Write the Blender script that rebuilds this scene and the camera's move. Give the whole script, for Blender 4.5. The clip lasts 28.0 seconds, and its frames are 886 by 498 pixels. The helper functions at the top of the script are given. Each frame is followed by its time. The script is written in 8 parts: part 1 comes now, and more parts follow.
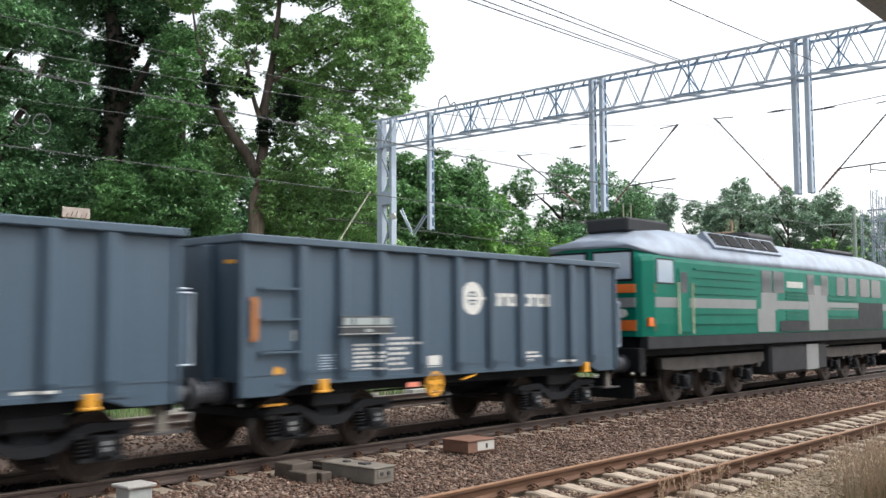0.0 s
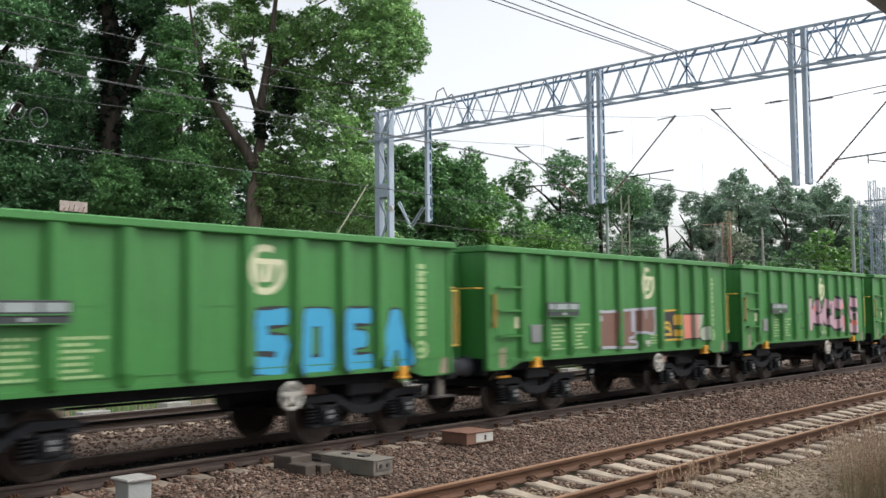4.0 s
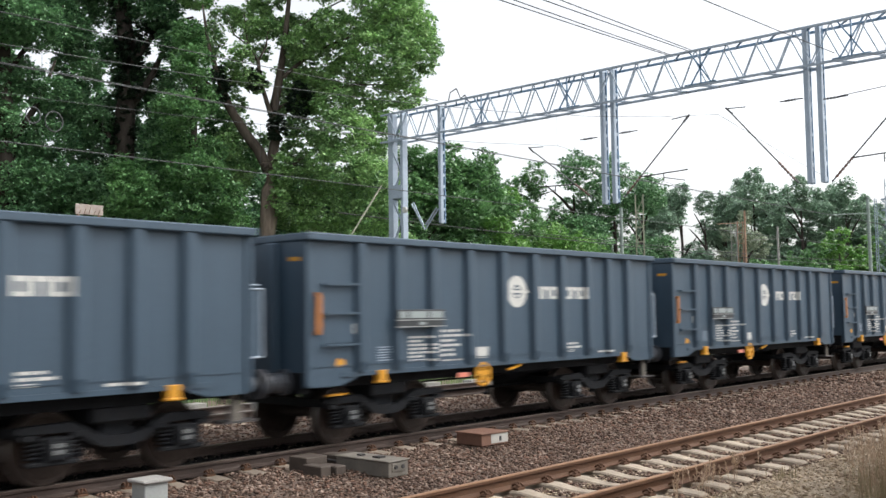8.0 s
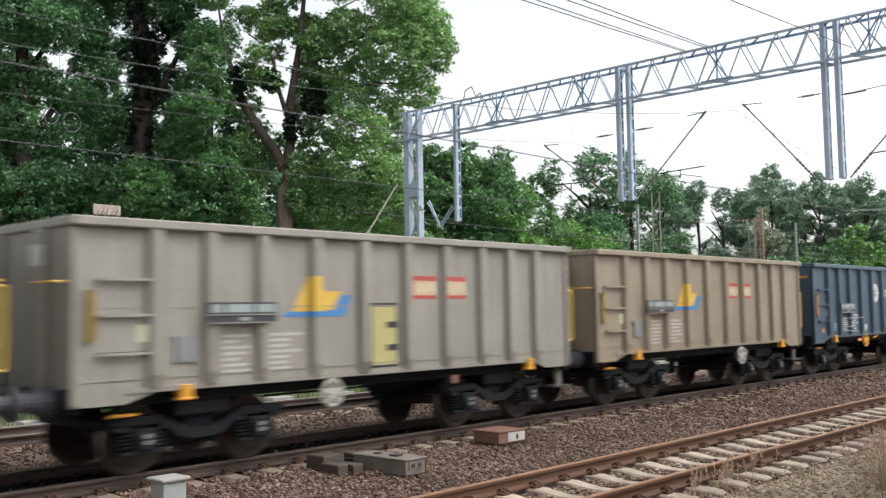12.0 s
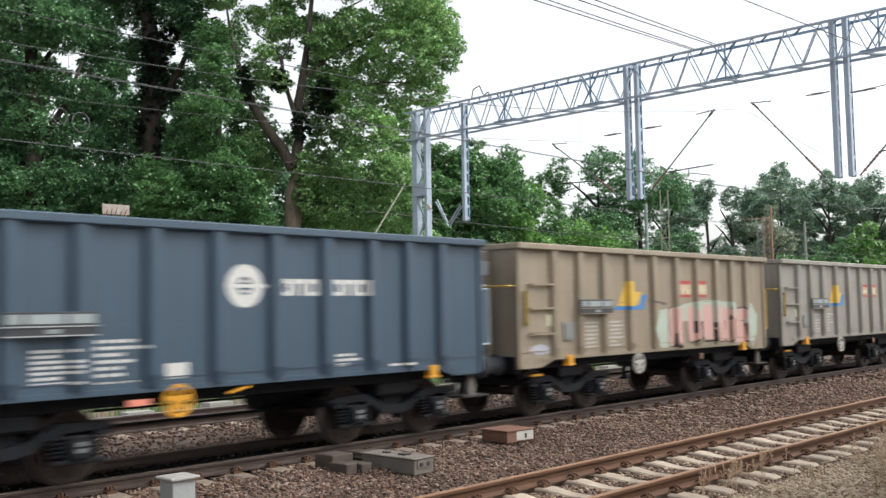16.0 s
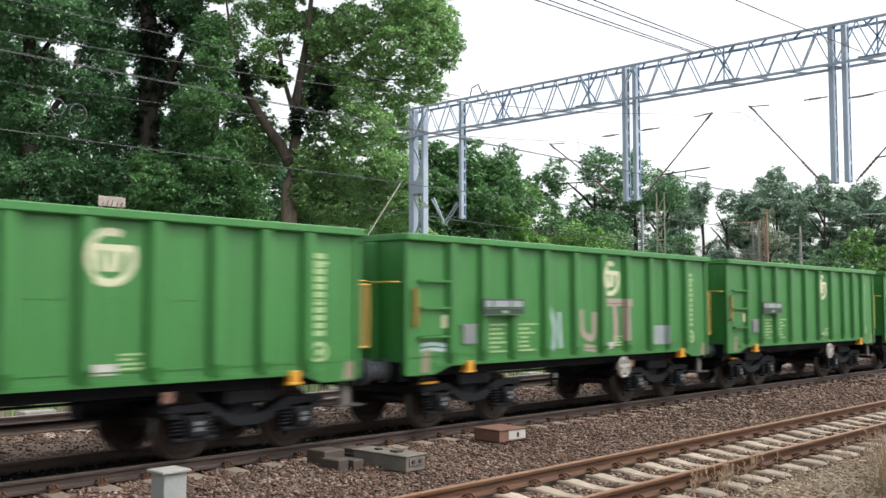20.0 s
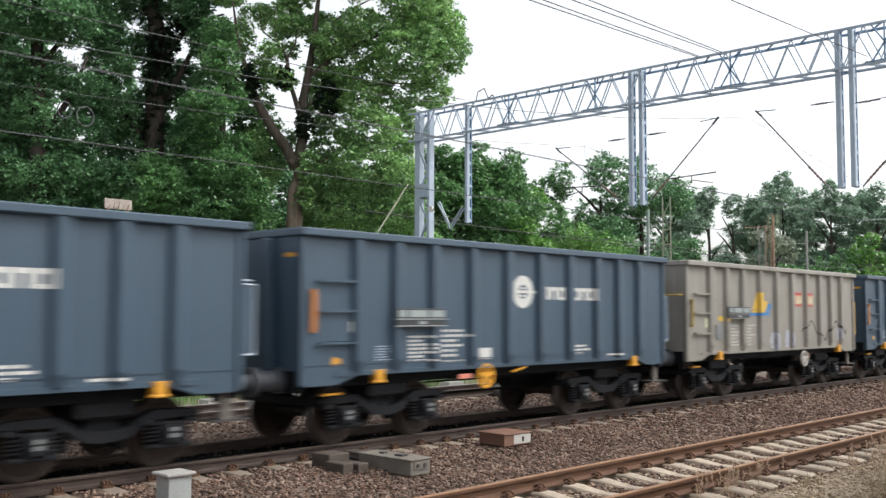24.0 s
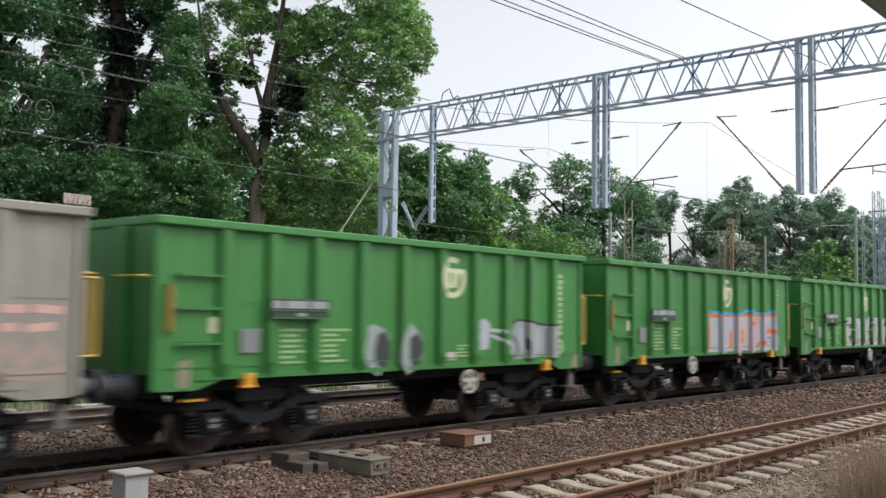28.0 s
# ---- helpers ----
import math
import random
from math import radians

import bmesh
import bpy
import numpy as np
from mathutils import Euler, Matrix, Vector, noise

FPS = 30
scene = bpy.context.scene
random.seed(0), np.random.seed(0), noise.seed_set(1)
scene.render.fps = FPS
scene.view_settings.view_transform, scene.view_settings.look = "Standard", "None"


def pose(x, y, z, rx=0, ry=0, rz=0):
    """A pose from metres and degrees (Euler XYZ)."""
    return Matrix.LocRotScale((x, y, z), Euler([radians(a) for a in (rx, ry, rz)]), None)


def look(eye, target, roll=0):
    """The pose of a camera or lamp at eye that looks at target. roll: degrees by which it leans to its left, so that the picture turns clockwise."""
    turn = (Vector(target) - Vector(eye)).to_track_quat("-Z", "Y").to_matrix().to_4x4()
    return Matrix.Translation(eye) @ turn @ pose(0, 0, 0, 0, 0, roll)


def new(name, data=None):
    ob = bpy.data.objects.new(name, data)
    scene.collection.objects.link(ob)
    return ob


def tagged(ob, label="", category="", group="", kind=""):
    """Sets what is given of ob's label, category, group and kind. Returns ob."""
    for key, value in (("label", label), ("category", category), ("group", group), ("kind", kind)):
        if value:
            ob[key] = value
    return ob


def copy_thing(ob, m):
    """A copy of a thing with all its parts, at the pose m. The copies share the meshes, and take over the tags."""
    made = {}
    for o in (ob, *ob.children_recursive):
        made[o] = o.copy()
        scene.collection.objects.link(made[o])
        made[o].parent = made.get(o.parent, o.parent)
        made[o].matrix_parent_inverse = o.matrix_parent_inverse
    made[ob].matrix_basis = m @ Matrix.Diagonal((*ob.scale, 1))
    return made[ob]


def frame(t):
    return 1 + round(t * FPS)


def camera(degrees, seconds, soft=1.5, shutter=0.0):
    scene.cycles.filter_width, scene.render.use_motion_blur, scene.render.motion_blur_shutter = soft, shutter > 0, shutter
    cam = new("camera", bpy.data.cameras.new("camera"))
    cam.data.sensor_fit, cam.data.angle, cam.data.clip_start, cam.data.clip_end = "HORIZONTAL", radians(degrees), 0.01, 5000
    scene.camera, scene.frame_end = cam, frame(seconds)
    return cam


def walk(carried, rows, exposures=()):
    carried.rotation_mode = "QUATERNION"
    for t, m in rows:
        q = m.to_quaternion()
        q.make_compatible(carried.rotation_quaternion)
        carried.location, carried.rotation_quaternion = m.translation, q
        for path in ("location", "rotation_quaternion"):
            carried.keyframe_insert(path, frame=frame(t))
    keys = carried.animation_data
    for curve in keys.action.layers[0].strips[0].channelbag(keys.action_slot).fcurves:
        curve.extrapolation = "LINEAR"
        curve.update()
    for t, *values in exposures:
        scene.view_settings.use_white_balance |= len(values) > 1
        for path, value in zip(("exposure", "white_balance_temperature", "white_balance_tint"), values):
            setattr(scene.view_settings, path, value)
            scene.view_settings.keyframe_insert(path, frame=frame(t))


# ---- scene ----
# camera: one standpoint on a platform, turned by hand
EYE = (0.0, 0.0, 2.039)
cam = camera(49.18, 28.0, soft=1.5, shutter=0.28)


def aim(yaw, tilt, lean):
    return pose(*EYE, 90 + tilt, 0, -yaw) @ pose(0, 0, 0, 0, 0, lean)


walk(cam, [
    (0.0, aim(48.974, 4.269, -0.294)),
    (0.5, aim(48.870, 4.111, -0.318)),
    (1.0, aim(48.800, 4.006, -0.464)),
    (1.5, aim(48.746, 3.863, -0.615)),
    (2.0, aim(48.790, 3.824, -0.705)),
    (2.5, aim(48.842, 3.787, -0.638)),
    (3.0, aim(48.957, 3.735, -0.547)),
    (3.5, aim(49.071, 3.771, -0.493)),
    (5.5, aim(48.863, 3.953, -0.832)),
    (6.0, aim(48.522, 3.972, -0.994)),
    (6.5, aim(48.358, 3.990, -1.069)),
    (7.0, aim(48.314, 3.988, -1.078)),
    (7.5, aim(48.275, 3.943, -0.941)),
    (8.0, aim(48.265, 3.878, -0.792)),
    (8.5, aim(48.118, 3.863, -0.904)),
    (9.0, aim(47.946, 3.871, -0.943)),
    (9.5, aim(47.847, 3.828, -0.900)),
    (10.0, aim(47.761, 3.777, -0.917)),
    (10.5, aim(47.626, 3.784, -0.942)),
    (11.0, aim(47.479, 3.789, -0.935)),
    (11.5, aim(47.381, 3.803, -0.966)),
    (12.0, aim(47.320, 3.791, -1.007)),
    (12.5, aim(47.256, 3.819, -1.075)),
    (14.5, aim(47.084, 3.926, -1.098)),
    (15.0, aim(46.953, 3.895, -1.098)),
    (15.5, aim(46.894, 3.869, -1.050)),
    (16.0, aim(46.837, 3.744, -1.066)),
    (16.5, aim(46.748, 3.653, -1.184)),
    (17.0, aim(46.694, 3.590, -1.080)),
    (17.5, aim(46.746, 3.504, -0.834)),
    (18.0, aim(46.860, 3.492, -0.649)),
    (18.5, aim(46.971, 3.506, -0.423)),
    (19.0, aim(47.015, 3.542, -0.237)),
    (19.5, aim(47.067, 3.565, -0.161)),
    (20.0, aim(47.094, 3.623, -0.049)),
    (20.5, aim(47.096, 3.692, -0.024)),
    (21.0, aim(47.069, 3.744, 0.076)),
    (21.5, aim(46.986, 3.785, 0.112)),
    (23.5, aim(46.817, 3.797, 0.169)),
    (24.0, aim(46.763, 3.847, 0.180)),
    (24.5, aim(46.832, 3.826, 0.050)),
    (25.0, aim(46.978, 3.634, 0.072)),
    (25.5, aim(47.090, 3.586, -0.064)),
    (26.0, aim(47.156, 3.549, -0.013)),
    (26.5, aim(47.400, 3.552, 0.209)),
    (27.0, aim(47.934, 3.649, 0.415)),
    (27.5, aim(48.474, 3.746, 0.600)),
    (28.0, aim(48.948, 3.878, 0.785)),
], exposures=[
    (0.0, 1.1), (1.0, 1.04), (2.0, 0.9), (3.0, 0.76), (3.5, 0.76), (5.5, 0.92), (8.0, 0.96), (12.0, 0.93), (16.0, 0.97), (20.0, 1.0), (25.0, 0.98), (26.0, 0.88), (27.0, 0.74), (28.0, 0.66),
])
# world: bright thin overcast
world = bpy.data.worlds.new("world")
scene.world = world
world.use_nodes = True
wn, wl = world.node_tree.nodes, world.node_tree.links
sky = wn.new("ShaderNodeTexSky")
sky.sky_type, sky.sun_disc = "NISHITA", False
sky.sun_elevation, sky.sun_rotation = radians(50), radians(138)
sky.air_density, sky.dust_density, sky.ozone_density = 1.0, 3.0, 1.0
veil = wn.new("ShaderNodeHueSaturation")
veil.inputs["Saturation"].default_value = 0.22
wl.new(sky.outputs["Color"], veil.inputs["Color"])
wl.new(veil.outputs["Color"], wn["Background"].inputs["Color"])
wn["Background"].inputs["Strength"].default_value = 0.15

sun_data = bpy.data.lights.new("sun", "SUN")
sun_data.energy, sun_data.angle, sun_data.color = 0.75, radians(25), (1.0, 0.97, 0.93)
sun = new("sun", sun_data)
sun.matrix_world = look((20 * math.sin(radians(138)), 20 * math.cos(radians(138)), 20 * math.tan(radians(50))), (0, 0, 0))
scene.view_settings.exposure = 0.9

# ---- materials ----
def mat(name, col, rough=0.6, metal=0.0, var=0.18, scale=2.0, fine=40.0, bump=0.15, streak=0.0, col2=None, amount=0.5, rand=0.0, stretch=(1, 1, 1), gloss=0.5):
    """A surface with broad stains and fine grain. col2: a second colour in patches. streak: runs of dirt down an upright face."""
    m = bpy.data.materials.new(name)
    m.use_nodes = True
    n, l = m.node_tree.nodes, m.node_tree.links
    b = n["Principled BSDF"]
    b.inputs["Roughness"].default_value, b.inputs["Metallic"].default_value = rough, metal
    b.inputs["Specular IOR Level"].default_value = gloss
    tc = n.new("ShaderNodeTexCoord")
    mp = n.new("ShaderNodeMapping")
    mp.inputs["Scale"].default_value = stretch
    l.new(tc.outputs["Object"], mp.inputs["Vector"])
    big, small = n.new("ShaderNodeTexNoise"), n.new("ShaderNodeTexNoise")
    big.inputs["Scale"].default_value, big.inputs["Detail"].default_value = scale, 5
    small.inputs["Scale"].default_value, small.inputs["Detail"].default_value = fine, 3
    l.new(mp.outputs[0], big.inputs["Vector"])
    l.new(mp.outputs[0], small.inputs["Vector"])
    ramp = n.new("ShaderNodeMapRange")
    ramp.inputs["From Min"].default_value, ramp.inputs["From Max"].default_value = 0.3, 0.7
    l.new(big.outputs["Fac"], ramp.inputs["Value"])
    mix = n.new("ShaderNodeMix")
    mix.data_type = "RGBA"
    c2 = col2 or tuple(c * (1 - 2 * var) for c in col)
    mix.inputs["A"].default_value, mix.inputs["B"].default_value = (*col, 1), (*c2, 1)
    scaled = n.new("ShaderNodeMath")
    scaled.operation = "MULTIPLY"
    scaled.inputs[1].default_value = amount
    l.new(ramp.outputs[0], scaled.inputs[0])
    l.new(scaled.outputs[0], mix.inputs["Factor"])
    out = mix.outputs["Result"]
    hsv = n.new("ShaderNodeHueSaturation")
    grain = n.new("ShaderNodeMapRange")
    grain.inputs["To Min"].default_value, grain.inputs["To Max"].default_value = 1 - var, 1 + var
    grain.inputs["From Min"].default_value, grain.inputs["From Max"].default_value = 0.25, 0.75
    l.new(small.outputs["Fac"], grain.inputs["Value"])
    value = grain.outputs[0]
    if rand:
        info = n.new("ShaderNodeObjectInfo")
        spread = n.new("ShaderNodeMapRange")
        spread.inputs["To Min"].default_value, spread.inputs["To Max"].default_value = 1 - rand, 1 + rand
        l.new(info.outputs["Random"], spread.inputs["Value"])
        times = n.new("ShaderNodeMath")
        times.operation = "MULTIPLY"
        l.new(value, times.inputs[0])
        l.new(spread.outputs[0], times.inputs[1])
        value = times.outputs[0]
    if streak:
        sm = n.new("ShaderNodeMapping")
        sm.inputs["Scale"].default_value = (5.0, 5.0, 0.35)
        l.new(tc.outputs["Object"], sm.inputs["Vector"])
        sn = n.new("ShaderNodeTexNoise")
        sn.inputs["Scale"].default_value, sn.inputs["Detail"].default_value = 1.6, 6
        l.new(sm.outputs[0], sn.inputs["Vector"])
        sr = n.new("ShaderNodeMapRange")
        sr.inputs["From Min"].default_value, sr.inputs["From Max"].default_value = 0.35, 0.7
        sr.inputs["To Min"].default_value, sr.inputs["To Max"].default_value = 1.0, 1 - streak
        l.new(sn.outputs["Fac"], sr.inputs["Value"])
        times = n.new("ShaderNodeMath")
        times.operation = "MULTIPLY"
        l.new(value, times.inputs[0])
        l.new(sr.outputs[0], times.inputs[1])
        value = times.outputs[0]
    l.new(value, hsv.inputs["Value"])
    l.new(out, hsv.inputs["Color"])
    l.new(hsv.outputs[0], b.inputs["Base Color"])
    if bump:
        bp = n.new("ShaderNodeBump")
        bp.inputs["Strength"].default_value, bp.inputs["Distance"].default_value = bump, 0.02
        l.new(small.outputs["Fac"], bp.inputs["Height"])
        l.new(bp.outputs[0], b.inputs["Normal"])
    rr = n.new("ShaderNodeMapRange")
    rr.inputs["To Min"].default_value, rr.inputs["To Max"].default_value = max(0.05, rough - 0.12), min(1, rough + 0.12)
    l.new(big.outputs["Fac"], rr.inputs["Value"])
    l.new(rr.outputs[0], b.inputs["Roughness"])
    return m


def leaf_mat(name, dark, light, yellow=0.0):
    m = bpy.data.materials.new(name)
    m.use_nodes = True
    n, l = m.node_tree.nodes, m.node_tree.links
    b = n["Principled BSDF"]
    geo = n.new("ShaderNodeNewGeometry")
    tc = n.new("ShaderNodeTexCoord")
    nz = n.new("ShaderNodeTexNoise")
    nz.inputs["Scale"].default_value, nz.inputs["Detail"].default_value = 0.45, 3
    l.new(tc.outputs["Object"], nz.inputs["Vector"])
    add = n.new("ShaderNodeMath")
    add.operation = "ADD"
    half = n.new("ShaderNodeMath")
    half.operation = "MULTIPLY"
    half.inputs[1].default_value = 0.85
    l.new(geo.outputs["Random Per Island"], half.inputs[0])
    nr = n.new("ShaderNodeMapRange")
    nr.inputs["From Min"].default_value, nr.inputs["From Max"].default_value = 0.35, 0.68
    nr.inputs["To Min"].default_value, nr.inputs["To Max"].default_value = -0.15, 0.3
    l.new(nz.outputs["Fac"], nr.inputs["Value"])
    l.new(half.outputs[0], add.inputs[0])
    l.new(nr.outputs[0], add.inputs[1])
    mix = n.new("ShaderNodeMix")
    mix.data_type = "RGBA"
    mix.inputs["A"].default_value, mix.inputs["B"].default_value = (*dark, 1), (*light, 1)
    l.new(add.outputs[0], mix.inputs["Factor"])
    l.new(mix.outputs["Result"], b.inputs["Base Color"])
    b.inputs["Roughness"].default_value = 0.33
    tr = n.new("ShaderNodeBsdfTranslucent")
    l.new(mix.outputs["Result"], tr.inputs["Color"])
    ms = n.new("ShaderNodeMixShader")
    ms.inputs["Fac"].default_value = 0.32
    l.new(b.outputs[0], ms.inputs[1])
    l.new(tr.outputs[0], ms.inputs[2])
    l.new(ms.outputs[0], n["Material Output"].inputs["Surface"])
    return m


def stone_mat(name, colours):
    """Loose stones, each of its own shade."""
    m = bpy.data.materials.new(name)
    m.use_nodes = True
    n, l = m.node_tree.nodes, m.node_tree.links
    b = n["Principled BSDF"]
    b.inputs["Specular IOR Level"].default_value = 0.15
    b.inputs["Roughness"].default_value = 0.9
    geo = n.new("ShaderNodeNewGeometry")
    ramp = n.new("ShaderNodeValToRGB")
    ramp.color_ramp.interpolation = "CONSTANT"
    e = ramp.color_ramp.elements
    while len(e) < len(colours):
        e.new(0.5)
    for i, c in enumerate(colours):
        e[i].position = i / len(colours)
        e[i].color = (*c, 1)
    l.new(geo.outputs["Random Per Island"], ramp.inputs["Fac"])
    tc, nz = n.new("ShaderNodeTexCoord"), n.new("ShaderNodeTexNoise")
    nz.inputs["Scale"].default_value, nz.inputs["Detail"].default_value = 1.1, 4
    l.new(tc.outputs["Object"], nz.inputs["Vector"])
    mr = n.new("ShaderNodeMapRange")
    mr.inputs["From Min"].default_value, mr.inputs["From Max"].default_value = 0.3, 0.7
    mr.inputs["To Min"].default_value, mr.inputs["To Max"].default_value = 0.75, 1.2
    l.new(nz.outputs["Fac"], mr.inputs["Value"])
    hs = n.new("ShaderNodeHueSaturation")
    l.new(mr.outputs[0], hs.inputs["Value"])
    l.new(ramp.outputs["Color"], hs.inputs["Color"])
    l.new(hs.outputs[0], b.inputs["Base Color"])
    return m


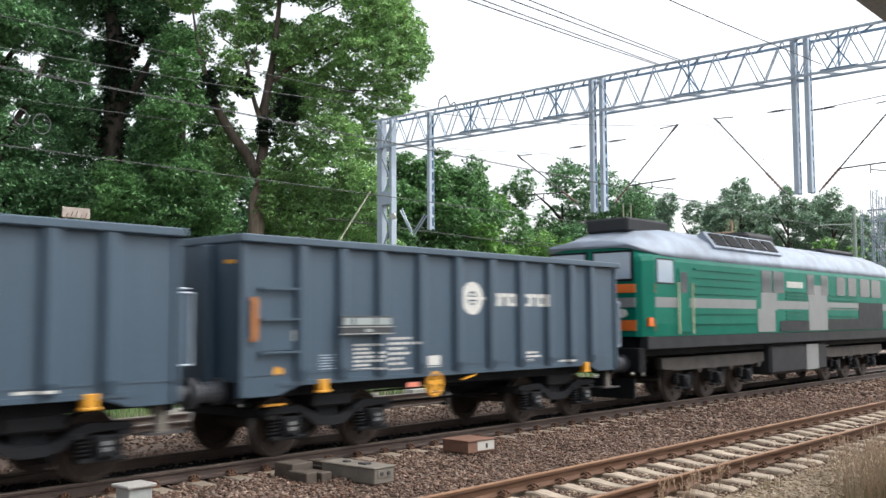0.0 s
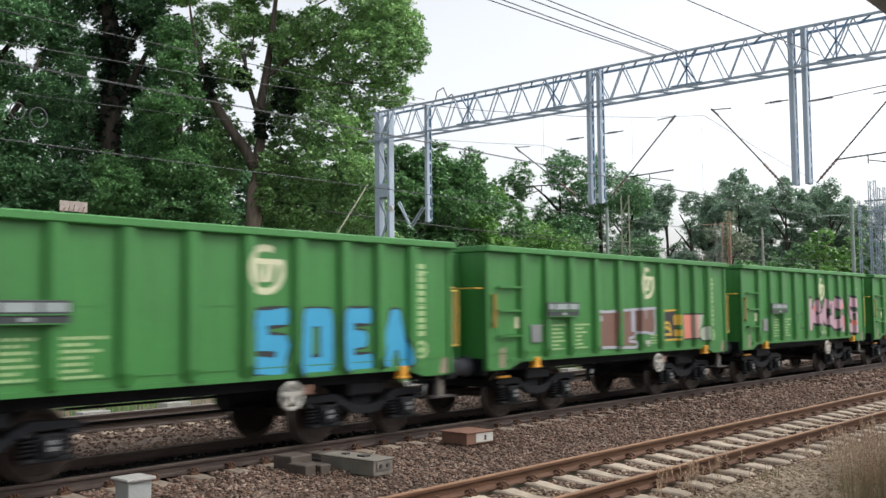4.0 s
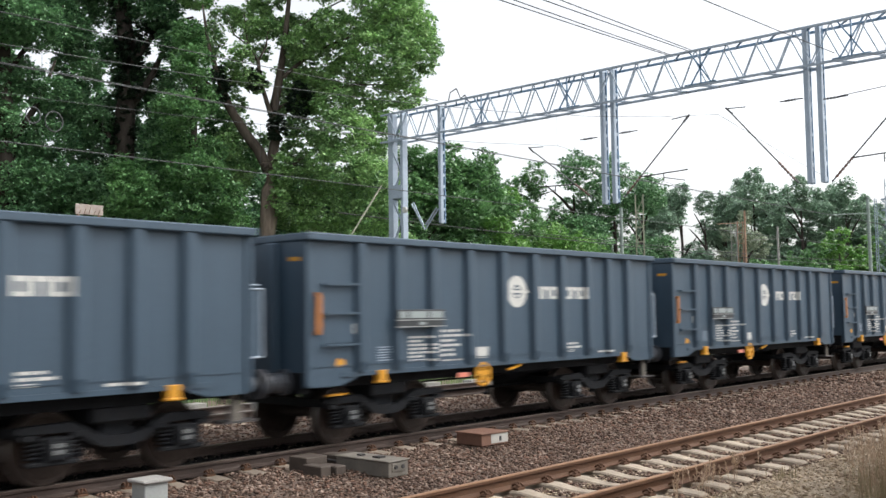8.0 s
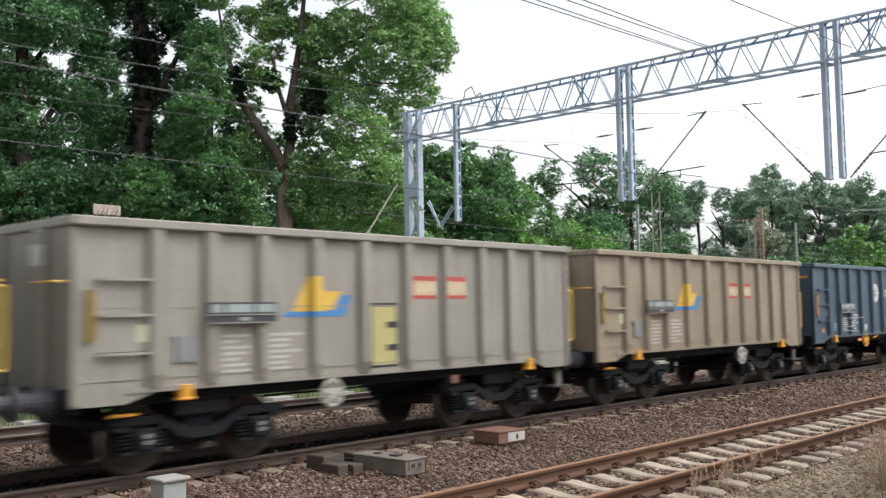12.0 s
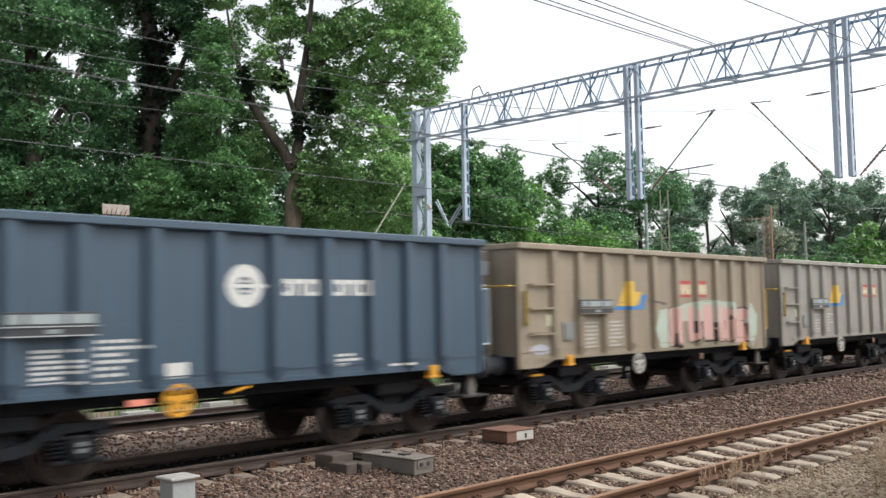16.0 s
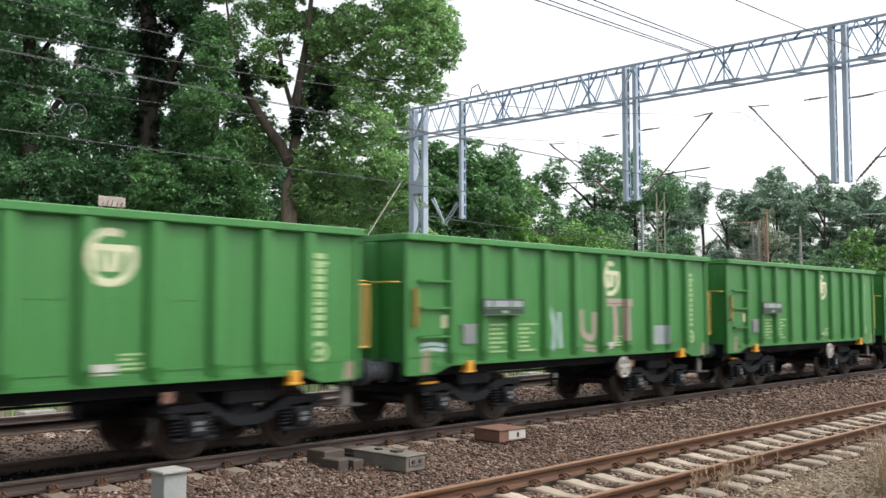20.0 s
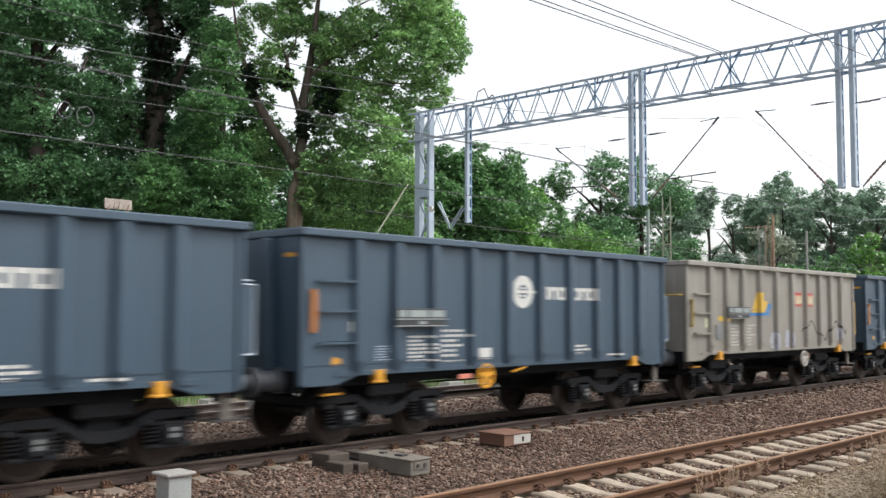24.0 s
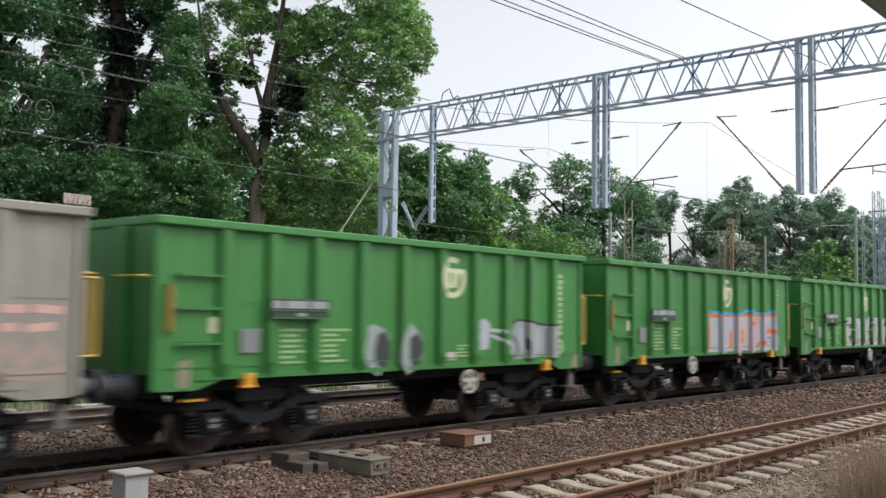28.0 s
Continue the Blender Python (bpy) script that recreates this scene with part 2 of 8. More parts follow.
M = dict(
    grey=mat("grey_wagon_paint", (0.047, 0.081, 0.118), 0.5, var=0.05, scale=0.8, fine=18, bump=0.03, streak=0.12, amount=0.35, rand=0.0),
    green=mat("green_wagon_paint", (0.043, 0.218, 0.043), 0.5, var=0.06, scale=0.8, fine=18, bump=0.03, streak=0.2, amount=0.35, col2=(0.042, 0.155, 0.045)),
    beige=mat("beige_wagon_paint", (0.31, 0.292, 0.257), 0.6, var=0.07, scale=0.9, fine=16, bump=0.03, streak=0.2, amount=0.45, col2=(0.2, 0.182, 0.155)),
    tan=mat("tan_wagon_paint", (0.315, 0.262, 0.192), 0.6, var=0.07, scale=0.9, fine=16, bump=0.03, streak=0.22, amount=0.5, col2=(0.24, 0.19, 0.13)),
    under=mat("black_underframe_paint", (0.007, 0.008, 0.01), 0.7, var=0.25, scale=3, fine=30, bump=0.1, gloss=0.15),
    buffer=mat("grey_buffer_paint", (0.075, 0.082, 0.098), 0.55, var=0.15, scale=4, fine=30, bump=0.08, col2=(0.06, 0.06, 0.06)),
    bogie=mat("dusty_black_bogie", (0.014, 0.016, 0.02), 0.75, var=0.25, scale=4, fine=35, bump=0.15, col2=(0.018, 0.018, 0.018), amount=0.6, gloss=0.18),
    dustybogie=mat("dusty_brown_bogie", (0.055, 0.048, 0.042), 0.8, var=0.25, scale=4, fine=35, bump=0.15, col2=(0.02, 0.02, 0.02), amount=0.7),
    wheel=mat("brown_wheel_steel", (0.055, 0.04, 0.034), 0.6, var=0.25, scale=5, fine=30, bump=0.1, gloss=0.2),
    tread=mat("polished_tread", (0.3, 0.29, 0.28), 0.35, metal=0.9, var=0.1),
    yellow=mat("yellow_paint", (0.72, 0.34, 0.02), 0.5, var=0.08, scale=6, bump=0.03, col2=(0.5, 0.24, 0.03)),
    ochre=mat("ochre_paint", (0.24, 0.165, 0.02), 0.55, var=0.1, scale=6, bump=0.03),
    guard=mat("dull_ochre_paint", (0.17, 0.122, 0.02), 0.6, var=0.12, scale=6, bump=0.03),
    orange=mat("orange_paint", (0.42, 0.16, 0.04), 0.55, var=0.1, scale=6, bump=0.03),
    white=mat("white_lettering", (0.6, 0.6, 0.57), 0.6, var=0.08, scale=8, bump=0.0, col2=(0.5, 0.5, 0.47)),
    cream=mat("cream_lettering", (0.62, 0.62, 0.42), 0.6, var=0.08, scale=8, bump=0.0, col2=(0.42, 0.45, 0.28)),
    palegreen=mat("pale_green_lettering", (0.36, 0.5, 0.24), 0.6, var=0.1, scale=8, bump=0.0),
    plate=mat("black_plate", (0.035, 0.04, 0.045), 0.5, var=0.1, scale=8, bump=0.0),
    red=mat("red_paint", (0.42, 0.052, 0.042), 0.55, var=0.1, scale=6, bump=0.0, col2=(0.38, 0.09, 0.07)),
    blue=mat("blue_paint", (0.05, 0.2, 0.45), 0.55, var=0.1, scale=6, bump=0.0),
    gold=mat("golden_yellow_paint", (0.66, 0.42, 0.06), 0.55, var=0.1, scale=6, bump=0.0),
    rail=mat("brown_rusted_rail", (0.115, 0.052, 0.023), 0.75, var=0.2, scale=3, fine=50, bump=0.2, col2=(0.075, 0.04, 0.027)),
    railb=mat("dark_brown_rail", (0.062, 0.041, 0.033), 0.7, var=0.2, scale=3, fine=50, bump=0.2),
    railtop=mat("worn_rail_head", (0.11, 0.085, 0.072), 0.45, metal=0.5, var=0.15, scale=4, fine=60, bump=0.05),
    brighttop=mat("polished_rail_head", (0.34, 0.32, 0.3), 0.4, metal=0.5, var=0.12, scale=4, fine=60, bump=0.05),
    rusttop=mat("rusty_rail_head", (0.3, 0.165, 0.085), 0.6, var=0.2, scale=4, fine=60, bump=0.1, col2=(0.16, 0.085, 0.05)),
    sleeper=mat("weathered_concrete_sleeper", (0.46, 0.385, 0.295), 0.9, var=0.16, scale=5, fine=45, bump=0.3, col2=(0.27, 0.22, 0.17), amount=0.6, rand=0.14),
    # near-black: oil plus the train's shade, painted into the ground colour
    oily=mat("oil_and_shade-blackened_ground", (0.008, 0.0075, 0.0075), 0.9, var=0.3, scale=1.5, fine=24, bump=1.0, col2=(0.013, 0.012, 0.011), gloss=0.1),
    path=mat("pale_gravel_ground", (0.4, 0.32, 0.23), 0.95, var=0.3, scale=1.0, fine=24, bump=1.0, col2=(0.24, 0.19, 0.14), amount=0.7),
    ballast=mat("brown_ballast", (0.15, 0.102, 0.076), 0.95, var=0.35, scale=0.9, fine=24, bump=1.0, col2=(0.2, 0.16, 0.135), amount=0.7),
    steel=mat("galvanised_steel", (0.37, 0.44, 0.52), 0.55, metal=0.15, var=0.12, scale=3, fine=30, bump=0.05),
    bluesteel=mat("blue_painted_steel", (0.2, 0.31, 0.44), 0.55, metal=0.2, var=0.15, scale=3, fine=30, bump=0.05),
    darksteel=mat("dark_weathered_steel", (0.07, 0.065, 0.065), 0.6, metal=0.3, var=0.2, scale=4, fine=30, bump=0.05),
    wire=mat("dark_wire", (0.05, 0.05, 0.052), 0.6, metal=0.4, var=0.1, bump=0.0),
    copper=mat("dull_grey_wire", (0.085, 0.09, 0.09), 0.7, var=0.1, bump=0.0),
    brown=mat("brown_insulator", (0.2, 0.13, 0.11), 0.35, var=0.1),
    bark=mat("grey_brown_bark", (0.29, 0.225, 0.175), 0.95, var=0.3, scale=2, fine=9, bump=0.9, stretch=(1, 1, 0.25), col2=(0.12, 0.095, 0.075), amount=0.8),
    # darker copy of the poplar bark: shade on the limbs put into colour
    barkshade=mat("shaded_grey_bark", (0.11, 0.09, 0.072), 0.95, var=0.3, scale=2, fine=9, bump=0.9, stretch=(1, 1, 0.25), gloss=0.15),
    barkdark=mat("dark_brown_bark", (0.055, 0.046, 0.038), 0.95, var=0.3, scale=2, fine=9, bump=0.9, stretch=(1, 1, 0.25), gloss=0.15),
    leaf=leaf_mat("deciduous_leaf", (0.034, 0.1, 0.042), (0.225, 0.44, 0.165)),
    leafpoplar=leaf_mat("poplar_leaf", (0.11, 0.235, 0.088), (0.48, 0.73, 0.3)),
    leafdark=leaf_mat("dark_leaf", (0.036, 0.102, 0.052), (0.25, 0.475, 0.22)),
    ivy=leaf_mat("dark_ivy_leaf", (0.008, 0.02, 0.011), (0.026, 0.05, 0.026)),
    # willow-like grey-green, with distance haze paled into the colour
    leaffar=leaf_mat("hazy_far_leaf", (0.2, 0.25, 0.17), (0.36, 0.42, 0.3)),
    leaflight=leaf_mat("light_leaf", (0.07, 0.2, 0.045), (0.24, 0.45, 0.11)),
    stone=stone_mat("broken_ballast_stone", [(0.07, 0.047, 0.037), (0.15, 0.1, 0.077), (0.2, 0.14, 0.11), (0.31, 0.235, 0.19), (0.115, 0.078, 0.06), (0.19, 0.115, 0.083)]),
    # stones under the train: its shade is painted in along with the oil
    grimeshade=stone_mat("oil_and_shade-blackened_ballast_stone", [(0.006, 0.006, 0.007), (0.009, 0.009, 0.009), (0.014, 0.013, 0.013)]),
    gravel=stone_mat("pale_gravel_stone", [(0.36, 0.28, 0.19), (0.46, 0.37, 0.27), (0.56, 0.47, 0.36), (0.28, 0.21, 0.15)]),
    straw=leaf_mat("dry_grass", (0.4, 0.28, 0.19), (0.55, 0.42, 0.3)),
    grass=leaf_mat("green_grass", (0.24, 0.2, 0.11), (0.42, 0.36, 0.23)),
    weed=leaf_mat("green_weed", (0.07, 0.15, 0.05), (0.28, 0.42, 0.16)),
    lidstone=mat("pale_concrete_lid", (0.36, 0.36, 0.33), 0.9, var=0.12, scale=3, fine=40, bump=0.2, col2=(0.22, 0.22, 0.19)),
    # pine green lightened and greyed: distance haze is painted into the colour
    hazyneedles=leaf_mat("hazy_pine_needles", (0.12, 0.2, 0.14), (0.36, 0.52, 0.36)),
    roofgrey=mat("light_grey_roof_paint", (0.3, 0.36, 0.45), 0.5, var=0.1, scale=1.5, fine=20, bump=0.05, col2=(0.16, 0.18, 0.21), amount=0.8),
    locogreen=mat("sea_green_paint", (0.0, 0.14, 0.098), 0.45, gloss=0.15, var=0.06, scale=1.5, fine=20, bump=0.03, col2=(0.0, 0.11, 0.075)),
    locogrey=mat("pale_grey_paint", (0.22, 0.23, 0.232), 0.5, gloss=0.25, var=0.08, scale=2, fine=20, bump=0.03),
    locodark=mat("dark_grey_paint", (0.025, 0.027, 0.031), 0.6, gloss=0.2, var=0.1, scale=2, fine=20, bump=0.03),
    signal=mat("signal_orange_paint", (0.72, 0.16, 0.02), 0.5, var=0.08, scale=4, bump=0.02),
    glass=mat("dark_window_glass", (0.06, 0.07, 0.08), 0.08, var=0.05, scale=2, bump=0.0),
    # cab glass: reflected sky is painted in as a pale blue base
    skyglass=mat("sky-reflection_window_glass", (0.35, 0.42, 0.5), 0.08, var=0.05, scale=2, bump=0.0),
    rust=mat("rust_brown_paint", (0.2, 0.105, 0.07), 0.75, var=0.15, scale=4, fine=30, bump=0.1, col2=(0.14, 0.07, 0.05)),
    machine=mat("grey_cast_housing", (0.2, 0.18, 0.15), 0.7, var=0.15, scale=5, fine=40, bump=0.15, col2=(0.1, 0.09, 0.08)),
    bracket=mat("oily_brown_bracket", (0.085, 0.066, 0.053), 0.7, var=0.2, scale=5, fine=40, bump=0.15),
    boxgrey=mat("pale_grey_box_paint", (0.36, 0.38, 0.37), 0.6, var=0.08, scale=5, fine=40, bump=0.05),
    pole=mat("pale_green_pole", (0.3, 0.36, 0.33), 0.7, var=0.1, scale=2, bump=0.05),
    rustmast=mat("rusty_mast_steel", (0.4, 0.25, 0.17), 0.8, var=0.15, scale=2, bump=0.05),
    pink=mat("pink_spray_paint", (0.5, 0.32, 0.38), 0.6, var=0.06, scale=4, bump=0.0),
    hotpink=mat("hot_pink_spray_paint", (0.6, 0.16, 0.3), 0.6, var=0.06, scale=4, bump=0.0),
    sky=mat("sky_blue_spray_paint", (0.04, 0.33, 0.55), 0.6, var=0.06, scale=4, bump=0.0),
    pale=mat("pale_blue_spray_paint", (0.42, 0.5, 0.52), 0.6, var=0.08, scale=3, bump=0.0, col2=(0.28, 0.38, 0.4), amount=0.8),
    silver=mat("silver_spray_paint", (0.31, 0.35, 0.35), 0.5, var=0.08, scale=3, bump=0.0, col2=(0.2, 0.24, 0.24)),
    dark=mat("black_spray_paint", (0.025, 0.026, 0.03), 0.6, var=0.1, scale=4, bump=0.0),
    umber=mat("brown_spray_paint", (0.19, 0.10, 0.075), 0.6, var=0.08, scale=3, bump=0.0),
    salmon=mat("salmon_spray_paint", (0.7, 0.24, 0.17), 0.6, var=0.06, scale=4, bump=0.0),
    lemon=mat("dull_yellow_spray_paint", (0.44, 0.4, 0.17), 0.6, var=0.08, scale=4, bump=0.0),
    rose=mat("rose_spray_paint", (0.6, 0.36, 0.32), 0.6, var=0.08, scale=3, bump=0.0, col2=(0.5, 0.34, 0.28)),
    fadedrose=mat("faded_rose_spray_paint", (0.36, 0.27, 0.235), 0.6, var=0.08, scale=3, bump=0.0, col2=(0.3, 0.26, 0.22)),
    mint=mat("mint_spray_paint", (0.42, 0.48, 0.4), 0.6, var=0.08, scale=3, bump=0.0),
    lightblue=mat("light_blue_spray_paint", (0.2, 0.5, 0.62), 0.6, var=0.06, scale=4, bump=0.0),
    silverwhite=mat("grey-white_spray_paint", (0.4, 0.41, 0.38), 0.55, var=0.08, scale=2.5, bump=0.0, col2=(0.3, 0.31, 0.29)),
    lilac=mat("lilac_white_spray_paint", (0.4, 0.41, 0.47), 0.6, var=0.06, scale=3, bump=0.0),
    board=mat("dull_whitish_board", (0.4, 0.36, 0.32), 0.8, var=0.12, scale=6, bump=0.05, col2=(0.25, 0.18, 0.15), amount=0.7),
    cloudy=mat("cloudy_blue_white_spray_paint", (0.33, 0.42, 0.42), 0.6, var=0.1, scale=2.6, bump=0.0, col2=(0.12, 0.3, 0.27), amount=0.8),
    faded=mat("faded_lettering", (0.5, 0.485, 0.45), 0.6, var=0.1, scale=8, bump=0.0, col2=(0.4, 0.38, 0.34)),
    wheelpaint=mat("dusty_white_wheel_paint", (0.42, 0.41, 0.37), 0.6, var=0.1, scale=8, bump=0.0, col2=(0.36, 0.34, 0.3)),
    dustysleeper=mat("oil-stained_concrete_sleeper", (0.3, 0.245, 0.19), 0.9, var=0.18, scale=5, fine=45, bump=0.3, col2=(0.11, 0.09, 0.075), amount=0.6, rand=0.14),
    armsteel=mat("grey_tube_steel", (0.16, 0.16, 0.165), 0.6, metal=0.3, var=0.12, scale=4, bump=0.05),
    ladder=mat("pale_olive_mast_steel", (0.42, 0.42, 0.32), 0.7, var=0.15, scale=2, bump=0.05),
    concrete=mat("grey_concrete", (0.34, 0.33, 0.31), 0.9, var=0.15, scale=4, fine=40, bump=0.2),
    earth=mat("dark_earth", (0.07, 0.065, 0.04), 0.95, var=0.3, scale=0.4, fine=6, bump=0.6, col2=(0.05, 0.08, 0.025), amount=0.8),
)


# ---- mesh tools ----
def bx(bm, x0, x1, y0, y1, z0, z1, m=None):
    vs = [bm.verts.new((x, y, z)) for x in (x0, x1) for y in (y0, y1) for z in (z0, z1)]
    for f in ((0, 1, 3, 2), (4, 6, 7, 5), (0, 4, 5, 1), (2, 3, 7, 6), (0, 2, 6, 4), (1, 5, 7, 3)):
        bm.faces.new([vs[i] for i in f])
    if m:
        bmesh.ops.transform(bm, matrix=m, verts=vs)
    return vs


def rod(bm, a, b, r, seg=8, r2=None):
    a, b = Vector(a), Vector(b)
    d = b - a
    q = d.to_track_quat("Z", "Y").to_matrix()
    r2 = r if r2 is None else r2
    ra, rb = [], []
    for i in range(seg):
        w = 2 * math.pi * i / seg
        o = q @ Vector((math.cos(w), math.sin(w), 0))
        ra.append(bm.verts.new(a + o * r))
        rb.append(bm.verts.new(b + o * r2))
    for i in range(seg):
        bm.faces.new((ra[i], ra[(i + 1) % seg], rb[(i + 1) % seg], rb[i]))
    bm.faces.new(ra[::-1])
    bm.faces.new(rb)


def bar(bm, a, b, w, h=None):
    """A square bar from a to b."""
    a, b = Vector(a), Vector(b)
    d = b - a
    q = d.to_track_quat("Z", "Y").to_matrix().to_4x4()
    h = h or w
    return bx(bm, -w / 2, w / 2, -h / 2, h / 2, 0, d.length, Matrix.Translation(a) @ q)


def prism(bm, outline, y0, y1):
    """An outline in x and z, drawn out from y0 to y1."""
    f = [bm.verts.new((x, y0, z)) for x, z in outline]
    k = [bm.verts.new((x, y1, z)) for x, z in outline]
    n = len(outline)
    for i in range(n):
        bm.faces.new((f[i], f[(i + 1) % n], k[(i + 1) % n], k[i]))
    bm.faces.new(f[::-1])
    bm.faces.new(k)


def spin(bm, profile, axis_point, seg=24):
    """Profile of (radius, y) turned round an axis along y."""
    c = Vector(axis_point)
    rings = []
    for i in range(seg):
        w = 2 * math.pi * i / seg
        rings.append([bm.verts.new(c + Vector((r * math.cos(w), y, r * math.sin(w)))) for r, y in profile])
    for i in range(seg):
        a, b = rings[i], rings[(i + 1) % seg]
        for j in range(len(profile) - 1):
            bm.faces.new((a[j], a[j + 1], b[j + 1], b[j]))


def soften(bm, w=0.008):
    bmesh.ops.bevel(bm, geom=list(bm.edges), offset=w, segments=1, affect="EDGES", profile=0.5)
    return bm


def to_mesh(name, bm, material, smooth=False):
    bmesh.ops.recalc_face_normals(bm, faces=list(bm.faces))
    me = bpy.data.meshes.new(name)
    bm.to_mesh(me)
    bm.free()
    me.materials.append(material)
    if smooth:
        for f in me.polygons:
            f.use_smooth = True
    return me


def part(name, bm, material, parent, label="", smooth=False):
    me = bm if isinstance(bm, bpy.types.Mesh) else to_mesh(name, bm, material, smooth)
    ob = new(name, me)
    ob.parent = parent
    if label:
        ob["label"] = label
    return ob


def thing(name, bm, material, label, category, group="", kind="", smooth=False):
    me = bm if isinstance(bm, bpy.types.Mesh) else to_mesh(name, bm, material, smooth)
    return tagged(new(name, me), label, category, group, kind)


def made(fn, *a, **k):
    bm = bmesh.new()
    fn(bm, *a, **k)
    return bm


# ---- ground, tracks ----
YA, YB, YC = 6.94, 12.54, 18.2      # middles of the three tracks
GAUGE = 0.7525                       # half the distance of the rail heads
SLEEPER = 0.635


def ground_height(x, y):
    """Ballast beds with shallow hollows between, a path on the platform side and a bank behind."""
    z = -0.5
    for c in (YA, YB, YC):
        d = abs(y - c)
        z = max(z, (-0.255 if c == YA else -0.215) - 0.02 * max(0, d - 1.2) - max(0, d - 2.2) * 0.06)
    if y < 5.2:
        z = max(z, -0.36 - 0.02 * (5.2 - y))
    if y > 23.5:
        z = min(0.6, -0.45 + (y - 23.5) * 0.16)
    return z


def ground_mesh():
    ys = [-600, -200, -60, -20, -6, 0, 2] + [2.6 + 0.35 * i for i in range(56)] + [23, 24, 26, 28, 31, 35, 40, 60, 110, 250, 700, 2500]
    xs = [-2500, -600, -200, -80, -40, -20, -10, -5] + [0.6 * i for i in range(0, 80)] + [50, 56, 64, 75, 90, 120, 160, 220, 320, 600, 2500]
    verts, faces = [], []
    for x in xs:
        for y in ys:
            z = ground_height(x, y)
            near = 2.5 < y < 22 and -5 < x < 60
            if near:
                z += 0.025 * noise.noise((x * 1.3, y * 1.3, 0.0)) + 0.012 * noise.noise((x * 4, y * 4, 3.0))
            verts.append((x, y, z))
    k = len(ys)
    for i in range(len(xs) - 1):
        for j in range(k - 1):
            faces.append((i * k + j, (i + 1) * k + j, (i + 1) * k + j + 1, i * k + j + 1))
    me = bpy.data.meshes.new("ground")
    me.from_pydata(verts, [], faces)
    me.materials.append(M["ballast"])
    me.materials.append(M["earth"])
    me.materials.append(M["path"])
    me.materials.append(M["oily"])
    for f in me.polygons:
        c = f.center
        # slot 3: strip between the train's rails, shade and oil in its colour
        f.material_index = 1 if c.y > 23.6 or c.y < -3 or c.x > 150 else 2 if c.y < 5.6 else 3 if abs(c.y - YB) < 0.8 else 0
        f.use_smooth = True
    return me


ground = tagged(new("ground", ground_mesh()), "brown stone ballast ground with hollows between the tracks", "ground", kind="structure")


def rail_profile(bm, x0, x1, y, head):
    """A flat-bottomed rail of 17 cm; head only: its worn upper face."""
    if head:
        outline = [(-0.034, -0.012), (-0.032, -0.003), (-0.024, 0.0015), (0.024, 0.0015), (0.032, -0.003), (0.034, -0.012)]
    else:
        outline = [(-0.075, -0.172), (-0.075, -0.16), (-0.024, -0.142), (-0.01, -0.126), (-0.01, -0.056), (-0.036, -0.044), (-0.037, -0.012),
                   (0.037, -0.012), (0.036, -0.044), (0.01, -0.056), (0.01, -0.126), (0.024, -0.142), (0.075, -0.16), (0.075, -0.172)]
    a = [bm.verts.new((x0, y + u, v)) for u, v in outline]
    b = [bm.verts.new((x1, y + u, v)) for u, v in outline]
    n = len(outline)
    for i in range(n):
        bm.faces.new((a[i], a[(i + 1) % n], b[(i + 1) % n], b[i]))
    bm.faces.new(a[::-1])
    bm.faces.new(b)


def sleeper_mesh(half, m):
    """A concrete sleeper, waisted in the middle and sloping off past the rail seats."""
    bm = bmesh.new()
    stations = [(-half, -0.225, 0.13), (-half + 0.06, -0.2, 0.15), (-1.0, -0.183, 0.155), (-0.52, -0.178, 0.155), (-0.34, -0.205, 0.14), (-0.15, -0.225, 0.13),
                (0.15, -0.225, 0.13), (0.34, -0.205, 0.14), (0.52, -0.178, 0.155), (1.0, -0.183, 0.155), (half - 0.06, -0.2, 0.15), (half, -0.225, 0.13)]
    rings = []
    for y, z, w in stations:
        rings.append([bm.verts.new(v) for v in ((-w, y, -0.38), (-w * 0.86, y, z - 0.02), (-w * 0.72, y, z), (w * 0.72, y, z), (w * 0.86, y, z - 0.02), (w, y, -0.38))])
    for a, b in zip(rings, rings[1:]):
        for i in range(5):
            bm.faces.new((a[i], a[i + 1], b[i + 1], b[i]))
    bm.faces.new(rings[0])
    bm.faces.new(rings[-1][::-1])
    return to_mesh("sleeper", bm, m)


def clip_mesh():
    """A sprung rail clip with its bolt on one side of a rail foot."""
    bm = bmesh.new()
    bx(bm, -0.07, 0.07, -0.055, 0.055, -0.19, -0.155)
    for s in (-1, 1):
        rod(bm, (s * 0.045, -0.05, -0.135), (s * 0.045, 0.0, -0.1), 0.014, 6)
        rod(bm, (s * 0.045, 0.0, -0.1), (s * 0.04, 0.06, -0.132), 0.014, 6)
    rod(bm, (0, -0.01, -0.15), (0, -0.01, -0.085), 0.02, 6)
    return to_mesh("rail_clip", bm, M["rail"])


SLEEPER_MESH, DUSTY_MESH, CLIP_MESH = sleeper_mesh(1.28, M["sleeper"]), sleeper_mesh(1.28, M["dustysleeper"]), clip_mesh()


def track(name, mid, start, x0, x1, label, side, top):
    t = tagged(new(name), label, "track", "railway tracks", "structure")
    for s in (-1, 1):
        part("rail", made(rail_profile, x0 - 60, x1 + 300, mid + s * GAUGE, False), side, t)
        part("rail_head", made(rail_profile, x0 - 60, x1 + 300, mid + s * GAUGE, True), top, t, "worn running face of the rail")
    n = int((x1 - x0) / SLEEPER)
    for i in range(n):
        x = start + i * SLEEPER
        ob = part("sleeper", DUSTY_MESH if mid == YB else SLEEPER_MESH, None, t)
        ob.location = (x, mid, 0.004 * math.sin(i * 2.3))
        ob.rotation_euler = (0, 0, 0.012 * math.sin(i * 1.7))
    return t


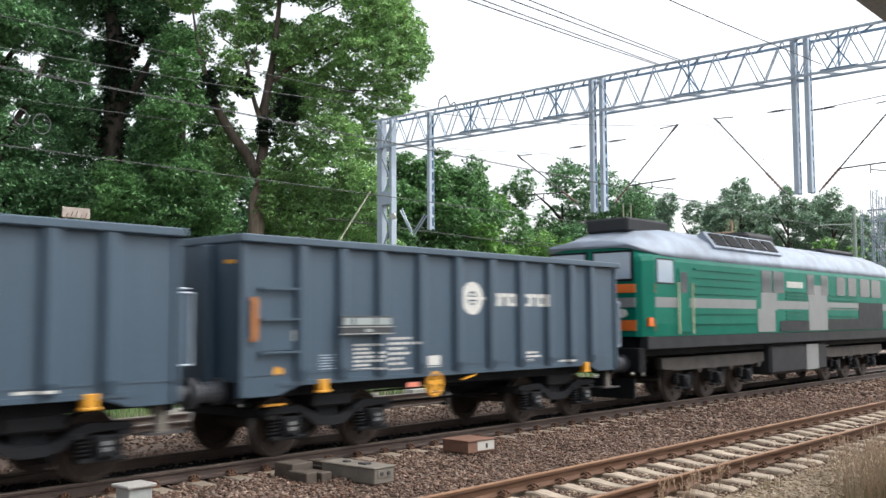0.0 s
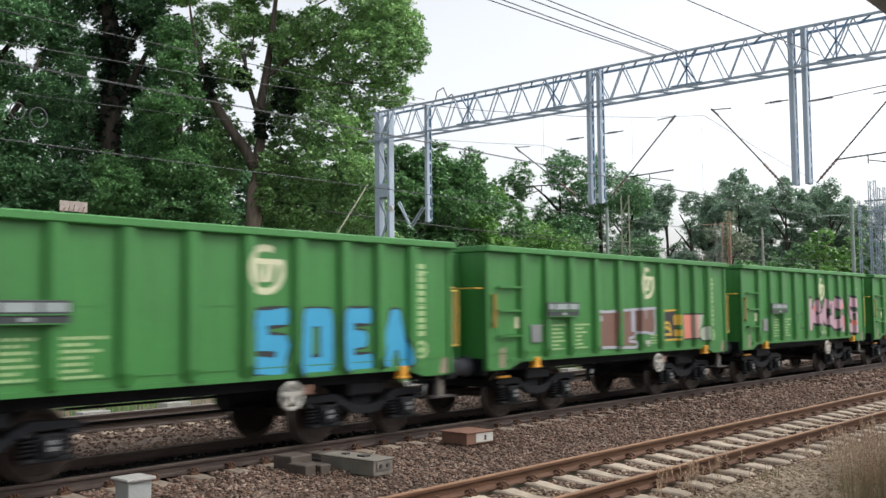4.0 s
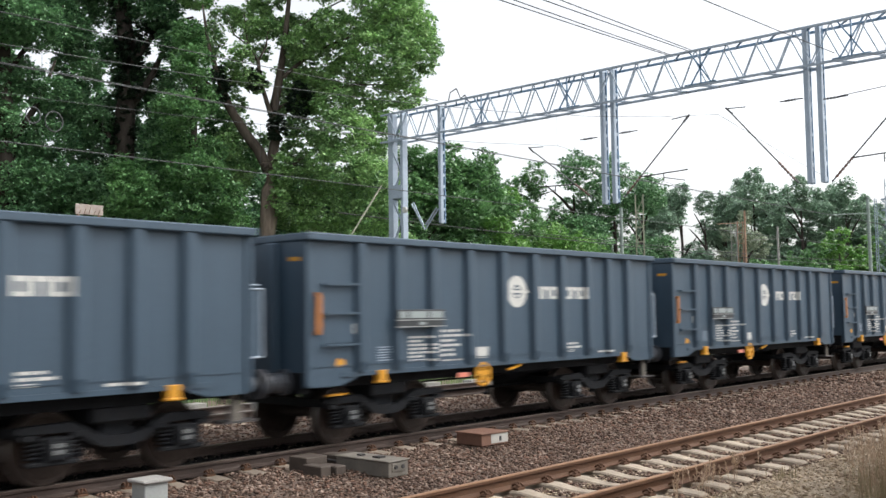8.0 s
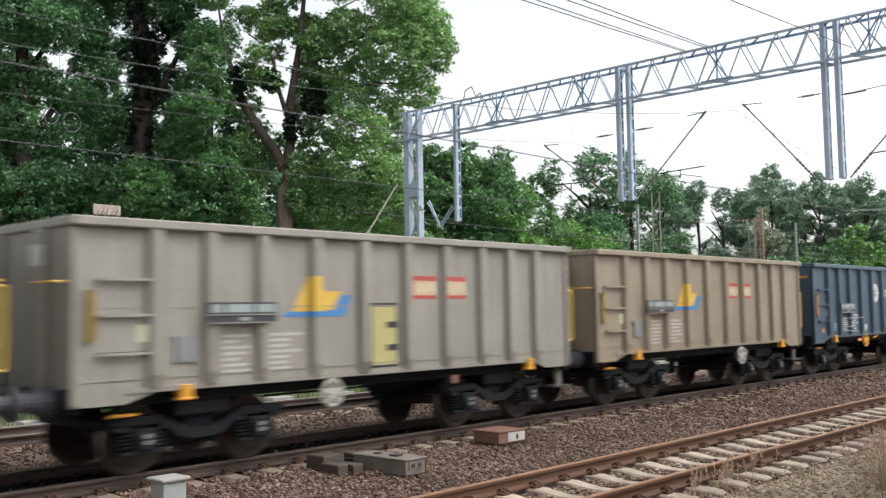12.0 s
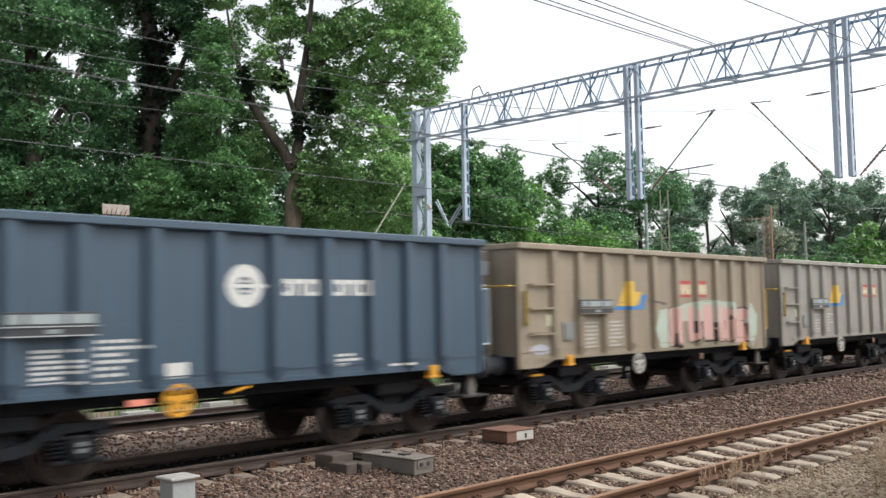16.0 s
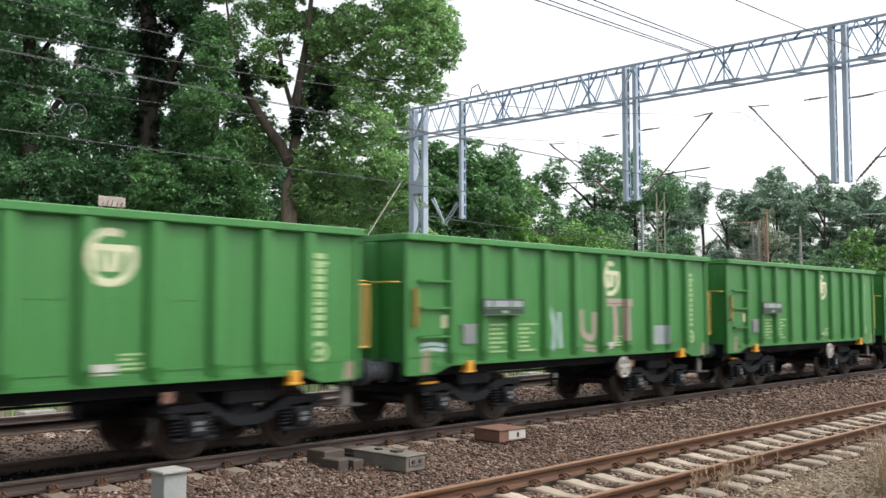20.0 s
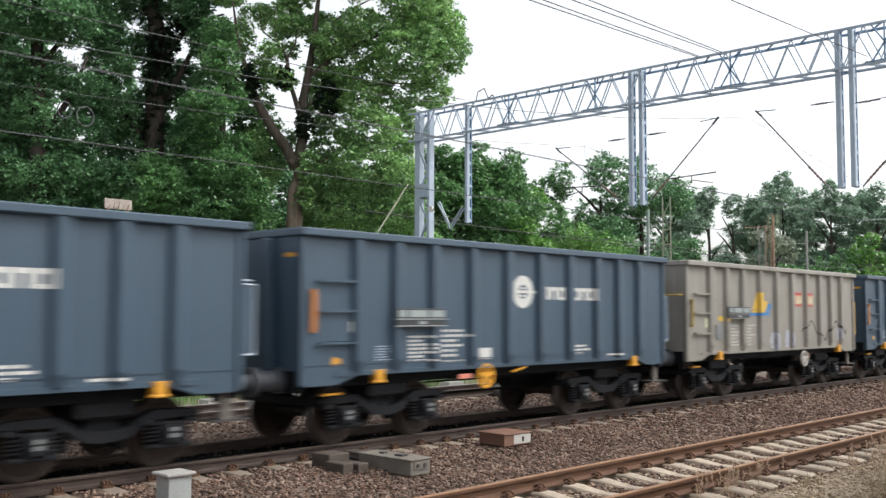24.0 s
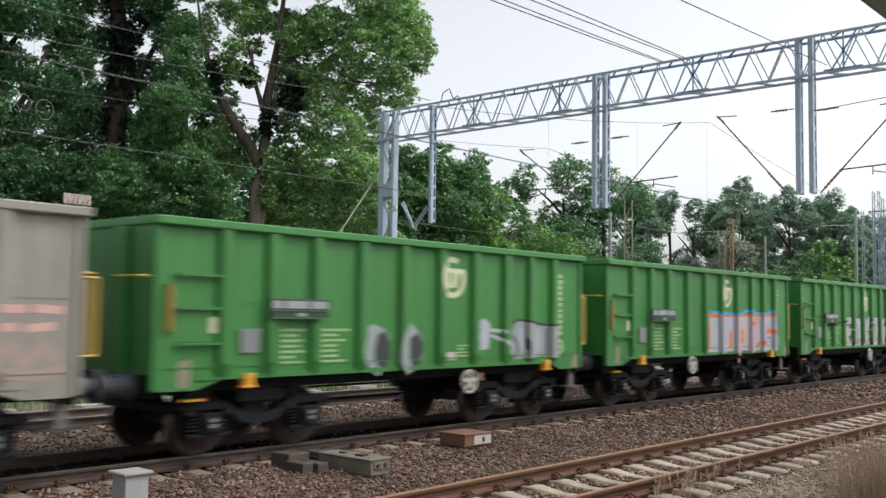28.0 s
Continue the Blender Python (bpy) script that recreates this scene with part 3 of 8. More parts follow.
track_near = track("track_near", YA, 9.24 - 4 * SLEEPER, 6, 100, "brown rusted railway track on pale concrete sleepers", M["rail"], M["rusttop"])
track_middle = track("track_middle", YB, 1.1, 1, 100, "main line track with dark rails under the train", M["railb"], M["railtop"])
track_far = track("track_far", YC, 3.0, 3, 56, "railway track on ballast behind the train", M["railb"], M["brighttop"])
for tr, mid, x0, n in ((track_near, YA, 9.24 - 4 * SLEEPER, 60), (track_middle, YB, 1.1, 52)):
    for i in range(n):
        for s in ((-1, 1) if tr is track_near else (-1,)):
            for q in (-1, 1):
                ob = part("rail_clip", CLIP_MESH, None, tr)
                ob.matrix_basis = pose(x0 + i * SLEEPER, mid + s * GAUGE + q * 0.1, 0, 0, 0, 0 if q < 0 else 180)



def stones(name, x0, x1, y0, y1, density, size, material, seed, label, keep=None, sink=0.3):
    """Loose broken stones lying on the ground, eight faces each."""
    rng = np.random.default_rng(seed)
    n = int((x1 - x0) * (y1 - y0) * density)
    x, y = rng.uniform(x0, x1, n), rng.uniform(y0, y1, n)
    ok = (x > y * 0.36 - 0.6) & (x < y * 3.4 + 1)
    if keep:
        ok &= keep(x, y)
    x, y = x[ok], y[ok]
    n = len(x)
    z = np.array([ground_height(a, b) for a, b in zip(x, y)]) + 0.02
    base = np.array([(1, 0, 0), (-1, 0, 0), (0, 1, 0), (0, -1, 0), (0, 0, 0.8), (0, 0, -0.8)], float)
    v = base[None] * rng.uniform(0.5, 1.4, (n, 6, 3)) + rng.normal(0, 0.2, (n, 6, 3))
    v *= np.stack([rng.uniform(0.9, 1.7, n), rng.uniform(0.7, 1.1, n), rng.uniform(0.45, 0.85, n)], 1)[:, None]
    a = rng.uniform(0, 6.28, n)
    c, s = np.cos(a)[:, None], np.sin(a)[:, None]
    v = np.stack([v[:, :, 0] * c - v[:, :, 1] * s, v[:, :, 0] * s + v[:, :, 1] * c, v[:, :, 2]], 2)
    r = size * rng.uniform(0.55, 1.3, n) ** 1.0
    v = v * r[:, None, None] + np.stack([x, y, z + r * sink], 1)[:, None]
    tri = np.array([(0, 2, 4), (2, 1, 4), (1, 3, 4), (3, 0, 4), (2, 0, 5), (1, 2, 5), (3, 1, 5), (0, 3, 5)])
    idx = (np.arange(n)[:, None, None] * 6 + tri[None]).astype(np.int32).ravel()
    me = bpy.data.meshes.new(name)
    me.vertices.add(n * 6)
    me.vertices.foreach_set("co", v.astype(np.float32).ravel())
    me.loops.add(len(idx))
    me.loops.foreach_set("vertex_index", idx)
    me.polygons.add(n * 8)
    me.polygons.foreach_set("loop_start", np.arange(0, n * 24, 3, dtype=np.int32))
    me.update(calc_edges=True)
    me.materials.append(material)
    return tagged(new(name, me), label, "ballast", kind="stuff")


def off_sleepers(x, y, oily=False):
    """True where no sleeper of the near or the middle track lies."""
    free = (np.abs(y - YB) < 0.72) == oily
    for mid, start in ((YA, 9.24 - 4 * SLEEPER), (YB, 1.1)):
        u = np.abs((x - start + SLEEPER / 2) % SLEEPER - SLEEPER / 2)
        free &= ~((np.abs(y - mid) < 1.3) & (u < 0.165))
        free &= ~((np.abs(np.abs(y - mid) - GAUGE) < 0.1))
    return free


stones("ballast_stones", 3, 17, 5.6, 15.5, 420, 0.029, M["stone"], 1, "broken reddish-brown ballast stones between the tracks", off_sleepers)
stones("ballast_stones", 17, 30, 5.6, 15.5, 230, 0.037, M["stone"], 2, "broken reddish-brown ballast stones between the tracks", off_sleepers)
stones("ballast_stones", 30, 62, 5.6, 16, 60, 0.06, M["stone"], 3, "broken reddish-brown ballast stones between the tracks", off_sleepers)
stones("ballast_stones", 5, 30, 15.5, 21.5, 110, 0.036, M["stone"], 4, "broken reddish-brown ballast stones behind the train", off_sleepers)
stones("gravel", 8, 26, 5.7, 8.3, 130, 0.028, M["gravel"], 7, "pale loose gravel among the sleepers", off_sleepers)
stones("gravel", 8, 30, 3.0, 5.7, 300, 0.026, M["gravel"], 5, "pale loose gravel beside the rusty track", off_sleepers)

# black stones whose colour carries the shade below the wagons
stones("dark_ballast_stones", 3, 45, YB - 0.73, YB + 0.73, 330, 0.036, M["grimeshade"], 6, "ballast stones under the train, black with oil and painted shade", sink=0.7)


# ---- trackside boxes ----
def trackside():
    t = tagged(new("point_machine"), "low grey cast point machine beside the rail", "machine")
    bm = bmesh.new()
    bx(bm, 9.72, 10.12, 9.75, 10.85, -0.24, -0.03)
    bx(bm, 9.7, 10.14, 9.73, 10.87, -0.03, -0.005)
    part("housing", soften(bm, 0.012), M["machine"], t)
    part("lid_lock", made(bx, 9.84, 9.96, 10.05, 10.2, -0.006, 0.02), M["darksteel"], t)
    part("lid_lock", made(bx, 9.86, 9.94, 10.45, 10.55, -0.006, 0.015), M["darksteel"], t)
    part("end_cover", soften(made(bx, 9.78, 10.06, 9.735, 9.75, -0.16, -0.045), 0.004), M["machine"], t)
    for x in (9.85, 9.99):
        part("end_bolt", made(rod, (x, 9.72, -0.1), (x, 9.736, -0.1), 0.03, 10), M["darksteel"], t)
    for x0, y0, w, z in ((9.08, 10.45, 0.2, -0.07), (9.32, 10.4, 0.2, -0.09), (9.2, 10.9, 0.4, 0.0), (10.3, 11.1, 0.24, -0.09), (9.95, 11.05, 0.24, -0.06)):
        part("sole_plate", soften(made(bx, x0, x0 + w, y0, y0 + 0.4, -0.26, z), 0.012), M["bracket"], t, "dark oily bracket")
    bm = bmesh.new()
    rod(bm, (9.92, 10.85, -0.14), (9.92, 12.0, -0.14), 0.022, 8)
    rod(bm, (10.02, 10.85, -0.15), (10.02, 12.0, -0.15), 0.018, 8)
    part("throw_rod", bm, M["darksteel"], t)
    t = tagged(new("cable_box"), "rust-brown cable box with a whitewashed end", "box")
    m = pose(13.0, 10.75, 0, 0, 0, -4)
    bm = bmesh.new()
    bx(bm, -0.33, 0.33, -0.3, 0.3, -0.18, 0.01)
    bx(bm, -0.35, 0.35, -0.32, 0.32, 0.008, 0.035)
    bmesh.ops.transform(bm, matrix=m, verts=list(bm.verts))
    part("box", soften(bm, 0.01), M["rust"], t)
    bm = bmesh.new()
    bx(bm, -0.1, 0.32, -0.306, -0.3, -0.15, 0.0)
    bmesh.ops.transform(bm, matrix=m, verts=list(bm.verts))
    part("end_plate", bm, M["faded"], t, "whitewashed end plate")
    bm = bmesh.new()
    bx(bm, 0.1, 0.15, -0.31, -0.306, -0.12, -0.04)
    bmesh.ops.transform(bm, matrix=m, verts=list(bm.verts))
    part("mark", bm, M["dark"], t)
    for x in (-0.28, 0.28):
        for y in (-0.24, 0.24):
            bm = bmesh.new()
            bx(bm, x - 0.03, x + 0.03, y - 0.03, y + 0.03, -0.3, -0.18)
            bmesh.ops.transform(bm, matrix=m, verts=list(bm.verts))
            part("foot", bm, M["rust"], t)
    t = tagged(new("relay_post"), "pale grey sheet-metal relay post with a sloping lid", "post")
    bm = bmesh.new()
    bx(bm, WBX - 0.15, WBX + 0.15, WBY - 0.14, WBY + 0.14, -0.4, WBZ - 0.04)
    part("body", soften(bm, 0.01), M["boxgrey"], t)
    bm = bmesh.new()
    bx(bm, WBX - 0.19, WBX + 0.19, WBY - 0.18, WBY + 0.18, WBZ - 0.04, WBZ)
    part("lid", soften(bm, 0.012), M["concrete"], t, "pale weathered lid")


WBX, WBY, WBZ = 6.12, 10.0, 0.22
trackside()


def blades(name, places, h0, h1, per, spread, material, seed, label, width=0.006, lean=0.3):
    """Tufts of grass: bent blades of three faces each."""
    rng = np.random.default_rng(seed)
    verts, faces = [], []
    for px, py in places:
        for _ in range(per):
            x, y = px + rng.normal(0, spread), py + rng.normal(0, spread)
            z = ground_height(x, y)
            h = rng.uniform(h0, h1)
            a, l, w = rng.uniform(0, 6.28), rng.uniform(0, lean) * h, width * rng.uniform(0.6, 1.4)
            ca, sa = math.cos(a), math.sin(a)
            n = len(verts)
            for k, f in ((0, 1.0), (0.4, 0.8), (0.75, 0.55)):
                o = l * k * k
                verts += [(x + ca * o - sa * w * f, y + sa * o + ca * w * f, z + h * k), (x + ca * o + sa * w * f, y + sa * o - ca * w * f, z + h * k)]
            verts.append((x + ca * l, y + sa * l, z + h))
            faces += [(n, n + 1, n + 3, n + 2), (n + 2, n + 3, n + 5, n + 4), (n + 4, n + 5, n + 6)]
    me = bpy.data.meshes.new(name)
    me.from_pydata(verts, [], faces)
    me.materials.append(material)
    return tagged(new(name, me), label, "grass", kind="stuff")


def seed_heads(name, places, h0, h1, per, spread, seed):
    """Dry stalks with feathery reddish seed heads."""
    rng = np.random.default_rng(seed)
    verts, faces = [], []

    def quad(p, q, w):
        n = len(verts)
        d = np.array((w, 0, 0)) if rng.random() < 0.5 else np.array((0, w, 0))
        verts.extend([tuple(p - d), tuple(p + d), tuple(q + d), tuple(q - d)])
        faces.append((n, n + 1, n + 2, n + 3))

    for px, py in places:
        for _ in range(per):
            x, y = px + rng.normal(0, spread), py + rng.normal(0, spread)
            h = rng.uniform(h0, h1)
            base = np.array((x, y, ground_height(x, y)))
            tip = base + np.array((rng.normal(0, 0.12) * h, rng.normal(0, 0.12) * h, h))
            quad(base, tip, 0.003)
            for k in range(9):
                w = 0.62 + 0.38 * k / 9
                p = base + (tip - base) * w
                quad(p, p + np.array((rng.normal(0, 0.035), rng.normal(0, 0.035), 0.05)) * (1.25 - w * 0.8), 0.006)
    me = bpy.data.meshes.new(name)
    me.from_pydata(verts, [], faces)
    me.materials.append(M["straw"])
    return tagged(new(name, me), "dry reddish grass stalks with seed heads", "grass", kind="stuff")


_r = random.Random(9)
edge = [(_r.uniform(12.2, 17.5), _r.uniform(3.3, 4.5)) for _ in range(46)]
blades("grass", edge, 0.1, 0.5, 26, 0.16, M["grass"], 11, "long green and yellow grass beside the track")
seed_heads("dry_grass", edge, 0.4, 0.85, 12, 0.16, 12)
seed_heads("dry_grass", [(11.4, 5.85), (11.75, 5.75), (11.1, 5.7), (10.7, 5.75), (12.4, 5.8), (14.6, 5.5), (15.3, 5.4), (16.0, 5.5)], 0.2, 0.45, 7, 0.1, 13)
blades("grass", [(12.9, 5.5), (13.1, 5.45)], 0.08, 0.2, 14, 0.06, M["grass"], 14, "small dull weeds beside the rusty rail")
# weeds and a cable trough along the foot of the far bank
_r = random.Random(15)
blades("weeds", [(_r.uniform(6, 40), _r.uniform(22.2, 25.5)) for _ in range(420)], 0.12, 0.5, 14, 0.22, M["weed"], 16, "green weeds along the foot of the bank", 0.012)
trough = tagged(new("cable_trough"), "low concrete cable trough with pale lids", "trough")
for k in range(46):
    x = 5.0 + k * 0.76
    if k % 3 != 0:
        continue
    part("lid", soften(made(bx, x, x + 0.72, 21.55, 21.95, -0.32, -0.2 + 0.03 * math.sin(k * 2.7)), 0.01), M["lidstone"], trough)
# ---- overhead line ----
GX = 26.18                            # the portal's place along the tracks
ZT, ZB = 9.68, 8.63                   # its chords


def at_ray(px_yaw, dist):
    """A place on the ground in the direction of a yaw, in degrees from straight across the tracks."""
    return dist * math.sin(radians(px_yaw)), dist * math.cos(radians(px_yaw))


def lattice_post(x, y, z0, z1, w, d, material, name, label, group=""):
    """An open lattice post: four angle legs with zigzag bracing."""
    t = tagged(new(name), label, "mast", group)
    for sx in (-1, 1):
        for sy in (-1, 1):
            part("leg", made(bar, (x + sx * w / 2, y + sy * d / 2, z0), (x + sx * w / 2, y + sy * d / 2, z1), 0.06), material, t)
    n = max(3, int((z1 - z0) / (d * 1.15)))
    for face in (-1, 1):
        bm = bmesh.new()
        for i in range(n):
            za, zb = z0 + (z1 - z0) * i / n, z0 + (z1 - z0) * (i + 1) / n
            s = 1 if i % 2 else -1
            bar(bm, (x + face * w / 2, y - s * d / 2, za), (x + face * w / 2, y + s * d / 2, zb), 0.035)
        part("bracing", bm, material, t)
    return t


def channel_post(x, y, z0, z1, t):
    """A slim hanging post: a channel with a battened flange behind its lower end."""
    part("channel", soften(made(bx, x - 0.09, x + 0.06, y - 0.065, y + 0.065, z0, z1), 0.01), M["steel"], t)
    part("flange", made(bx, x + 0.14, x + 0.18, y - 0.06, y + 0.06, z0, z1), M["bluesteel"], t)
    z = z0 + 0.1
    while z < z1:
        part("tie_plate", made(bx, x + 0.06, x + 0.14, y - 0.055, y + 0.055, z - 0.05, z + 0.05), M["steel"], t)
        z += 0.42


def portal():
    t = tagged(new("catenary_portal"), "pale grey-blue lattice steel portal spanning the tracks", "gantry")
    ya, yb = -1.65, 26.2
    for dx in (-0.3, 0.3):
        for z, m in ((ZT, M["bluesteel"] if dx > 0 else M["steel"]), (ZB, M["steel"])):
            part("chord", made(bar, (GX + dx, ya, z), (GX + dx, yb, z), 0.065), m, t)
    y, k = ya, 0
    step = 0.49
    while y < yb - step:
        for dx in (-0.3, 0.3):
            za, zb = (ZB, ZT) if k % 2 else (ZT, ZB)
            o = 0.37 if dx > 0 else 0.0
            part("diagonal", made(bar, (GX + dx, y + o, za), (GX + dx, y + step + o, zb), 0.03), M["steel"], t)
        if k % 2:
            part("cross_tie", made(bar, (GX - 0.3, y, ZT), (GX + 0.3, y + step, ZT), 0.04), M["bluesteel"], t)
            part("cross_tie", made(bar, (GX - 0.3, y + step, ZB), (GX + 0.3, y, ZB), 0.04), M["steel"], t)
        y += step
        k += 1
    for y, gap in ((9.74, 0.36), (16.25, 0.38)):
        for s in (-1, 1):
            channel_post(GX, y + s * gap / 2, 5.45, ZT + 0.1, t)
    channel_post(GX, 23.4, 5.35, ZT, t)
    # end stand
    for yy, hw in ((25.28, 0.07), (25.86, 0.13)):
        part("stand_leg", soften(made(bx, GX - 0.14, GX + 0.14, yy - hw, yy + hw, 0.0, ZT + 0.05), 0.012), M["steel"], t)
    for i in range(9):
        z = 0.8 + i * 0.95
        s = 1 if i % 2 else -1
        part("stand_brace", made(bar, (GX - 0.1, 25.58 - s * 0.25, z), (GX - 0.1, 25.58 + s * 0.25, z + 0.95), 0.06), M["steel"], t)
    part("stand_plate", made(bx, GX - 0.17, GX + 0.17, 25.25, 25.95, 6.45, 6.95), M["steel"], t)
    return t


portal()


def wire(name, pts, r, label, sag=0.0, material="wire"):
    """A wire strung from point to point."""
    cu = bpy.data.curves.new(name, "CURVE")
    cu.dimensions, cu.bevel_depth, cu.bevel_resolution = "3D", r, 1
    for a, b in zip(pts, pts[1:]):
        a, b = Vector(a), Vector(b)
        n = 14 if sag else 1
        sp = cu.splines.new("POLY")
        sp.points.add(n)
        for i in range(n + 1):
            w = i / n
            q = a.lerp(b, w)
            sp.points[i].co = (q.x, q.y, q.z - 4 * sag * w * (1 - w), 1)
    cu.materials.append(M[material])
    return tagged(new(name, cu), label, "cable", "overhead wires")



def hung(name, y, z, sag, r, label, x0=-22, material="wire"):
    on = [] if name == "feeder_cable" else [(GX + 60, y, z), (GX + 120, y, z)]
    wire(name, [(x0 - 62, y, z), (x0, y, z), (GX, y, z), *on], r, label, sag, material)


for y, zc, zm, sag in ((YB, 5.4, 7.75, 2.15), (YC, 5.42, 7.55, 1.3)):
    wire("contact_wire", [(-80, y, zc), (170, y, zc)], 0.006, "copper contact wire strung above a track", 0, "copper")
    wire("contact_wire", [(-80, y + 0.06, zc), (170, y + 0.06, zc)], 0.006, "copper contact wire strung above a track", 0, "copper")
    hung("messenger_wire", y, zm, sag, 0.006, "thin messenger wire above the contact wire", -22, "copper")
    bm = bmesh.new()
    for k in range(12):
        x = -18 + 4 * k
        w = (x + 22) / (GX + 22)
        if 0 < w < 1:
            rod(bm, (x, y, zc), (x, y, zm - 4 * sag * w * (1 - w)), 0.0022, 4)
    thing("dropper_wires", bm, M["copper"], "thin droppers between messenger and contact wires", "cable", kind="stuff")
hung("feeder_cable", 23.5, 9.9, 0.35, 0.012, "grey feeder cable above the far track", -22, "copper")
for y, z, sag in ((14.06, 9.78, 0.47), (13.98, 9.78, 0.31), (13.36, 9.77, 0.43), (13.26, 9.77, 0.2)):
    hung("feeder_cable", y, z, sag, 0.013, "dark feeder cable carried on top of the portal", -30)
hung("feeder_cable", 9.14, 8.91, 0.74, 0.011, "dark feeder cable below the portal", -30)


def insulator(bm, a, b, n=5, r=0.05):
    a, b = Vector(a), Vector(b)
    for k in range(n):
        c = a.lerp(b, (k + 0.5) / n)
        d = (b - a).normalized() * 0.02
        rod(bm, c - d, c + d, r, 8)


def cantilever(name, foot, top, brace, label):
    """A slanting tube with its insulators, an upper tie and a steady arm."""
    t = tagged(new(name), label, "cantilever", "cantilevers on the portal")
    f, p = Vector(foot), Vector(top)
    part("tube", made(rod, f, p, 0.022, 8), M["armsteel"], t)
    core = part("insulator", made(rod, f.lerp(p, 0.05), f.lerp(p, 0.28), 0.026, 8), M["brown"], t, "brown ribbed insulator")
    for k in range(6):
        c = f.lerp(p, 0.05 + 0.23 * (k + 0.5) / 6)
        e = (p - f).normalized() * 0.02
        part("shed", made(rod, c - e, c + e, 0.045, 8), M["brown"], core)
    s = 1 if p.y > f.y else -1
    part("clamp", made(bar, p + Vector((0, s * 0.1, 0.1)), p - Vector((0, s * 0.1, 0.1)), 0.05), M["armsteel"], t)
    part("tie", made(rod, p + Vector((0, s * 0.12, 0.08)), p + Vector((0, -s * 0.5, 0.04)), 0.016, 6), M["armsteel"], t)
    if brace:
        q = f.lerp(p, 0.27)
        part("steady_arm", made(rod, q, (q.x, q.y + s * 1.6, q.z + 0.06), 0.02, 6), M["darksteel"], t)
        part("drop_arm", made(rod, (q.x, q.y + s * 0.8, q.z + 0.03), (q.x, q.y + s * 0.8, q.z - 0.2), 0.014, 6), M["darksteel"], t)
        part("registration_arm", made(rod, (q.x, q.y + s * 0.8, q.z - 0.1), (q.x, q.y + s * 1.5, q.z - 0.25), 0.014, 6), M["darksteel"], t)
    return t


cantilever("cantilever", (GX, 10.25, 5.5), (GX, 12.2, 7.8), False, "dark slanting catenary arm with brown insulators")
cantilever("cantilever", (GX, 9.35, 5.45), (GX, 7.3, 7.6), True, "dark slanting catenary arm with brown insulators")
cantilever("cantilever", (GX, 15.75, 5.6), (GX, 13.55, 7.78), True, "dark slanting catenary arm with brown insulators")
cantilever("cantilever", (GX, 16.9, 5.7), (GX, 19.3, 7.55), True, "dark slanting catenary arm with brown insulators")
for y, z in ((10.3, 7.8), (9.15, 7.68), (15.5, 7.62), (16.9, 7.6)):
    s = 1 if y in (10.3, 16.9) else -1
    bm = bmesh.new()
    insulator(bm, (GX - 0.12, y - 0.12, z), (GX - 0.12, y + 0.22, z), 4, 0.036)
    rod(bm, (GX - 0.12, y - s * 0.3, z), (GX - 0.12, y + s * 0.35, z), 0.018, 6)
    thing("tie_insulator", bm, M["armsteel"], "grey ribbed tie insulator on a hanging post", "insulator", "tie insulators")
wire("stay_wire", [(GX - 0.2, 9.05, 7.68), (GX - 0.2, 4.0, 8.0)], 0.012, "taut stay wire from the hanging post")

for x, z, r in ((8.55, 6.0, 0.16), (8.97, 5.93, 0.2)):
    wire("cable_coil", [(x + r * math.cos(a * 0.45) * 0.9, YC, z + r * math.sin(a * 0.45)) for a in range(15)], 0.012, "coil of pale cable hung on the wires", 0, "copper")

# details on the portal's end
t = tagged(new("strut_assembly"), "grey V-shaped strut hanging beside the end stand", "strut")
for a, b in (((24.9, 6.2), (24.25, 5.2)), ((24.2, 5.2), (23.55, 5.9)), ((24.8, 6.25), (24.3, 5.35)), ((24.2, 5.35), (23.65, 5.95))):
    part("strut", made(bar, (GX, a[0], a[1]), (GX, b[0], b[1]), 0.04), M["steel"], t)
bm = bmesh.new()
rod(bm, (GX - 0.2, 25.1, 5.98), (GX - 0.1, 25.1, 5.98), 0.11, 14)
thing("signal_lamp", bm, M["white"], "small round white lamp on the stand", "lamp")
wire("guy_wire", [(25.4, 25.7, 6.9), (20.6, 26.2, 0.4)], 0.03, "pale steel guy wire of the portal", 0, "ladder")
cu = wire("loose_cable", [(GX, 23.0, 9.75), (GX, 22.9, 10.1), (GX, 22.6, 10.2), (GX, 22.4, 9.8), (GX, 22.2, 9.9), (GX, 22.0, 9.6)], 0.018, "loose cable looped on top of the portal")
for y in (21.2, 17.6, 12.9, 8.6):
    bm = bmesh.new()
    for dy in (-0.35, 0.0, 0.35):
        bar(bm, (GX - 0.3, y + dy, ZT), (GX - 0.3, y - dy, ZB), 0.038)
    bar(bm, (GX - 0.34, y - 0.5, ZB + 0.05), (GX - 0.34, y + 0.5, ZB + 0.05), 0.03)
    thing("splice_brace", bm, M["bluesteel"], "blue-grey bracing at a joint of the portal", "bracing", "portal joints")

